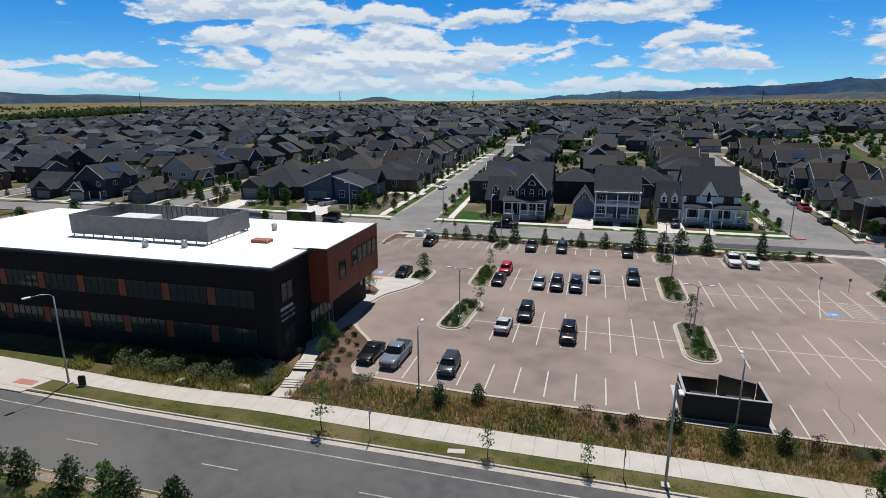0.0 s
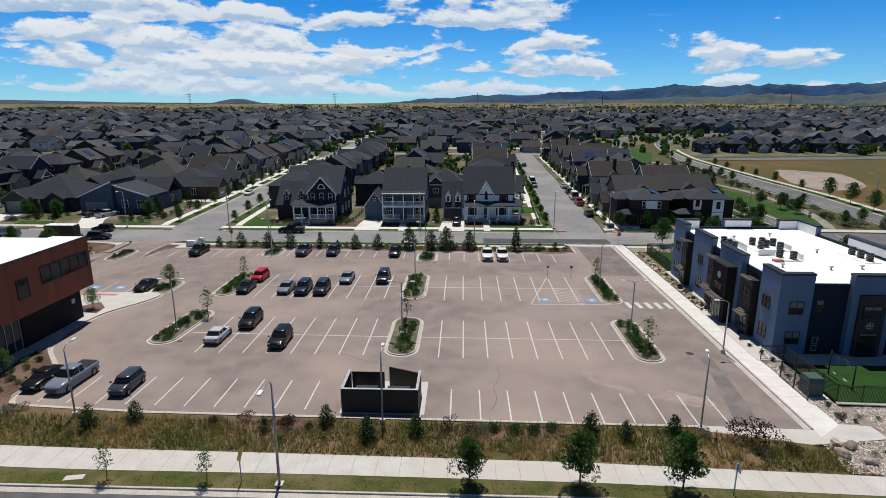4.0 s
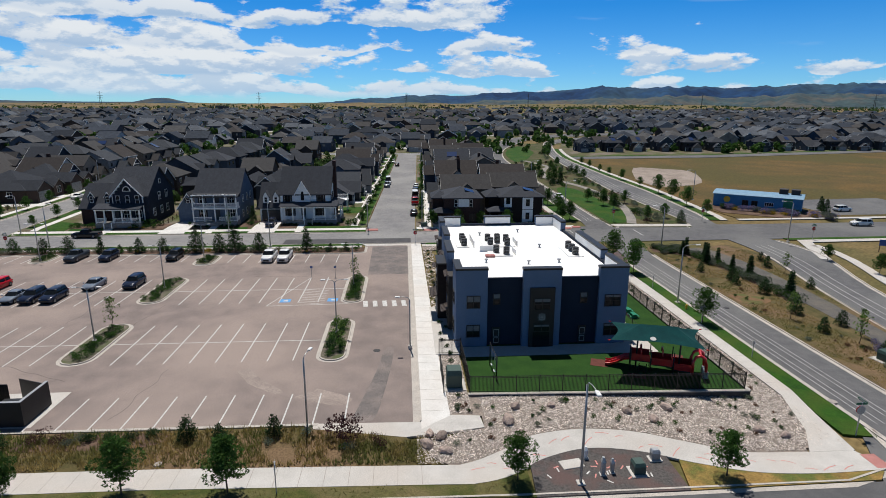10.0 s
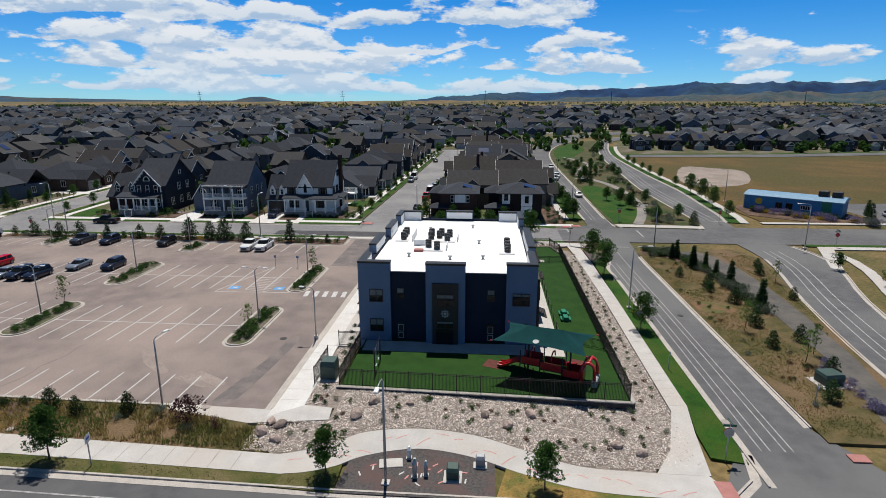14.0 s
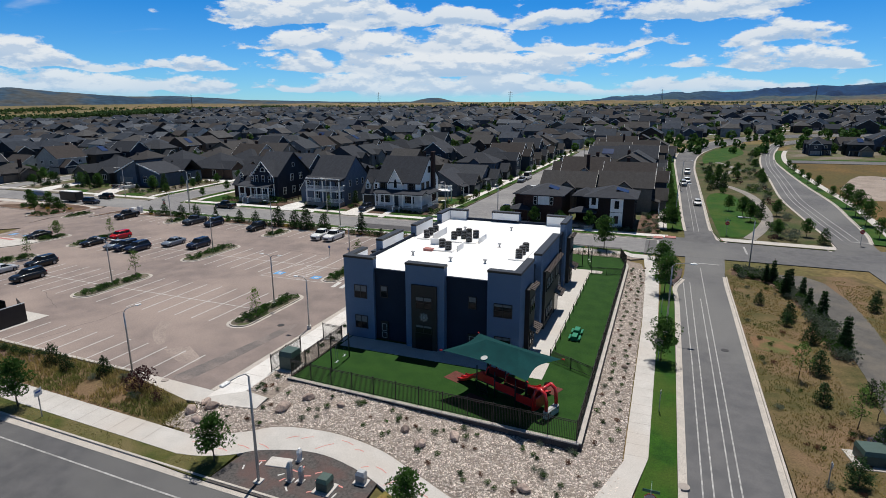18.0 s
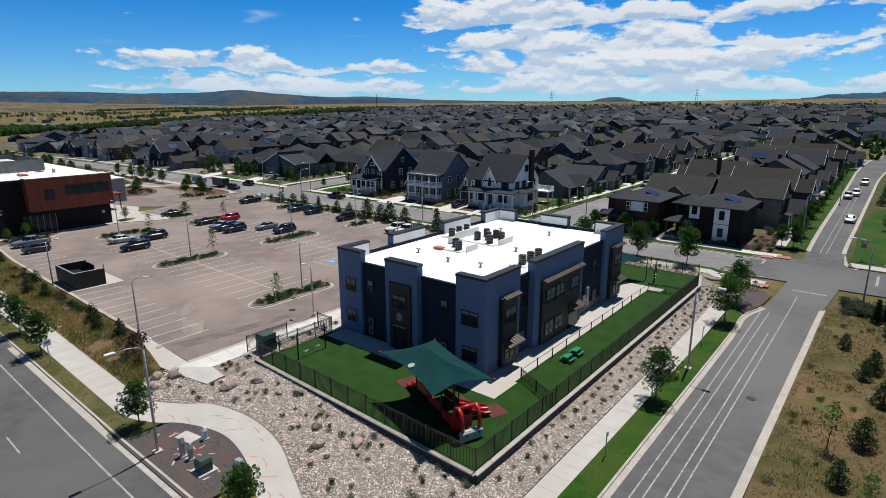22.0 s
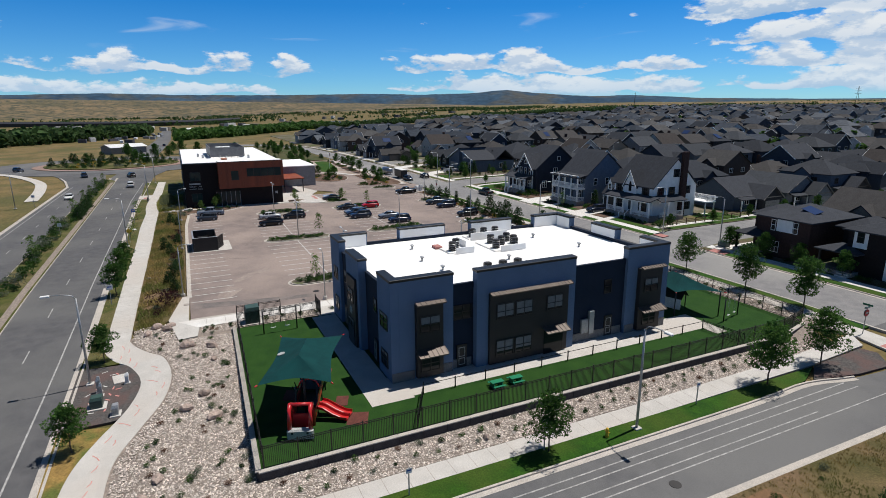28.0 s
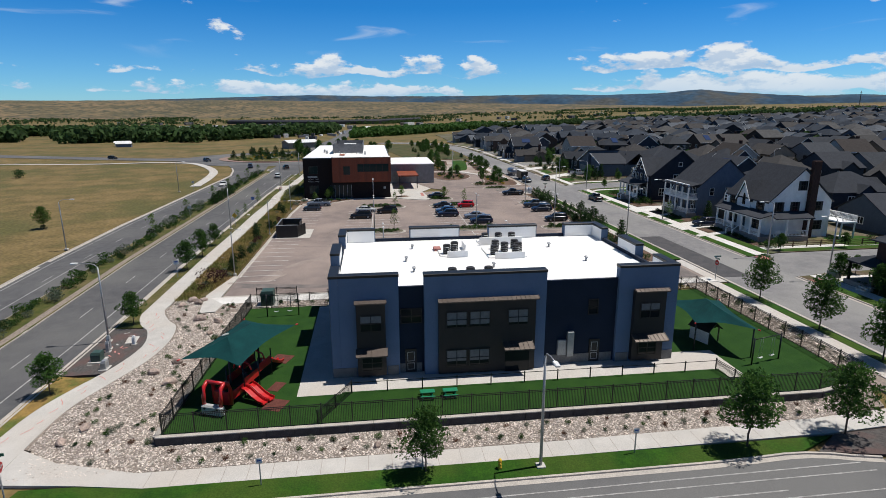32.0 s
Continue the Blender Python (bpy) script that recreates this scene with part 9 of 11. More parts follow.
stones("river_stones", "loose pale river stones covering the ground", [(49.5, 41.2, 81.6, 50.9, lambda x, y: y > walk_n(x) + 0.15 and not (x < 55.6 and y > 45.4) and y < 51 - (x - 54) * 0.03), (81.6, 41.8, 85.2, 104, lambda x, y: x > 82.25 or y < 50),
       (52.5, 47.9, 54.6, 60, None), (52.3, 62, 54.2, 70, None)], 85, 0.068)
stones("far_river_stones", "loose pale river stones in the planting bed", [(53, 108.3, 80, 111, None), (52.3, 76, 54.1, 108, None)], 8, 0.16)


def boulder(x, y, s, seed):
    rnd = random.Random(seed)
    bm = bmesh.new()
    bmesh.ops.create_icosphere(bm, subdivisions=2, radius=1)
    for v in bm.verts:
        n = noise.noise(v.co * 1.3 + Vector((seed * 3.7, 0, 0)))
        v.co *= 1 + 0.35 * n
        v.co = Vector((v.co.x * s * 1.25, v.co.y * s * 0.85, max(-0.3, v.co.z) * s * 0.75))
    me = bpy.data.meshes.new("boulder")
    bm.to_mesh(me)
    bm.free()
    me.materials.append(BOULDER)
    ob = tagged(new("boulder", me), "rough sandstone boulder lying in the rock bed", "boulder", "boulders")
    ob.matrix_basis = pose(x, y, high(x, y) + 0.2 + 0.1 * s, 0, 0, rnd.uniform(0, 360))


for k, (x, y, s) in enumerate(((50.3, 43.4, 0.65), (51.6, 44.5, 0.6), (51.8, 42.6, 0.55), (50.6, 44.9, 0.5), (57.6, 46.4, 0.75), (58.7, 48.6, 0.6), (68.7, 47.4, 0.55), (72.7, 48.0, 0.6), (70.6, 46.0, 0.6), (79.2, 44.0, 0.5), (81.0, 43.2, 0.5), (62, 48.6, 0.4),
                               (-31.4, 42.9, 0.6), (-32.2, 43.1, 0.45), (-38.5, 42.6, 0.5), (84.2, 66, 0.35))):
    boulder(x, y, s * 0.82, k)


# ---- car park furniture ----
ISLAND_BED = mat("gravel_mulch", (0.190, 0.160, 0.130), (0.120, 0.105, 0.080), 0.95, 2.5, 16, 0.5, c=(0.085, 0.100, 0.045), patch=0.6)


def island(x0, y0, x1, y1, lean, label="kerbed planting island in the car park"):
    """A round-ended island with a kerb; lean shifts its far end sideways."""
    r = (x1 - x0) / 2
    cx = (x0 + x1) / 2
    line = arc(cx, y0 + r, r, 180, 360, 8) + arc(cx + lean, y1 - r, r, 0, 180, 8)
    sheet("island_bed", line, 0.12, ISLAND_BED, "grey-brown gravel mulch in a planting island", 0.15, "planting bed")
    g = Geo()
    strip_geo(g, line + [line[0]], -0.16, 0.0, 0.16, 0.3)
    strip_geo(g, line + [line[0]], -0.5, -0.16, 0.042, 0.05)
    tagged(new("island_kerb", g.mesh("island_kerb", KERB)), label, "kerb", "", "structure")
    n = int((y1 - y0) * 2.6)
    for i in range(n):
        t = (i + 0.5) / n
        plant((GREEN_SHRUB, DARK_SHRUB, GREEN_SHRUB, GREEN_SHRUB)[i % 4], cx + lean * t + prnd.uniform(-0.62, 0.62) * r, y0 + 0.8 + (y1 - y0 - 1.6) * t, prnd.uniform(0.5, 1.05))


for q in ((10.9, 80.2, 13.9, 92.0, 0), (11.2, 60.6, 14.3, 72.0, 0), (-17.6, 62.9, -14.7, 73.8, 0.6), (39.9, 78.9, 42.3, 91.6, 0), (39.2, 59.9, 41.8, 72.0, 0), (-17.4, 80.4, -14.6, 91.8, 0), (11.6, 100.2, 14.6, 106.6, 0), (-18.0, 103.2, -15.2, 108.8, 0), (-27.3, 80.9, -24.7, 87, 0), (-57.5, 97.5, -50, 105.5, 0), (-46, 99.5, -43.4, 106.5, 0)):
    island(*q)


def lot_lamp(x, y, heads, turn=0, h=6.8):
    l = thing("lamp_post", "grey steel lamp post with " + ("two curved arms" if heads == 2 else "one curved arm"), "lamp post", "car park lamps", x, y, turn, high(x, y) + 0.1)
    part("base", Geo().tube([(0, 0, -0.1), (0, 0, 0.35)], 0.24, 14, False), CONCRETE, l, "round concrete footing")
    part("pole", Geo().tube([(0, 0, 0.35), (0, 0, h * 0.7), (0, 0, h - 0.35)], [0.085, 0.075, 0.065], 10), GALV, l)
    for s in ((1, -1) if heads == 2 else (1,)):
        part("arm", Geo().tube([(0, 0, h - 0.36), (s * 0.25, 0, h - 0.1), (s * 0.7, 0, h), (s * 1.15, 0, h)], 0.035, 7), GALV, l)
        part("lamp_head", Geo().cham(min(s * 1.1, s * 1.65), -0.14, h - 0.05, max(s * 1.1, s * 1.65), 0.14, h + 0.06, 0.03), WHITE_METAL, l, "flat pale lamp head")


for x, y, n, a in ((12.4, 66.4, 2, 0), (12.3, 86.6, 2, 0), (40.3, 67.6, 2, 0), (40.8, 86.0, 2, 0), (-15.6, 66.4, 2, 0), (12.9, 102.4, 2, 0), (-16.4, 104.4, 2, 0), (-15.0, 46.8, 1, 90), (12.8, 46.6, 1, 90), (40.2, 46.3, 1, 75), (49.2, 62.5, 1, 180)):
    lot_lamp(x, y, n, a, 6.8 if x != 49.2 else 6.2)


def street_lamp(x, y, turn, h=8.5):
    l = thing("street_lamp", "tall grey steel street lamp with curved arm", "street lamp", "street lamps", x, y, turn, high(x, y) + 0.12)
    part("base", Geo().cham(-0.3, -0.3, -0.1, 0.3, 0.3, 0.12, 0.03), CONCRETE, l)
    part("pole", Geo().tube([(0, 0, 0.12), (0, 0, h * 0.6), (0, 0, h - 0.4)], [0.11, 0.09, 0.07], 10), GALV, l)
    part("arm", Geo().tube([(0, 0, h - 0.42), (0.3, 0, h - 0.1), (1.0, 0, h + 0.05), (1.9, 0, h + 0.08)], 0.04, 7), GALV, l)
    part("lamp_head", Geo().cham(1.8, -0.16, h + 0.0, 2.5, 0.16, h + 0.13, 0.04), WHITE_METAL, l, "flat pale lamp head")


for x, y, a in ((61.6, 38.3, -90), (6.4, 38.0, -90), (-49.2, 39.5, -110), (88.0, 77.0, 0), (100.0, 108.5, 180), (89.2, 140, 0), (129, 112, 180), (-88, 40.2, -90), (20, 14, 90), (-50, 10.5, 90), (-20, 113.4, 90), (22, 113.6, 90), (40.4, 128.8, -90), (-34, 127.2, -90), (-58, 127.2, -90), (52.8, 128.8, -90), (10, 127.1, -90), (91.0, 187, 0), (56, 190, 180), (56, 240, 180), (-54, 200, 0), (133, 160, 180)):
    street_lamp(x, y, a, 8.5 if x != -49.2 else 9.5)


def enclosure():
    e = thing("bin_enclosure", "black walled bin enclosure at the edge of the car park", "bin enclosure", "", 8.8, 48.3)
    W, D, h = 7.0, 3.9, 2.35
    part("wall", Geo().box(0, 0, 0, W, 0.22, h), CLAD_BROWN, e)
    part("wall", Geo().box(0, 0.224, 0, 0.22, D, h), CLAD_BROWN, e)
    part("wall", Geo().box(W - 0.22, 0.224, 0, W, D, h), CLAD_BROWN, e)
    for a, b, c, d in ((-0.02, -0.02, W + 0.02, 0.24), (-0.02, 0.24, 0.24, D + 0.02), (W - 0.24, 0.24, W + 0.02, D + 0.02)):
        part("cap", Geo().cham(a, b, h + 0.004, c, d, h + 0.05, 0.01), GALV, e, "pale metal wall cap")
    part("floor_slab", Geo().box(-0.2, -0.2, 0.02, W + 0.55, D + 2.2, 0.05), CONCRETE, e)
    slat = Geo().box(0, -0.03, 0.02, 0.12, -0.004, 2.08).mesh("slat", BLACK_METAL)
    for k, (gx, turn) in enumerate(((0.3, 0), (6.7, 158))):
        gate = part("gate", Geo().box(0, 0, 0, 3.15, 0.05, 2.1), BLACK_METAL, e, "slatted black gate leaf, " + ("closed" if not k else "standing ajar"))
        gate.matrix_basis = pose(gx, D - 0.1, 0.1, 0, 0, turn)
        for i in range(16):
            part("slat", slat, None, gate).location.x = i * 0.197
    for a in (1.0, 4.0):
        b = thing("skip_bin", "dark steel rubbish skip inside the enclosure", "rubbish bin", "", 8.8 + a, 49.3, 0, 0.06)
        part("bin_body", Geo().rings([[(0.1, 0.1, 0), (1.9, 0.1, 0), (1.9, 1.3, 0), (0.1, 1.3, 0)], [(0, 0, 1.3), (2, 0, 1.3), (2, 1.5, 1.3), (0, 1.5, 1.3)]]), CLAD_BROWN, b)
        part("bin_lid", Geo().cham(-0.05, -0.05, 1.304, 2.05, 1.55, 1.38, 0.02), BLACK_METAL, b)


enclosure()

# ---- cars ----
PAINTS = {"black": (0.010, 0.010, 0.012), "navy": (0.012, 0.018, 0.040), "silver": (0.46, 0.47, 0.48), "white": (0.72, 0.72, 0.71), "red": (0.48, 0.006, 0.012), "grey": (0.040, 0.048, 0.062), "steel": (0.17, 0.20, 0.25)}
PAINT_MAT = {k: mat("car_paint_" + k, v, tuple(c * 0.92 for c in v), 0.22, 1.0, 0, coat=0.0) for k, v in PAINTS.items()}
CAR_GLASS = glass("car_glass", (0.010, 0.012, 0.014), 0.06)
WHEEL = {}


def wheel(parent, x, y, r):
    if r not in WHEEL:
        WHEEL[r] = (Geo().rings([[(q * math.cos(a), w, q * math.sin(a)) for a in [i * math.pi / 8 for i in range(16)]] for q, w in ((r * 0.62, -0.11), (r * 0.94, -0.11), (r, -0.08), (r, 0.08), (r * 0.94, 0.11), (r * 0.62, 0.11))], smooth=True).mesh("tyre", TYRE),
                    Geo().rings([[(q * math.cos(a), w, q * math.sin(a)) for a in [i * math.pi / 8 for i in range(16)]] for q, w in ((r * 0.62, -0.114), (r * 0.5, -0.13), (r * 0.5, 0.13), (r * 0.62, 0.114))]).mesh("rim", RIM))
    t = part("wheel", WHEEL[r][0], None, parent)
    t.location = (x, y, r)
    part("rim", WHEEL[r][1], None, t)


def car(kind, paint, x, y, turn, z=None):
    """A parked vehicle; its nose points along +x before the turn."""
    L, W, hood, roof, r = {"sedan": (4.7, 1.82, 0.92, 1.45, 0.33), "suv": (4.75, 1.9, 1.08, 1.72, 0.37), "pickup": (5.8, 2.0, 1.18, 1.9, 0.41), "box": (4.1, 1.8, 1.05, 1.62, 0.34), "van": (5.8, 2.05, 1.2, 2.5, 0.36)}[kind]
    names = {"sedan": "saloon car", "suv": "sport utility car", "pickup": "pickup truck", "box": "boxy hatchback", "van": "van"}
    c = thing("car" if kind not in ("pickup", "van") else kind, paint + " " + names[kind] + " parked on the asphalt", "car" if kind not in ("pickup", "van") else kind, "parked vehicles", x, y, turn, (high(x, y) + 0.035) if z is None else z)
    m = PAINT_MAT[paint]
    a, b = -L / 2, L / 2

    def ring(px, w, z0, z1, tuck=0.06):
        w /= 2
        return [(px, -w + tuck, z0), (px, -w, z0 + 0.12), (px, -w, z1 - 0.16), (px, -w + 0.07, z1 - 0.03), (px, -w + 0.25, z1), (px, w - 0.25, z1), (px, w - 0.07, z1 - 0.03), (px, w, z1 - 0.16), (px, w, z0 + 0.12), (px, w - tuck, z0)]

    tail = {"sedan": 1.0, "suv": 1.1, "pickup": 1.2, "box": 1.05, "van": 1.2}[kind]
    prof = [(a, W * 0.70, 0.44, tail - 0.22), (a + 0.06, W * 0.84, 0.34, tail - 0.08), (a + 0.25, W * 0.95, 0.26, tail - 0.01), (a + 0.7, W, 0.2, tail), (a + L * 0.35, W, 0.2, tail), (a + L * 0.62, W, 0.2, hood + 0.05), (a + L * 0.74, W, 0.2, hood),
            (b - 0.7, W * 0.98, 0.2, hood - 0.06), (b - 0.3, W * 0.92, 0.24, hood - 0.15), (b - 0.08, W * 0.8, 0.32, hood - 0.27), (b, W * 0.64, 0.42, hood - 0.4)]
    part("body", Geo().rings([ring(*q) for q in prof], smooth=True), m, c)

    def plan(xr, xf, w, z, k=0.22):
        """A rounded outline between rear and front at one height."""
        return [(xr + k, -w, z), (xf - k * 1.3, -w, z), (xf - k * 0.4, -w * 0.86, z), (xf, -w * 0.5, z), (xf, w * 0.5, z), (xf - k * 0.4, w * 0.86, z), (xf - k * 1.3, w, z), (xr + k, w, z), (xr + k * 0.25, w * 0.86, z), (xr, w * 0.5, z), (xr, -w * 0.5, z), (xr + k * 0.25, -w * 0.86, z)]

    # cabin: tinted glass under a crowned roof
    f0, f1, r0, r1 = {"sedan": (0.25, 0.08, -0.40, -0.22), "suv": (0.24, 0.10, -0.475, -0.42), "pickup": (0.23, 0.12, -0.16, -0.13), "box": (0.28, 0.17, -0.47, -0.43), "van": (0.38, 0.24, -0.485, -0.48)}[kind]
    w0, w1 = W / 2 - 0.07, W / 2 - 0.25
    zb, zr = min(hood, tail) - 0.06, roof - 0.11
    h = zr - zb
    cab = part("window_glass", Geo().rings([plan(r0 * L, f0 * L, w0, zb), plan((r0 + (r1 - r0) * 0.55) * L, (f0 + (f1 - f0) * 0.5) * L, (w0 + w1) / 2 + 0.02, zb + h * 0.52), plan(r1 * L, f1 * L, w1, zr)]), CAR_GLASS, c, "dark tinted glass")
    part("roof", Geo().rings([plan(r1 * L - 0.05, f1 * L + 0.06, w1 + 0.03, zr - 0.01), plan(r1 * L - 0.02, f1 * L + 0.02, w1, zr + 0.05), plan(r1 * L + 0.14, f1 * L - 0.16, w1 - 0.14, zr + 0.09), plan(r1 * L + 0.4, f1 * L - 0.42, w1 - 0.36, zr + 0.11)], smooth=True), m, c)
    for s in (-1, 1):
        for t in (0.5, 1.0) if kind != "van" else (0.9,):
            q0, q1 = r0 + (f0 - r0) * t * 0.93, r1 + (f1 - r1) * t * 0.93
            if t == 1.0:
                q0, q1 = r0 + (f0 - r0) * 0.13, r1 + (f1 - r1) * 0.1
            part("pillar", Geo().rings([[(q0 * L - 0.06, s * w0, zb), (q0 * L + 0.06, s * w0, zb), (q0 * L + 0.06, s * (w0 + 0.015), zb), (q0 * L - 0.06, s * (w0 + 0.015), zb)], [(q1 * L - 0.05, s * w1, roof - 0.07), (q1 * L + 0.05, s * w1, roof - 0.07), (q1 * L + 0.05, s * (w1 + 0.02), roof - 0.07), (q1 * L - 0.05, s * (w1 + 0.02), roof - 0.07)]]), m, c)
        part("mirror", Geo().cham(f0 * L - 0.28, s * W / 2 - 0.02 + (0 if s > 0 else -0.16), zb + 0.1, f0 * L - 0.1, s * W / 2 - 0.02 + (0.18 if s > 0 else 0.02), zb + 0.24, 0.02), m, c)
        part("headlight", Geo().cham(b - 0.24, s * W * 0.33 - 0.17, hood - 0.36, b - 0.06, s * W * 0.33 + 0.17, hood - 0.23, 0.02), LAMP_CLEAR, c)
        part("tail_light", Geo().cham(a - 0.01, s * W * 0.37 - 0.14, tail - 0.32, a + 0.12, s * W * 0.37 + 0.14, tail - 0.15, 0.02), LAMP_RED, c)
        for px in (a + L * 0.19, b - L * 0.185):
            wheel(c, px, s * (W / 2 - 0.08), r)
    part("grille", Geo().cham(b - 0.12, -W * 0.26, 0.42, b + 0.02, W * 0.26, hood - 0.42, 0.02), BLACK_METAL, c)
    part("bumper", Geo().cham(a - 0.04, -W * 0.42, 0.34, a + 0.1, W * 0.42, 0.5, 0.03), BLACK_METAL if kind != "pickup" else GALV, c)
    if kind == "pickup":
        part("bed_cover", Geo().box(a + 0.12, -W / 2 + 0.14, tail + 0.004, r0 * L - 0.1, W / 2 - 0.14, tail + 0.03), BLACK_METAL, c, "dark cargo bed")
    return c


for kind, paint, x, y, a in (("box", "red", -13.0, 88.6, -92), ("sedan", "black", -13.2, 83.0, -90), ("sedan", "steel", -7.0, 82.9, -90), ("suv", "navy", -4.3, 82.6, -90), ("suv", "navy", -1.5, 82.7, -90), ("sedan", "steel", 1.2, 88.3, -90), ("suv", "navy", 7.0, 88.6, -90),
                             ("suv", "black", -7.4, 69.4, -90), ("suv", "black", -1.7, 63.6, -90), ("sedan", "silver", -9.6, 64.6, 90), ("box", "grey", -13.3, 52.0, -90), ("pickup", "steel", -19.5, 53.0, -92), ("sedan", "black", -22.4, 52.9, -92),
                             ("pickup", "black", -30.6, 104.8, -90), ("pickup", "grey", -10.6, 105.4, -90), ("suv", "navy", -4.9, 105.2, -90), ("suv", "black", 6.9, 104.8, -90), ("pickup", "white", 24.2, 103.2, -90), ("pickup", "white", 26.95, 103.2, -90), ("sedan", "black", -28.9, 83.2, -90),
                             ("pickup", "black", -18.5, 123.8, 180), ("suv", "navy", 18.2, 131.6, -90), ("suv", "navy", -57.5, 116.2, 4), ("suv", "black", -61.5, 123.8, 180), ("pickup", "black", -72.8, 138.4, 68), ("pickup", "silver", -69.4, 138.0, 68),
                             ("sedan", "black", 51.2, 142.5, 90), ("pickup", "red", 51.8, 158, 90), ("van", "white", 52.0, 167, 90), ("suv", "grey", 52.4, 177, 90), ("sedan", "silver", 52.8, 188, 90), ("suv", "steel", 43.2, 190, -90), ("van", "white", 43.4, 197, -90), ("sedan", "white", -46.2, 172, -92), ("sedan", "black", 46, 250, 90), ("suv", "white", 44, 262, -90),
                             ("suv", "white", 164, 141, 10), ("suv", "white", 157, 126.2, 176), ("sedan", "white", 94.6, 165, -90), ("suv", "silver", 91.8, 198, -88), ("suv", "white", 93.0, 204, -88), ("pickup", "white", 93.6, 228, -90), ("suv", "white", -82, 33.5, 184), ("suv", "black", -112, 32, 200), ("suv", "navy", -118, 17, 10), ("suv", "black", -176, -60, 66), ("suv", "navy", -152, -9, 40), ("sedan", "white", -62, 20, 2), ("suv", "navy", -330, 40, 180)):
    car(kind, paint, x, y, a)

# a silver travel trailer and a box trailer stand along the north street
tr = thing("travel_trailer", "silver riveted travel trailer parked at the kerb", "trailer", "", -78.5, 116.4)
part("trailer_body", Geo().rings([[(px, y * k, 1.3 + z * k) for y, z in ((-1.1, -0.7), (-1.2, 0), (-1.0, 0.85), (-0.5, 1.15), (0.5, 1.15), (1.0, 0.85), (1.2, 0), (1.1, -0.7))] for px, k in ((-3.4, 0.5), (-3.1, 0.85), (-2.4, 1), (2.4, 1), (3.1, 0.85), (3.4, 0.5))], smooth=True), RIM, tr)
for s in (-1, 1):
    wheel(tr, 0, s * 1.1, 0.36)
bx = thing("box_trailer", "dark box trailer parked at the kerb", "trailer", "", -65.8, 116.8)
part("trailer_body", Geo().cham(-3.2, -1.15, 0.5, 3.2, 1.15, 2.9, 0.12), BLACK_METAL, bx)
part("trailer_roof", Geo().cham(-3.15, -1.1, 2.904, 3.15, 1.1, 3.0, 0.04), WHITE_METAL, bx)
for s in (-1, 1):
    wheel(bx, 0, s * 1.05, 0.36)

# ---- playground ----
wl = thing("retaining_wall", "low charcoal block retaining wall round the turf", "retaining wall")
for (a, b), (c, d) in (((54.6, 51.15), (82.0, 50.1)), ((82.0, 50.1), (82.0, 103.0)), ((82.0, 103.0), (80.7, 108.1))):
    n = max(1, int(math.dist((a, b), (c, d)) / 1.9))
    ang = math.degrees(math.atan2(d - b, c - a))
    seg = math.dist((a, b), (c, d)) / n
    me = Geo().cham(0, -0.16, -0.9, seg - 0.012, 0.16, 0.2, 0.02).mesh("wall_block", WALL_BLOCK)
    cap = Geo().cham(0, -0.2, 0.204, seg - 0.012, 0.2, 0.29, 0.015).mesh("cap_stone", KERB)
    for i in range(n):
        t = i / n
        for nm, q in (("wall_block", me), ("cap_stone", cap)):
            part(nm, q, None, wl).matrix_basis = pose(a + (c - a) * t, b + (d - b) * t, 0, 0, 0, ang)


PANEL, POST = {}, {}


def fence(pts, h=1.25, z=0.17, label="black metal picket fence round the playground", step=2.3, pickets=True):
    f = thing("picket_fence", label, "fence", "fences", 0, 0, 0, 0)
    for (a, b), (c, d) in zip(pts, pts[1:]):
        n = max(1, round(math.dist((a, b), (c, d)) / step))
        seg = math.dist((a, b), (c, d)) / n
        ang = math.degrees(math.atan2(d - b, c - a))
        key = (round(seg, 2), h, pickets)
        if key not in PANEL:
            k = int(seg / 0.125) if pickets else 1
            xs = []
            for i in range(k + 1):
                xs += [0.02 + (seg - 0.04) * i / k - 0.014, 0.02 + (seg - 0.04) * i / k + 0.014]
            PANEL[key] = Geo().lattice(xs, [0.06, 0.11, h - 0.19, h - 0.14, h - 0.05, h], lambda i, j: i % 2 == 0 or j in ((0, 2, 4) if pickets else (4,)), -0.01, 0.012).mesh("panel", BLACK_METAL)
            POST[h] = Geo().cham(-0.045, -0.045, -0.1, 0.045, 0.045, h + 0.1, 0.01).mesh("post", BLACK_METAL)
        for i in range(n + 1):
            m = pose(a + (c - a) * i / n, b + (d - b) * i / n, z, 0, 0, ang)
            part("post", POST[h], None, f).matrix_basis = m
            if i < n:
                part("panel", PANEL[key], None, f).matrix_basis = m
    return f


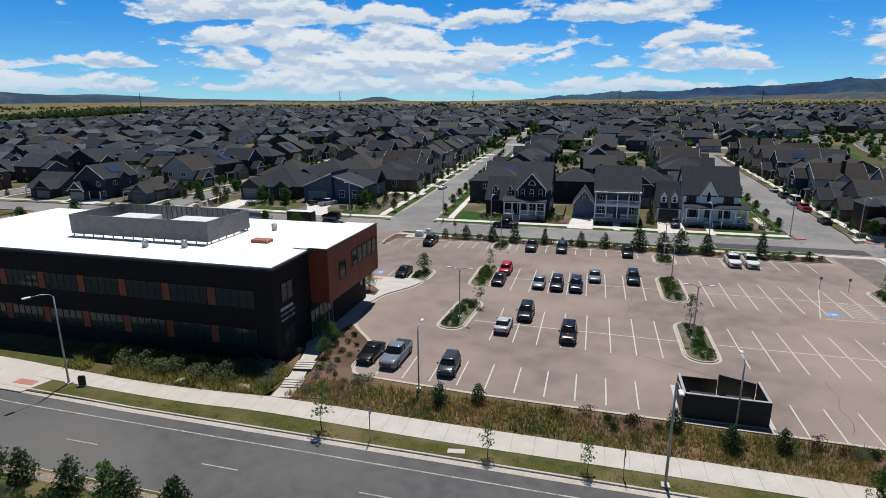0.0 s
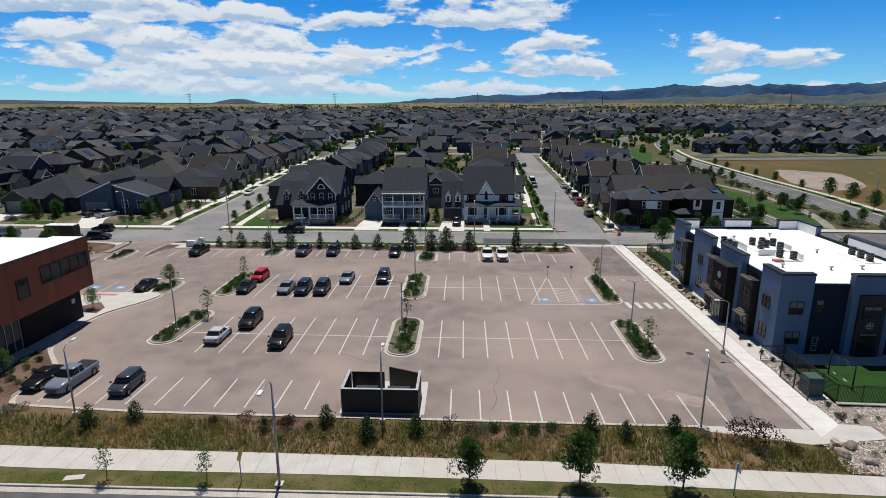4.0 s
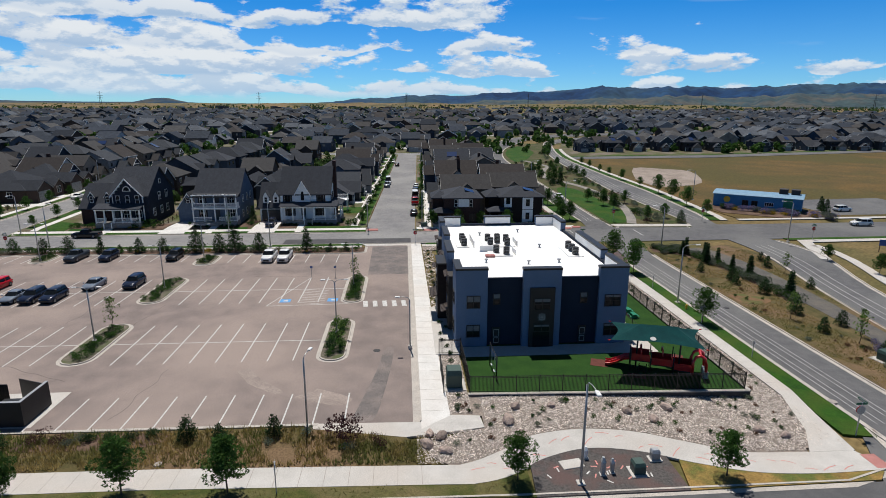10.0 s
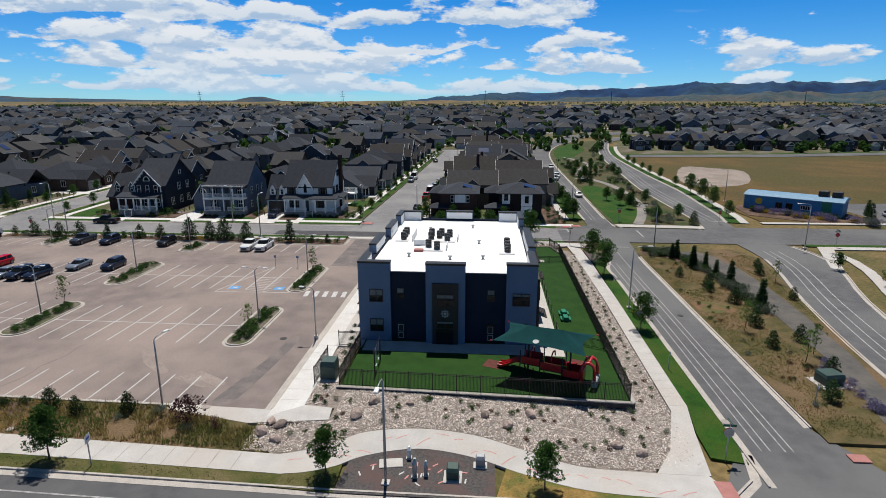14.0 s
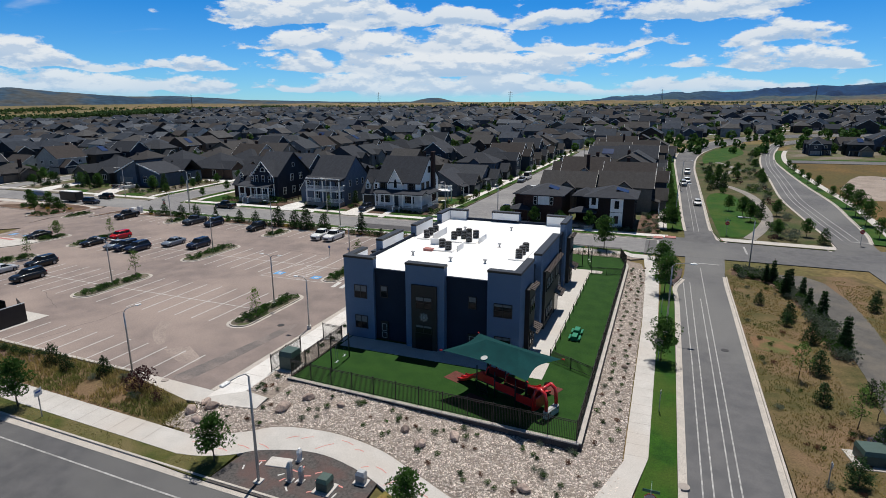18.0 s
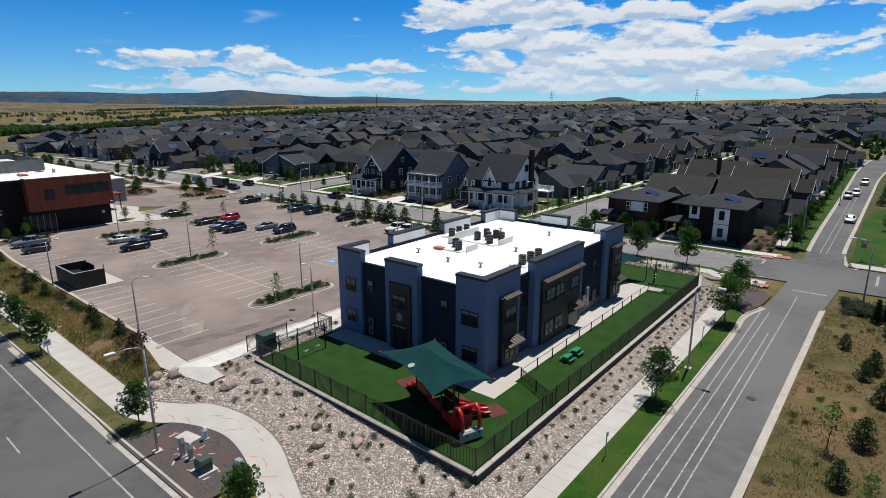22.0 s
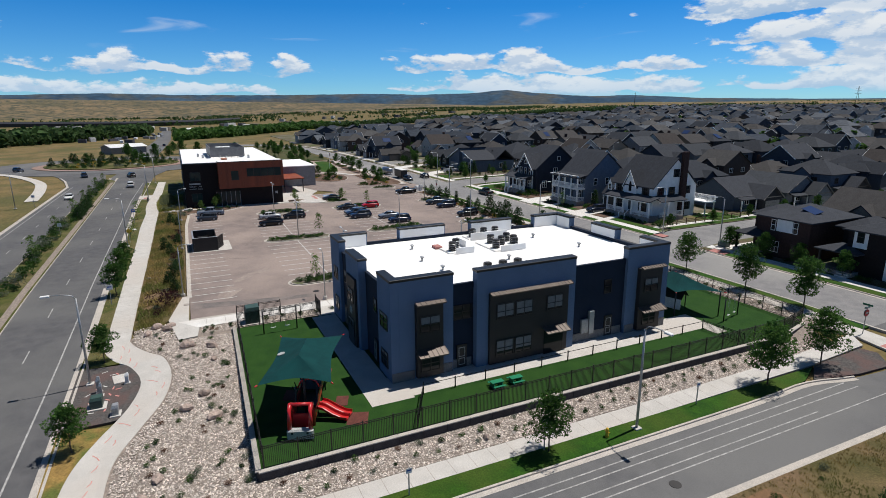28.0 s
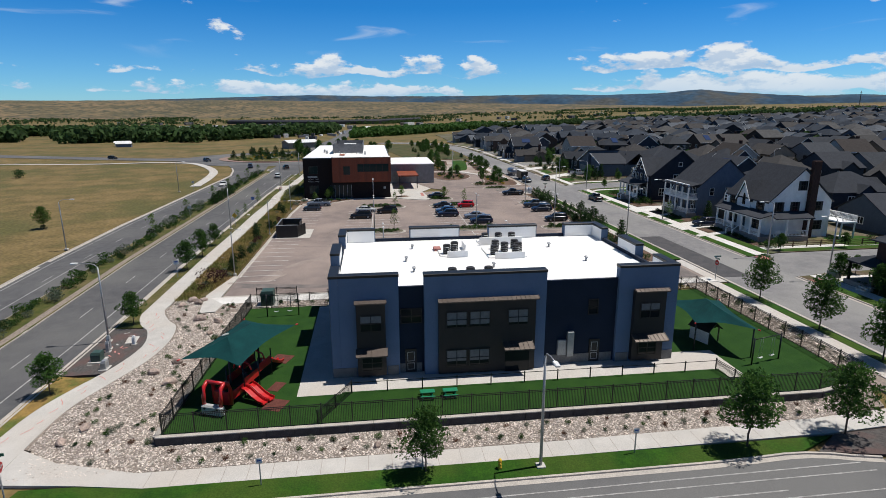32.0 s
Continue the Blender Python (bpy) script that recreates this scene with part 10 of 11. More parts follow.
fence([(54.8, 60.6), (54.8, 51.5), (81.75, 50.5), (81.75, 103), (80.5, 107.9), (54.9, 107.9), (54.9, 95)], 1.7, z=0.2)
fence([(77.1, 64.0), (77.1, 96.6)], 0.95, label="low black metal handrail beside the school walk", step=2.9, pickets=False)
fence([(77.1, 64.0), (81.6, 61.6)], 1.1, label="black metal fence across the turf")
fence([(77.1, 96.6), (81.6, 97.2)], 1.1, label="black metal fence across the turf")
fence([(52.4, 60.6), (54.8, 60.6)], 1.7, label="black metal gate by the school entrance")
fence([(52.3, 51.7), (52.3, 56.5)], 1.7, label="black metal fence at the utility box")
for nm, poly in (("school_walk", [(55.2, 59.5), (75.5, 59.5), (77.2, 59.5), (77.2, 63.2), (76.9, 63.2), (76.9, 97.0), (78.6, 97.0), (78.6, 98.6), (73, 98.6), (73, 62.2), (55.2, 62.2)]),
                 ("school_walk", [(52.0, 60.4), (55.0, 60.4), (55.0, 95), (53.9, 95), (53.9, 75.9), (52.0, 75.9)])):
    tagged(new(nm, Geo().prism(poly, -0.1, 0.175).mesh(nm, CONCRETE)), "pale concrete walk round the school", "pavement", "", "structure")


def sail(name, corners, a1, a2, h, label, posts=True):
    """A stretched shade cloth with inward-curving edges over two peaks."""
    s = thing(name, label, "shade sail", "", 0, 0, 0, 0)
    n = 10
    P = [Vector(c) for c in corners]
    A1, A2 = Vector(a1), Vector(a2)
    mid = (P[0] + P[1] + P[2] + P[3]) / 4
    edge = []
    for i in range(4):
        p, q = P[i], P[(i + 1) % 4]
        for k in range(n):
            t = k / n
            e = p.lerp(q, t)
            e += (mid - e) * 0.16 * math.sin(math.pi * t) + Vector((0, 0, 0.1 * math.sin(math.pi * t)))
            edge.append(e)
    rings = [edge]
    for u in (0.34, 0.67, 1.0):
        rg = []
        for e in edge:
            d = (A2 - A1)
            t = min(1, max(0, (e - A1).dot(d) / d.length_squared))
            top = A1.lerp(A2, t)
            q = e.lerp(top, u)
            q.z -= 0.12 * math.sin(math.pi * u)
            rg.append(q)
        rings.append(rg)
    cloth = part("cloth", Geo().rings([[tuple(q) for q in r] for r in rings], cap=False, smooth=True), SAIL, s)
    for c in P:
        base = mid + (c - mid) * 0.93
        part("post", Geo().tube([(base.x, base.y, 0.1), (base.x, base.y, c.z - 0.05)], 0.07, 8), BLACK_METAL, s) if posts else None
        part("corner_fitting", Geo().tube([tuple(c), tuple(c + (c - mid).normalized() * 0.25)], 0.06, 6), PLAY_RED, s, "red corner fitting")
    return s, cloth


SA, SC = sail("shade_sail", [(69.3, 54.0, 4.2), (77.65, 50.9, 4.25), (79.5, 55.8, 4.28), (71.15, 58.9, 4.18)], (72.9, 55.5, 5.2), (76.1, 54.2, 5.35), 5.3, "dark teal shade sail stretched over the play structure", posts=False)
pl = min(SC.data.polygons, key=lambda f: (f.center - Vector((73.7, 53.2, 4.8))).length)
up = pl.normal * (1 if pl.normal.z > 0 else -1)
part("emblem", Geo().tube([tuple(pl.center + up * 0.02), tuple(pl.center + up * 0.07)], 0.3, 16, False), BLIND, SC, "round white emblem on the cloth")
sail("shade_sail", [(66.4, 97.2, 3.2), (73.0, 96.8, 3.1), (75.4, 101.6, 3.1), (67.4, 102.8, 3.2)], (69.6, 99.8, 4.3), (71.4, 99.4, 4.4), 4.3, "teal shade sail over the small playhouse")


def play_structure():
    p = thing("play_structure", "red plastic play structure with slides and truck front", "play structure", "", 75.4, 54.9, -21, 0.17)
    for x, y in ((-3.2, -0.8), (-3.2, 0.8), (-1.2, -0.8), (-1.2, 0.8), (1.0, -0.8), (1.0, 0.8)):
        part("post", Geo().tube([(x, y, 0), (x, y, 2.5)], 0.055, 8), CLAD_BROWN, p)
    for x, y, z in ((-2.6, 0, 4.5), (1.6, 0, 4.5)):
        part("sail_post", Geo().tube([(x, y, 0), (x, y, z)], 0.09, 10), CLAD_BROWN, p, "tall brown steel sail post")
    for x0, x1, z in ((-3.2, -1.2, 1.15), (-1.2, 1.0, 0.9), (1.0, 2.8, 0.6)):
        part("deck", Geo().cham(x0, -0.8, z - 0.08, x1, 0.8, z, 0.02), CLAD_BROWN, p)
        for y in (-0.83, 0.79):
            part("side_panel", Geo().cham(x0 + 0.08, y, z + 0.02, x1 - 0.08, y + 0.05, z + 0.75, 0.02), PLAY_RED, p)
    for x in (-2.2, -0.1):
        part("roof_arch", Geo().tube([(x, -0.85, 1.9), (x, -0.6, 2.45), (x, 0, 2.65), (x, 0.6, 2.45), (x, 0.85, 1.9)], 0.07, 8), PLAY_RED, p)
    # truck front: two round hoops, a cab panel and a pale bumper
    for y in (-0.75, 0.75):
        part("hoop", Geo().tube([(2.8, y, 0.3), (2.8, y, 1.6), (3.05, y, 2.25), (3.5, y, 2.45), (3.9, y, 2.2), (4.05, y, 1.6), (4.1, y, 0.75)], 0.16, 9), PLAY_RED, p)
    part("crossbar", Geo().tube([(3.5, -0.75, 2.45), (3.5, 0.75, 2.45)], 0.14, 9), PLAY_RED, p)
    part("cab_panel", Geo().cham(2.85, -0.7, 0.3, 3.0, 0.7, 1.4, 0.04), PLAY_RED, p)
    part("bumper", Geo().cham(3.85, -0.95, 0.12, 4.35, 0.95, 0.85, 0.12), BLIND, p, "pale grey truck bumper panel")
    for y in (-0.55, 0.55):
        part("eye", Geo().tube([(4.34, y, 0.62), (4.39, y, 0.62)], 0.09, 10, False), BLACK_METAL, p)
    for side, (sx, sy, a, z) in enumerate(((-3.3, 0.0, 180, 1.1), (0.9, 0.95, 75, 0.95))):
        m = pose(sx, sy, 0, 0, 0, a)
        pts = [(0, z), (0.5, z - 0.1), (1.3, z * 0.45), (1.9, 0.22), (2.4, 0.2)]
        for off in (-0.36, 0.36) if side else (-0.3, 0.3):
            sec = [(-0.33, 0.2), (-0.27, 0.22), (-0.22, 0.02), (0.22, 0.02), (0.27, 0.22), (0.33, 0.2), (0.26, -0.06), (-0.26, -0.06)]
            part("slide", Geo().rings([[(px, off + u, pz + v) for u, v in sec] for px, pz in pts], m=m, smooth=False), PLAY_RED, p, "red plastic slide chute")
    lad = Geo().lattice([0, 0.08, 0.72, 0.8], [0.0, 0.25, 0.33, 0.58, 0.66, 0.91, 0.99, 1.3], lambda i, j: i % 2 == 0 or j % 2 == 1, 0, 0.06)
    part("ladder", lad, BLACK_METAL, p).matrix_basis = pose(-2.4, -1.2, 0, 18, 0, 0)
    for x, y, w, d in ((-6.3, 0.0, 0.9, 0.9), (1.6, 3.9, 0.9, 0.8), (-1.2, 2.4, 0.8, 0.5), (-2.5, -2.0, 0.9, 0.5)):
        o = thing("play_mat", "faded red rubber mat on the turf", "play mat", "play mats", 0, 0, 0, 0)
        q = pose(75.4, 54.9, 0.165, 0, 0, -21) @ pose(x, y, 0)
        o.matrix_basis = q
        part("mat_sheet", Geo().cham(-w, -d, 0, w, d, 0.02, 0.008), mat("red_rubber", (0.13, 0.045, 0.035), (0.10, 0.035, 0.028), 0.9, 2, 20) if "red_rubber" not in bpy.data.materials else bpy.data.materials["red_rubber"], o)


play_structure()


def swing(x, y, turn, h=2.5, w=3.5):
    s = thing("swing_set", "black steel swing frame with two hanging seats", "swing", "swings", x, y, turn, 0.16)
    for a in (-w / 2, w / 2):
        part("post", Geo().tube([(a, 0, 0), (a, 0, h + 0.15)], 0.07, 8), BLACK_METAL, s)
    part("crossbar", Geo().tube([(-w / 2, 0, h), (w / 2, 0, h)], 0.04, 8), BLACK_METAL, s)
    for a in (-0.75, 0.75):
        for b in (-0.22, 0.22):
            part("chain", Geo().tube([(a + b * 0.6, 0, h), (a + b, 0, 0.55)], 0.012, 4), GALV, s)
        part("swing_seat", Geo().rings([[(a - 0.28, -0.09, 0.58), (a - 0.28, 0.09, 0.58), (a - 0.28, 0.09, 0.61), (a - 0.28, -0.09, 0.61)], [(a, -0.09, 0.5), (a, 0.09, 0.5), (a, 0.09, 0.53), (a, -0.09, 0.53)], [(a + 0.28, -0.09, 0.58), (a + 0.28, 0.09, 0.58), (a + 0.28, 0.09, 0.61), (a + 0.28, -0.09, 0.61)]]), WHITE_METAL, s)


swing(57.7, 55.6, 92)
swing(76.1, 102.2, 105)


def picnic(x, y):
    t = thing("picnic_table", "green plastic picnic table on the turf", "picnic table", "picnic tables", x, y, 90, 0.16)
    t.scale = (0.8, 0.8, 0.85)
    part("tabletop", Geo().cham(-0.75, -0.36, 0.6, 0.75, 0.36, 0.68, 0.03), PLAY_GREEN, t)
    for s in (-1, 1):
        part("bench", Geo().cham(-0.75, s * 0.66 - 0.14, 0.33, 0.75, s * 0.66 + 0.14, 0.4, 0.03), PLAY_GREEN, t)
        part("leg", Geo().rings([[(s * 0.5 - 0.05, -0.6, 0), (s * 0.5 + 0.05, -0.6, 0), (s * 0.5 + 0.05, 0.6, 0), (s * 0.5 - 0.05, 0.6, 0)], [(s * 0.5 - 0.05, -0.3, 0.6), (s * 0.5 + 0.05, -0.3, 0.6), (s * 0.5 + 0.05, 0.3, 0.6), (s * 0.5 - 0.05, 0.3, 0.6)]]), PLAY_GREEN, t)


picnic(78.6, 70.2)
picnic(78.6, 72.1)
ph = thing("playhouse", "pale plastic toddler playhouse under the sail", "playhouse", "", 70.4, 99.6, 20, 0.16)
part("side_panel", Geo().cham(-1.1, -0.9, 0, 1.1, -0.82, 1.3, 0.03), WHITE_METAL, ph)
part("side_panel", Geo().cham(-1.1, -0.81, 0, -1.02, 0.8, 1.3, 0.03), WHITE_METAL, ph)
part("roof", gable(-1.1, -0.9, 1.1, 0.9, 1.5, 0.7, "x", 0.15, 0.06), CLAD_BROWN, ph)
for a, b in ((-1, -0.7), (1, -0.7), (1, 0.75), (-1, 0.75)):
    part("post", Geo().box(a - 0.05, b - 0.05, 0, a + 0.05, b + 0.05, 1.5), WOOD, ph)

# ---- school roof plant ----
RZ = 7.92


def condenser(x, y, z=RZ):
    c = thing("condenser", "black slatted air-conditioning condenser on the roof", "condenser unit", "roof condensers", x, y, 0, z)
    part("casing", Geo().rings([[(0.42 * math.cos(a), 0.42 * math.sin(a), q) for a in [math.pi / 4 * (i + 0.5) for i in range(8)]] for q in (0.0, 0.95)]), BLACK_METAL, c)
    for i in range(4):
        part("slat", Geo().rings([[(r * math.cos(a), r * math.sin(a), 0.15 + i * 0.2 + q) for a in [math.pi / 4 * (j + 0.5) for j in range(8)]] for r, q in ((0.42, 0), (0.45, 0.02), (0.42, 0.04))], cap=False), GALV, c)
    part("fan_guard", Geo().tube([(0, 0, 0.954), (0, 0, 1.0)], 0.36, 16, False), CLAD_BROWN, c)


for x, y, w, d in ((61.4, 74.4, 3.2, 2.4), (62.0, 80.3, 4.6, 4.2), (56.9, 80.8, 1.8, 5.0), (71.2, 75.0, 2.0, 5.4)):
    b = thing("roof_curb", "low white membrane plinth on the roof", "plinth", "roof plinths", x, y, 0, RZ - 0.02)
    part("plinth", Geo().cham(-w / 2, -d / 2, 0, w / 2, d / 2, 0.16, 0.05), ROOF_WHITE, b)
for x, y in ((61.0, 75.0), (62.2, 74.0), (60.8, 81.8), (62.2, 81.9), (63.4, 81.3), (60.9, 79.6), (63.2, 79.0), (62.0, 80.4), (57.1, 79.2), (57.1, 80.8), (57.1, 82.4), (71.3, 73.3), (71.3, 75.0), (71.3, 76.7)):
    condenser(x, y, RZ + 0.14)
for x, y, w, d, h in ((60.0, 76.2, 2.2, 0.14, 0.8), (63.4, 75.0, 0.14, 2.2, 0.7), (64.6, 80.4, 0.14, 3.2, 0.7), (58.4, 80.8, 0.14, 5.0, 0.9)):
    b = thing("screen_panel", "white line-set wall on the roof", "screen panel", "", x, y, 0, RZ)
    part("panel", Geo().cham(-w / 2, -d / 2, 0, w / 2, d / 2, h, 0.02), ROOF_WHITE, b)
for x, y in ((64.2, 69.5), (67.6, 78), (60.2, 86), (68.2, 70), (59.0, 70.5), (66.5, 88)):
    b = thing("roof_vent", "small pale roof vent", "roof vent", "roof vents", x, y, 0, RZ - 0.01)
    part("vent_pipe", Geo().tube([(0, 0, 0), (0, 0, 0.35)], 0.11, 10), GALV, b)
    part("cowl", Geo().cham(-0.22, -0.16, 0.354, 0.22, 0.16, 0.5, 0.04), GALV, b)
b = thing("roof_hatch", "red roof access hatch", "roof hatch", "", 59.9, 73.2, 0, RZ - 0.01)
part("lid", Geo().cham(-0.6, -0.4, 0, 0.6, 0.4, 0.3, 0.05), RAMP_RED, b)

# ---- utility boxes, signs and other street furniture ----
def cabinet(x, y, w, d, h, turn=0, label="green steel utility cabinet on a concrete pad", m=None):
    c = thing("utility_cabinet", label, "utility cabinet", "utility cabinets", x, y, turn, high(x, y) + 0.1)
    part("pad", Geo().cham(-w * 0.75, -d * 0.8, -0.1, w * 0.75, d * 0.8, 0.1, 0.02), CONCRETE, c)
    part("cabinet_body", Geo().cham(-w / 2, -d / 2, 0.104, w / 2, d / 2, h * 0.75, 0.03), m or GREEN_BOX, c)
    part("cabinet_lid", Geo().rings([[(-w / 2 - 0.02, -d / 2 - 0.02, h * 0.754), (w / 2 + 0.02, -d / 2 - 0.02, h * 0.754), (w / 2 + 0.02, d / 2 + 0.02, h * 0.754), (-w / 2 - 0.02, d / 2 + 0.02, h * 0.754)],
                                     [(-w / 2 + 0.08, -d / 2 + 0.12, h), (w / 2 - 0.08, -d / 2 + 0.12, h), (w / 2 - 0.08, d / 2, h), (-w / 2 + 0.08, d / 2, h)]]), m or GREEN_BOX, c)


cabinet(53.4, 53.2, 1.5, 1.5, 1.9)
cabinet(66.4, 39.3, 0.9, 0.9, 1.0)
cabinet(102.4, 56.6, 2.0, 1.6, 1.2, 10)
cabinet(68.4, 40.8, 0.7, 0.5, 0.9, 0, "grey metal utility cabinet", GALV)
cabinet(63.6, 39.2, 0.32, 0.32, 1.5, 0, "slim grey utility pedestal", GALV)
cabinet(64.4, 39.4, 0.28, 0.28, 1.2, 0, "slim grey utility pedestal", GALV)
cabinet(62.9, 41.3, 0.3, 0.3, 1.0, 0, "slim pale utility pedestal", WHITE_METAL)
cabinet(-47.4, 39.4, 0.7, 0.15, 1.1, 20, "dark leaning board beside the street lamp", BLACK_METAL)
cabinet(53.3, 129.2, 1.5, 1.0, 1.0)
sheet("concrete_pad", [(-37.4, 108.6), (-31.2, 108.8), (-31.4, 111.0), (-37.4, 111.0)], 0.15, CONCRETE, "concrete pad under the white utility boxes", 0.1, "pad")
for x, y, w, d, h in ((-34.6, 110.0, 1.7, 1.1, 1.2), (-32.6, 110.2, 0.9, 0.9, 1.7)):
    cabinet(x, y, w, d, h, 0, "pale steel utility cabinet on a concrete pad", WHITE_METAL)
o = thing("concrete_lid", "flat pale concrete vault lid in the gravel", "vault lid", "", 61.6, 40.6, 10, high(61.6, 40.6) + 0.1)
part("lid", Geo().cham(-0.9, -0.55, 0, 0.9, 0.55, 0.09, 0.03), CONCRETE, o)
o = thing("concrete_lid", "flat pale concrete vault lid in the verge", "vault lid", "", -9.2, 38.2, 10, 0.1)
part("lid", Geo().cham(-0.7, -0.3, 0, 0.7, 0.3, 0.07, 0.03), CONCRETE, o)


def sign(x, y, turn, kind, label, h=2.6):
    s = thing("road_sign", label, "road sign", "road signs", x, y, turn, high(x, y) + 0.1)
    part("post", Geo().box(-0.035, -0.035, -0.1, 0.035, 0.035, h + (0.5 if kind == "stop" else 0)), GALV, s)
    if kind == "stop":
        for y0, m in ((-0.06, SIGN_RED), (0.04, GALV)):
            part("sign_face", Geo().rings([[(0.4 * math.cos(a), q, h - 0.2 + 0.4 * math.sin(a)) for a in [math.pi / 8 + i * math.pi / 4 for i in range(8)]] for q in (y0, y0 + 0.02)]), m, s)
        lettering("STOP", 0.26, pose(-0.3, -0.065, h - 0.29, 90, 0, 0), PAINT, s)
        for k in (0, 90):
            q = part("street_plate", Geo().cham(-0.5, -0.015, h + 0.3 + k / 300, 0.5, 0.015, h + 0.5 + k / 300, 0.005), SIGN_GREEN, s, "green street name plate")
            q.matrix_basis = pose(0, 0, 0, 0, 0, k)
            part("name_bar", Geo().box(-0.38, -0.02, h + 0.36 + k / 300, 0.38, -0.016, h + 0.44 + k / 300), PAINT, q)
    elif kind == "board":
        w = 0.2 if "parking" in label else 0.36
        part("sign_face", Geo().cham(-w, -0.05, h - w * 1.8, w, -0.036, h, 0.005), SIGN_BLUE if "blue" in label else WHITE_METAL, s)
        part("text_bar", Geo().box(-w * 0.65, -0.056, h - w, w * 0.65, -0.051, h - w * 0.55), PAINT if "blue" in label else SIGN_BLUE, s)
    elif kind == "diamond":
        part("sign_face", Geo().cham(-0.38, -0.05, -0.38, 0.38, -0.036, 0.38, 0.005), YELLOW if "yellow" in label else GALV, s).matrix_basis = pose(0, 0, h - 0.4) @ Matrix.Rotation(math.pi / 4, 4, "Y")
    return s


sign(87.2, 43.0, 180, "stop", "stop sign with green street name plates")
sign(50.9, 113.2, 0, "stop", "stop sign at the car park exit")
sign(-27.6, 113, 0, "stop", "stop sign at the car park exit")
sign(84.8, 111.6, 90, "stop", "stop sign with green street name plates")
sign(39.3, 38.2, 100, "board", "pale road sign with dark symbols")
sign(-16.4, 37.9, 100, "board", "blue road sign on two posts", 3.0)
sign(87.3, 69, 0, "diamond", "grey-backed diamond road sign")
for x, y in ((87.4, 84.0), (87.6, 58.5), (98.6, 52)):
    sign(x, y, 90, "board", "small white parking sign", 2.0)
for x, y in ((33.6, 91.3), (37.4, 91.3)):
    sign(x, y, 0, "board", "blue disabled parking sign", 1.9)
for x, y in ((-146.5, 17), (-146.5, 30)):
    sign(x, y, 90, "diamond", "yellow diamond warning sign", 3.2)
sign(3.5, 38.2, 90, "diamond", "yellow diamond warning sign")
sign(-52, 14, 90, "board", "white speed limit sign", 2.8)
sign(-8, 26, -90, "board", "grey road sign in the median", 2.6)
for x, y in ((98.5, 131.3), (120.5, 131.2), (135.4, 113.4)):
    sign(x, y, 0, "stop", "stop sign with green street name plates")
hy = thing("fire_hydrant", "yellow fire hydrant in the grass strip", "hydrant", "", 87.9, 74.2, 0, high(87.9, 74.2) + 0.13)
part("barrel", Geo().tube([(0, 0, 0), (0, 0, 0.12), (0, 0, 0.5), (0, 0, 0.62), (0, 0, 0.75)], [0.17, 0.12, 0.12, 0.14, 0.04], 12), YELLOW, hy)
part("outlet", Geo().tube([(-0.22, 0, 0.42), (0.22, 0, 0.42)], 0.06, 8), YELLOW, hy)
fl = thing("flagpole", "tall white flagpole with a striped flag", "flagpole", "", -73.4, 94.0, 0, 0.1)
part("pole", Geo().tube([(0, 0, 0), (0, 0, 13.0)], [0.1, 0.05], 8), WHITE_METAL, fl)
fl.scale = (0.62, 0.62, 0.72)
flg = part("flag", Geo().rings([[(0.1 + i * 0.3, 0.14 * math.sin(i * 1.3), 12.6 - i * 0.12), (0.1 + i * 0.3, 0.14 * math.sin(i * 1.3), 11.2 - i * 0.14)] for i in range(8)], cap=False, closed=False), PAINT, fl, "white cloth with red stripes and blue corner")
for k in range(4):
    part("stripe", Geo().rings([[(0.1 + i * 0.3, 0.14 * math.sin(i * 1.3) - 0.012, 12.6 - k * 0.38 - i * 0.122), (0.1 + i * 0.3, 0.14 * math.sin(i * 1.3) - 0.012, 12.42 - k * 0.38 - i * 0.122)] for i in range(8)], cap=False, closed=False), SIGN_RED, flg)
part("canton", Geo().rings([[(0.1 + i * 0.3, 0.14 * math.sin(i * 1.3) - 0.022, 12.6 - i * 0.12), (0.1 + i * 0.3, 0.14 * math.sin(i * 1.3) - 0.022, 11.9 - i * 0.13)] for i in range(4)], cap=False, closed=False), SIGN_BLUE, flg)
st = thing("garden_steps", "two flights of pale concrete garden steps with dark risers", "steps", "", -27.4, 44.2, 9, 0.1)
for i in range(8):
    y = i * 0.42 + (1.9 if i > 3 else 0)
    part("step", Geo().cham(-1.0, y, 0.0, 1.0, y + 0.38, 0.12 + 0.045 * i, 0.015), CONCRETE, st)
    part("riser", Geo().box(-0.95, y - 0.05, 0.03, 0.95, y - 0.004, 0.10 + 0.045 * i), CLAD_BROWN, st)


# split-rail fences in front of the side gardens
def rail_fence(pts):
    f = thing("rail_fence", "brown timber split-rail garden fence", "fence", "garden fences", 0, 0, 0, 0)
    for (a, b), (c, d) in zip(pts, pts[1:]):
        n = max(1, round(math.dist((a, b), (c, d)) / 2.4))
        for i in range(n + 1):
            x, y = a + (c - a) * i / n, b + (d - b) * i / n
            part("post", Geo().box(x - 0.07, y - 0.07, high(x, y), x + 0.07, y + 0.07, high(x, y) + 1.25), WOOD, f)
            if i < n:
                x2, y2 = a + (c - a) * (i + 1) / n, b + (d - b) * (i + 1) / n
                for z in (0.4, 0.75, 1.1):
                    part("rail", Geo().tube([(x, y, high(x, y) + z), (x2, y2, high(x2, y2) + z)], 0.05, 5), WOOD, f)


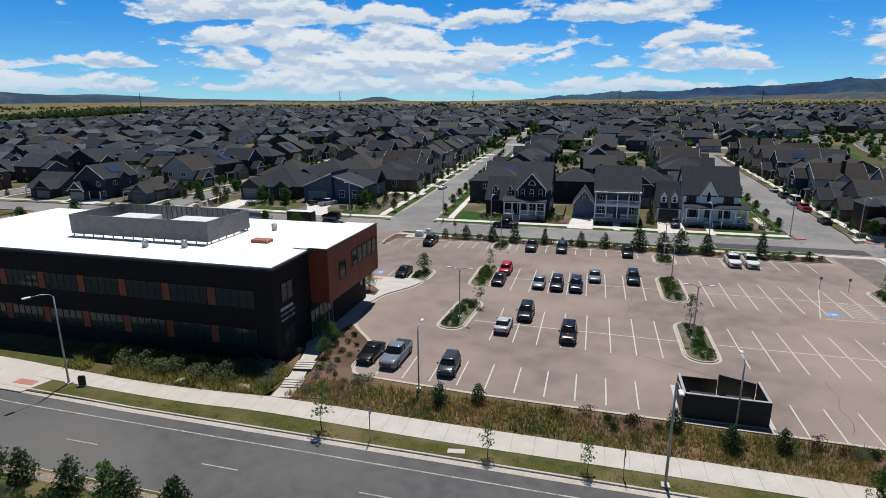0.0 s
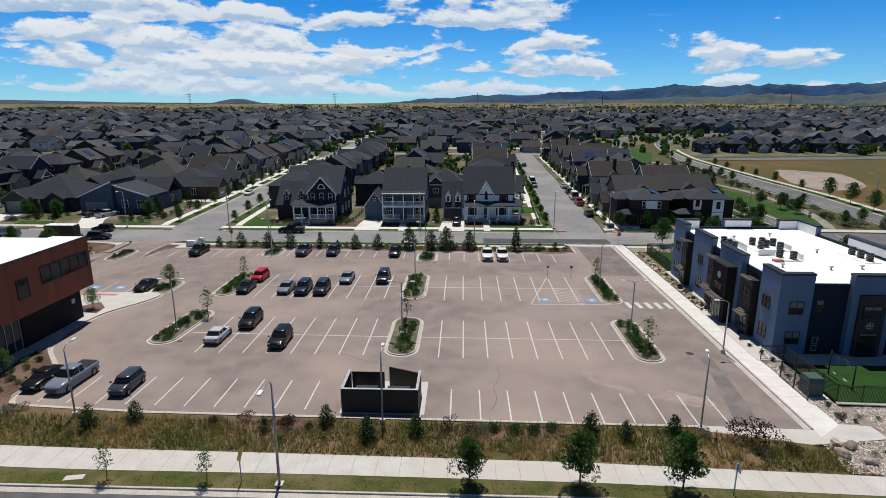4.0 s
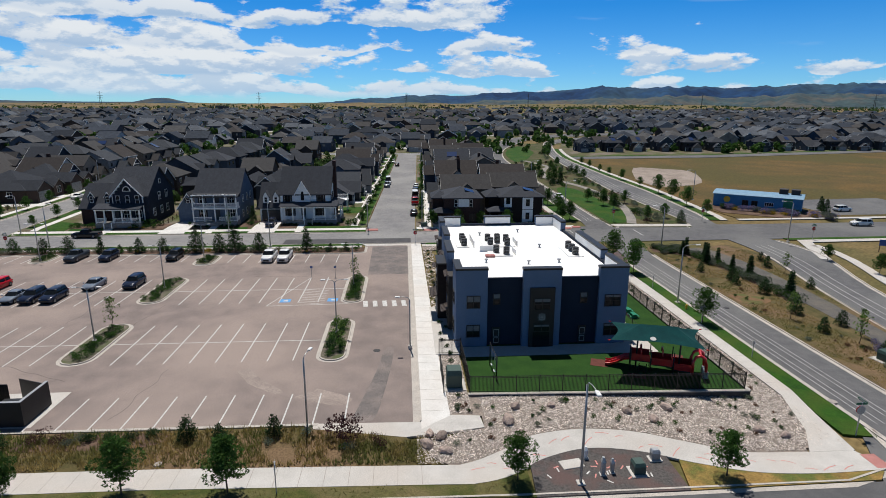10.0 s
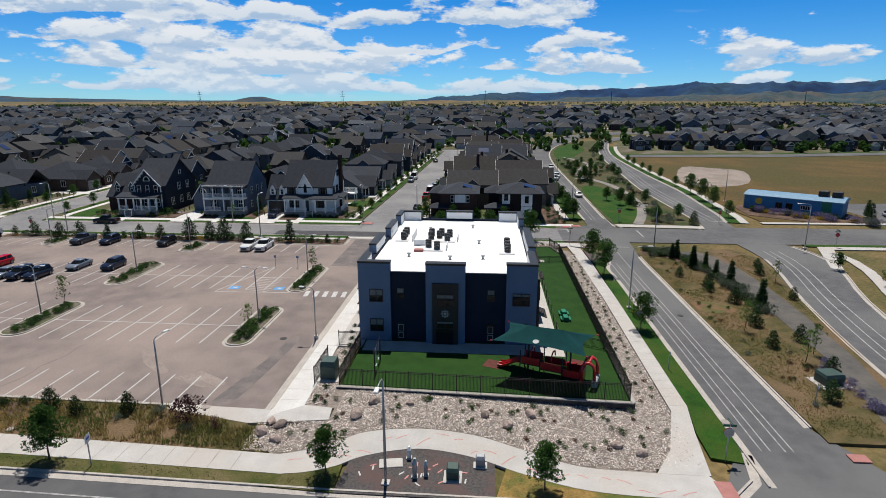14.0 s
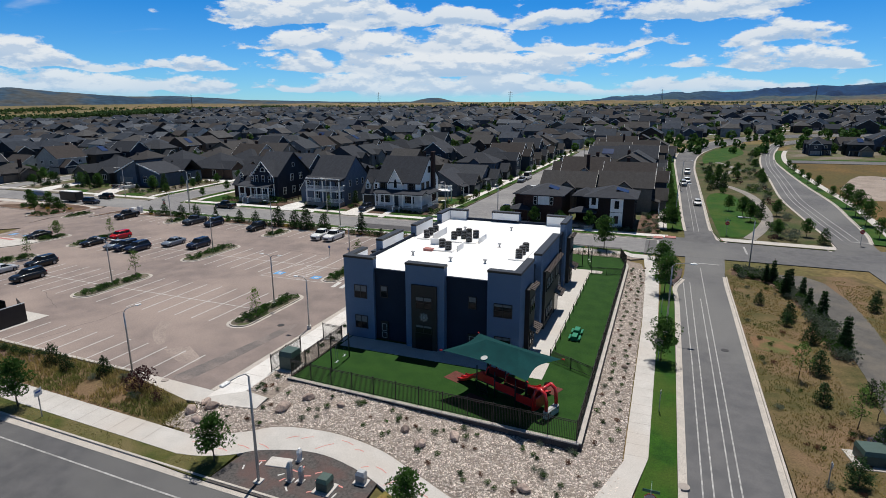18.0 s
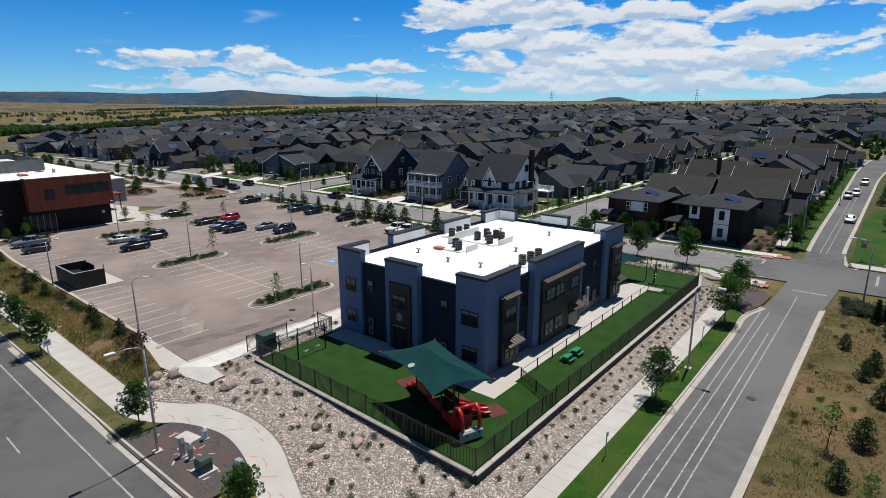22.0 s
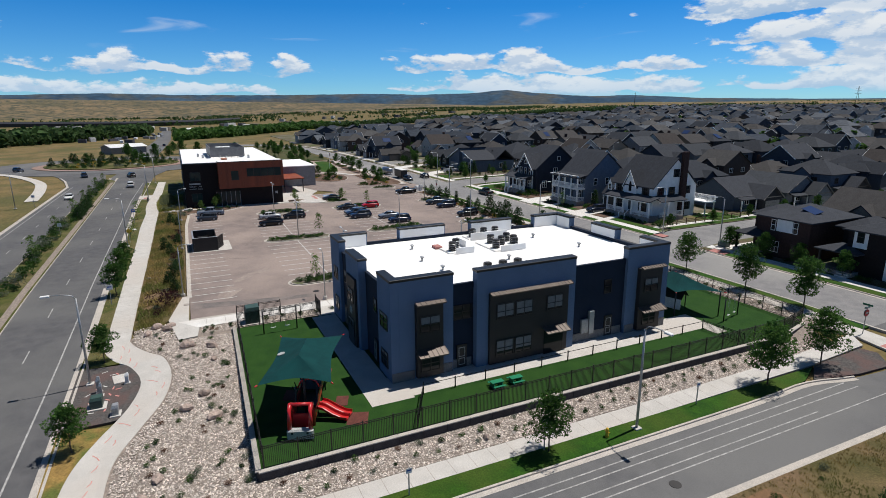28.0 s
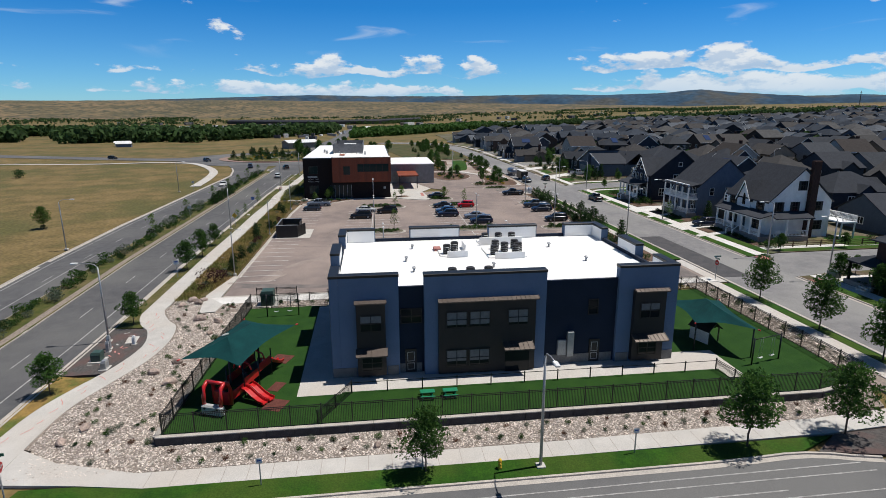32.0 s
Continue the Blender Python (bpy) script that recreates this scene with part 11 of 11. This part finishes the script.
rail_fence([(37.4, 133), (38.6, 160)])
rail_fence([(37.4, 133), (35.6, 133)])
rail_fence([(-7.6, 133), (-6.3, 133), (-6.3, 146)])
rail_fence([(13.4, 133), (17.0, 133)])
rail_fence([(-53.4, 136), (-53.4, 158)])
rail_fence([(-53.4, 136), (-58, 136)])

# ---- blue building across the crossing ----
bl = thing("blue_building", "long low bright blue painted building with curved roof", "building", "", 146.2, 146.8, -38)
bl.scale = (0.92, 0.92, 0.92)
BLUE = mat("bright_blue_panel", (0.035, 0.20, 0.40), (0.028, 0.17, 0.35), 0.6, 0.8, 12)
part("wall", Geo().box(-13.2, -4.5, -1, 9.5, 4.5, 3.9), BLUE, bl)
part("roof", Geo().rings([[(x, -4.8, 3.9), (x, -2.4, 4.5), (x, 0, 4.7), (x, 2.4, 4.5), (x, 4.8, 3.9), (x, 4.8, 3.75), (x, -4.8, 3.75)] for x in (-13.5, 9.8)]), mat("blue_grey_metal_roof", (0.20, 0.34, 0.46), (0.16, 0.29, 0.41), 0.5, 1, 10), bl)
part("green_panel", Geo().box(5.0, -4.56, 0.1, 7.2, -4.504, 3.8), mat("green_panel", (0.02, 0.19, 0.10), None, 0.6, 1, 10), bl)
for x in (-4.6, -2.2):
    window(bl, x, -4.5, 0.3, 1.6, 2.2, "s", 2, 1)
window(bl, 1.5, -4.5, 1.2, 2.2, 1.1, "s", 4, 1, TRIM_WHITE)
part("emblem", Geo().tube([(-9.5, -4.5, 2.4), (-9.5, -4.58, 2.4)], 0.9, 14, False), YELLOW, bl)
for x in (3.4, 6.4):
    part("roof_unit", Geo().cham(x, -1.2, 4.5, x + 2.2, 1.2, 6.0, 0.06), CLAD_BROWN, bl)
sheet("bed_blue", [(131, 141), (143, 132.6), (156, 134.5), (160, 140), (150, 141), (138, 156), (132, 152)], 0.12, MULCH, "mulched flower bed at the blue building", 0.15, "planting bed")
sheet("lot_blue", [(158, 136), (190, 137), (190, 160), (163, 158), (157, 148)], 0.06, ASPHALT, "asphalt car park of the blue building", 0.1, "car park")
sheet("walk_blue", [(130, 131.2), (190, 132.4), (190, 134), (130, 132.8)], 0.13, CONCRETE, "pale concrete pavement", 0.1, "pavement")
sheet("walk_blue_south", [(132, 113.4), (190, 114.4), (190, 112.8), (134, 111.4), (128, 98), (126.5, 99)], 0.1, CONCRETE, "pale concrete pavement", 0.1, "pavement")
sheet("lawn_strip", [(130.5, 113.5), (190, 114.9), (190, 116.2), (130, 115)], 0.1, LAWN, "mown grass strip", 0.1, "lawn")
for i in range(30):
    x = 134 + prnd.uniform(0, 20)
    plant((LAV_SHRUB, GOLD_SHRUB, SAGE_SHRUB, DARK_SHRUB, LAV_SHRUB)[i % 5], x, 145.0 - (x - 134) * 0.66 + prnd.uniform(-1.8, 1.2), 1.9)
for x, y in ((157.5, 140), (159, 142.5), (156.4, 137)):
    plant(SPRUCE, x, y, 1.1)
bb = thing("notice_board", "blue notice board on two posts", "notice board", "", 143, 103.5, -20)
for a in (-0.9, 0.9):
    part("post", Geo().box(a - 0.06, -0.06, -0.1, a + 0.06, 0.06, 2.4), WOOD, bb)
part("board", Geo().cham(-1.1, -0.12, 1.2, 1.1, -0.064, 2.4, 0.02), SIGN_BLUE, bb)

# ---- far west: barns, tree belt, pylons ----
def shed(x, y, w, d, h, turn, m, label):
    b = thing("barn", label, "barn", "far barns", x, y, turn, high(x, y) - 0.1)
    part("wall", body(-w / 2, -d / 2, w / 2, d / 2, -4, h, h * 0.35, "x"), m, b)
    part("roof", gable(-w / 2, -d / 2, w / 2, d / 2, h, h * 0.36, "x", 0.6), WHITE_METAL, b)
    part("door", Geo().box(-2.5, -d / 2 - 0.06, 0, 2.5, -d / 2, h * 0.7), BLACK_METAL, b)


shed(-515, -30, 26, 12, 4.5, -80, TAUPE, "metal-sided barn with a white roof")
shed(-300, -104, 9, 5, 2.6, -80, SIDING_BLUE, "small blue-grey metal shed")
shed(-318, -112, 10, 5, 2.6, -80, SIDING_WHITE, "small white metal shed")
shed(-720, 70, 22, 10, 4, -80, SIDING_WHITE, "small white far building")
shed(-262, 20, 20, 12, 4, -60, TAUPE, "low grey-roofed building behind the roundabout")


def tree_belt(name, label, n, spot, size, seed, clumps_each=26):
    """Distant woodland; a joined mass of ragged crowns of leaf clumps."""
    rnd = random.Random(seed)
    g = Geo()
    for _ in range(n):
        x, y = spot(rnd)
        s = size * rnd.uniform(0.6, 1.4)
        z = high(x, y)
        for k in range(clumps_each):
            d = Vector((rnd.gauss(0, 1), rnd.gauss(0, 1), rnd.gauss(0, 0.8))).normalized()
            c = Vector((x, y, z + s * 0.55)) + Vector((d.x * s * 0.45, d.y * s * 0.45, d.z * s * 0.5))
            u = Vector((rnd.uniform(-1, 1), rnd.uniform(-1, 1), rnd.uniform(-1, 1))).normalized() * s * 0.26
            v = u.cross(d).normalized() * s * 0.26
            g.add([c - u, c - v, c + u * 1.2, c + v + d * s * 0.1], [(0, 1, 2, 3)])
    tagged(new(name, g.mesh(name, BELT if seed % 2 else LEAF)), label, "trees", "", "stuff")


def creek(r):
    while True:
        y = r.uniform(-420, 20)
        x = float(np.interp(y, [-420, -140, -94, -66, -47, 20], [-430, -352, -340, -370, -420, -560])) - 260 * r.random() ** 1.2
        if noise.noise((x / 34, y / 34, 5.5)) > -0.12:
            return x, y


tree_belt("tree_belt", "dark belt of creek trees across the prairie", 1000, creek, 8, 1)
tree_belt("tree_belt", "green belt of trees beside the far road", 650, lambda r: (lambda y: (-425 - 1.3 * (y - 50) - 150 * r.random() ** 2, y))(r.uniform(48, 250)), 5.6, 4)
tree_belt("tree_belt", "dark belt of creek trees across the prairie", 1100, lambda r: (lambda y: (-580 - 0.25 * y - 110 * r.random() ** 2, y))(r.uniform(70, 560)), 4.6, 3)
tree_belt("tree_belt", "green belt of trees behind the estate", 900, lambda r: (lambda y: (-720 - 0.18 * (y - 500) - 90 * r.random() ** 2, y))(r.uniform(480, 1300)), 5.5, 3)
tree_belt("estate_trees", "small garden trees between the far houses", 1700, lambda r: (lambda y: (r.uniform(-0.72, 0.8) * (100 + y * 0.75), y))(r.uniform(300, 900)), 3.6, 6)
tree_belt("garden_trees", "small garden trees between the houses", 640, lambda r: r.choice(((r.uniform(-30, 36), r.uniform(160, 290)), (r.uniform(-210, -58), r.uniform(150, 292)), (r.uniform(66, 83), r.uniform(150, 285)))), 2.3, 9)


def scrub(r):
    """Scrub grows in long thin belts across the slopes."""
    while True:
        x, y = r.uniform(-2200, -760), r.uniform(-1300, 1400)
        if noise.noise((x / 80, y / 260, 2.2)) + 0.5 * noise.noise((x / 30, y / 60, 8.2)) > 0.36:
            return x, y


tree_belt("scrub", "belts of scrub and trees across the far hills", 4200, scrub, 5.0, 7, 12)


def far_copses(r):
    """Small copses on the plain beyond the estate."""
    while True:
        y = r.uniform(930, 1900)
        x = r.uniform(-0.75, 1.0) * y
        if noise.noise((x / 150, y / 60, 4.4)) + 0.5 * noise.noise((x / 40, y / 30, 1.2)) > 0.26:
            return x, y


tree_belt("copses", "dark copses scattered over the far plain", 2600, far_copses, 4.4, 9, 10)


def far_yards():
    """Parked vehicles and pale sheds beyond the creek, too small to tell apart."""
    rnd = random.Random(77)
    g = Geo()
    for k in range(260):
        t = rnd.random()
        x, y = (-860 - 140 * t + rnd.uniform(-30, 30), -420 + 210 * t + rnd.uniform(-14, 14)) if k < 150 else (rnd.uniform(-640, -400), rnd.uniform(-40, 36)) if k < 190 else (-760 + rnd.uniform(-120, 60), rnd.uniform(70, 420))
        w, d, h = rnd.uniform(3, 9), 2.4, rnd.uniform(1.6, 3.4)
        g.box(-w / 2, -d / 2, -3, w / 2, d / 2, h, pose(x, y, high(x, y), 0, 0, rnd.uniform(0, 180)))
    tagged(new("far_vehicles", g.mesh("far_vehicles", drawn("far_vehicle_paint", [(0.75, 0.76, 0.78), (0.30, 0.31, 0.34), (0.60, 0.60, 0.60), (0.10, 0.10, 0.12)]))), "rows of pale vehicles and trailers parked beyond the creek", "vehicles", "", "stuff")
    bank = Geo()
    line = [(-1250, -260), (-1200, -150), (-1150, -40), (-1190, 80), (-1290, 190)]
    for a, b in zip(line, line[1:]):
        za, zb = high(*a) + 3, high(*b) + 3
        bank.add([(a[0], a[1], za - 8), (b[0], b[1], zb - 8), (b[0], b[1], zb + 3), (a[0], a[1], za + 3), (a[0] - 30, a[1], za - 8), (b[0] - 30, b[1], zb - 8), (b[0] - 24, b[1], zb + 6), (a[0] - 24, a[1], za + 6)], [(0, 1, 2, 3), (3, 2, 6, 7), (4, 7, 6, 5)])
    tagged(new("far_embankment", bank.mesh("far_embankment", CLAD_BROWN)), "dark embankment across the far plain", "embankment", "", "structure")


far_yards()
for k, (x, y) in enumerate(((-700, 1500), (-350, 1650), (60, 1750), (420, 1700), (900, 1600), (1250, 1400), (-1100, 1200))):
    p = thing("pylon", "distant steel power pylon on the ridge", "pylon", "far pylons", x, y, 20 * k, high(x, y) - 4)
    for s in (-1, 1):
        part("leg", Geo().tube([(s * 4, 0, -6), (s * 1.2, 0, 30), (s * 0.5, 0, 44)], [0.5, 0.4, 0.3], 5), CLAD_BROWN, p)
    for z in (28, 34, 40):
        part("crossarm", Geo().tube([(-7, 0, z), (7, 0, z)], 0.3, 5), CLAD_BROWN, p)

for m, g in FAR_PLANTS.items():
    tagged(new("far_shrubs", g.mesh("far_shrubs", m)), "garden and roadside shrubs further off", "shrubs", "", "stuff")
for p in PROTOS:
    hide_away(p)
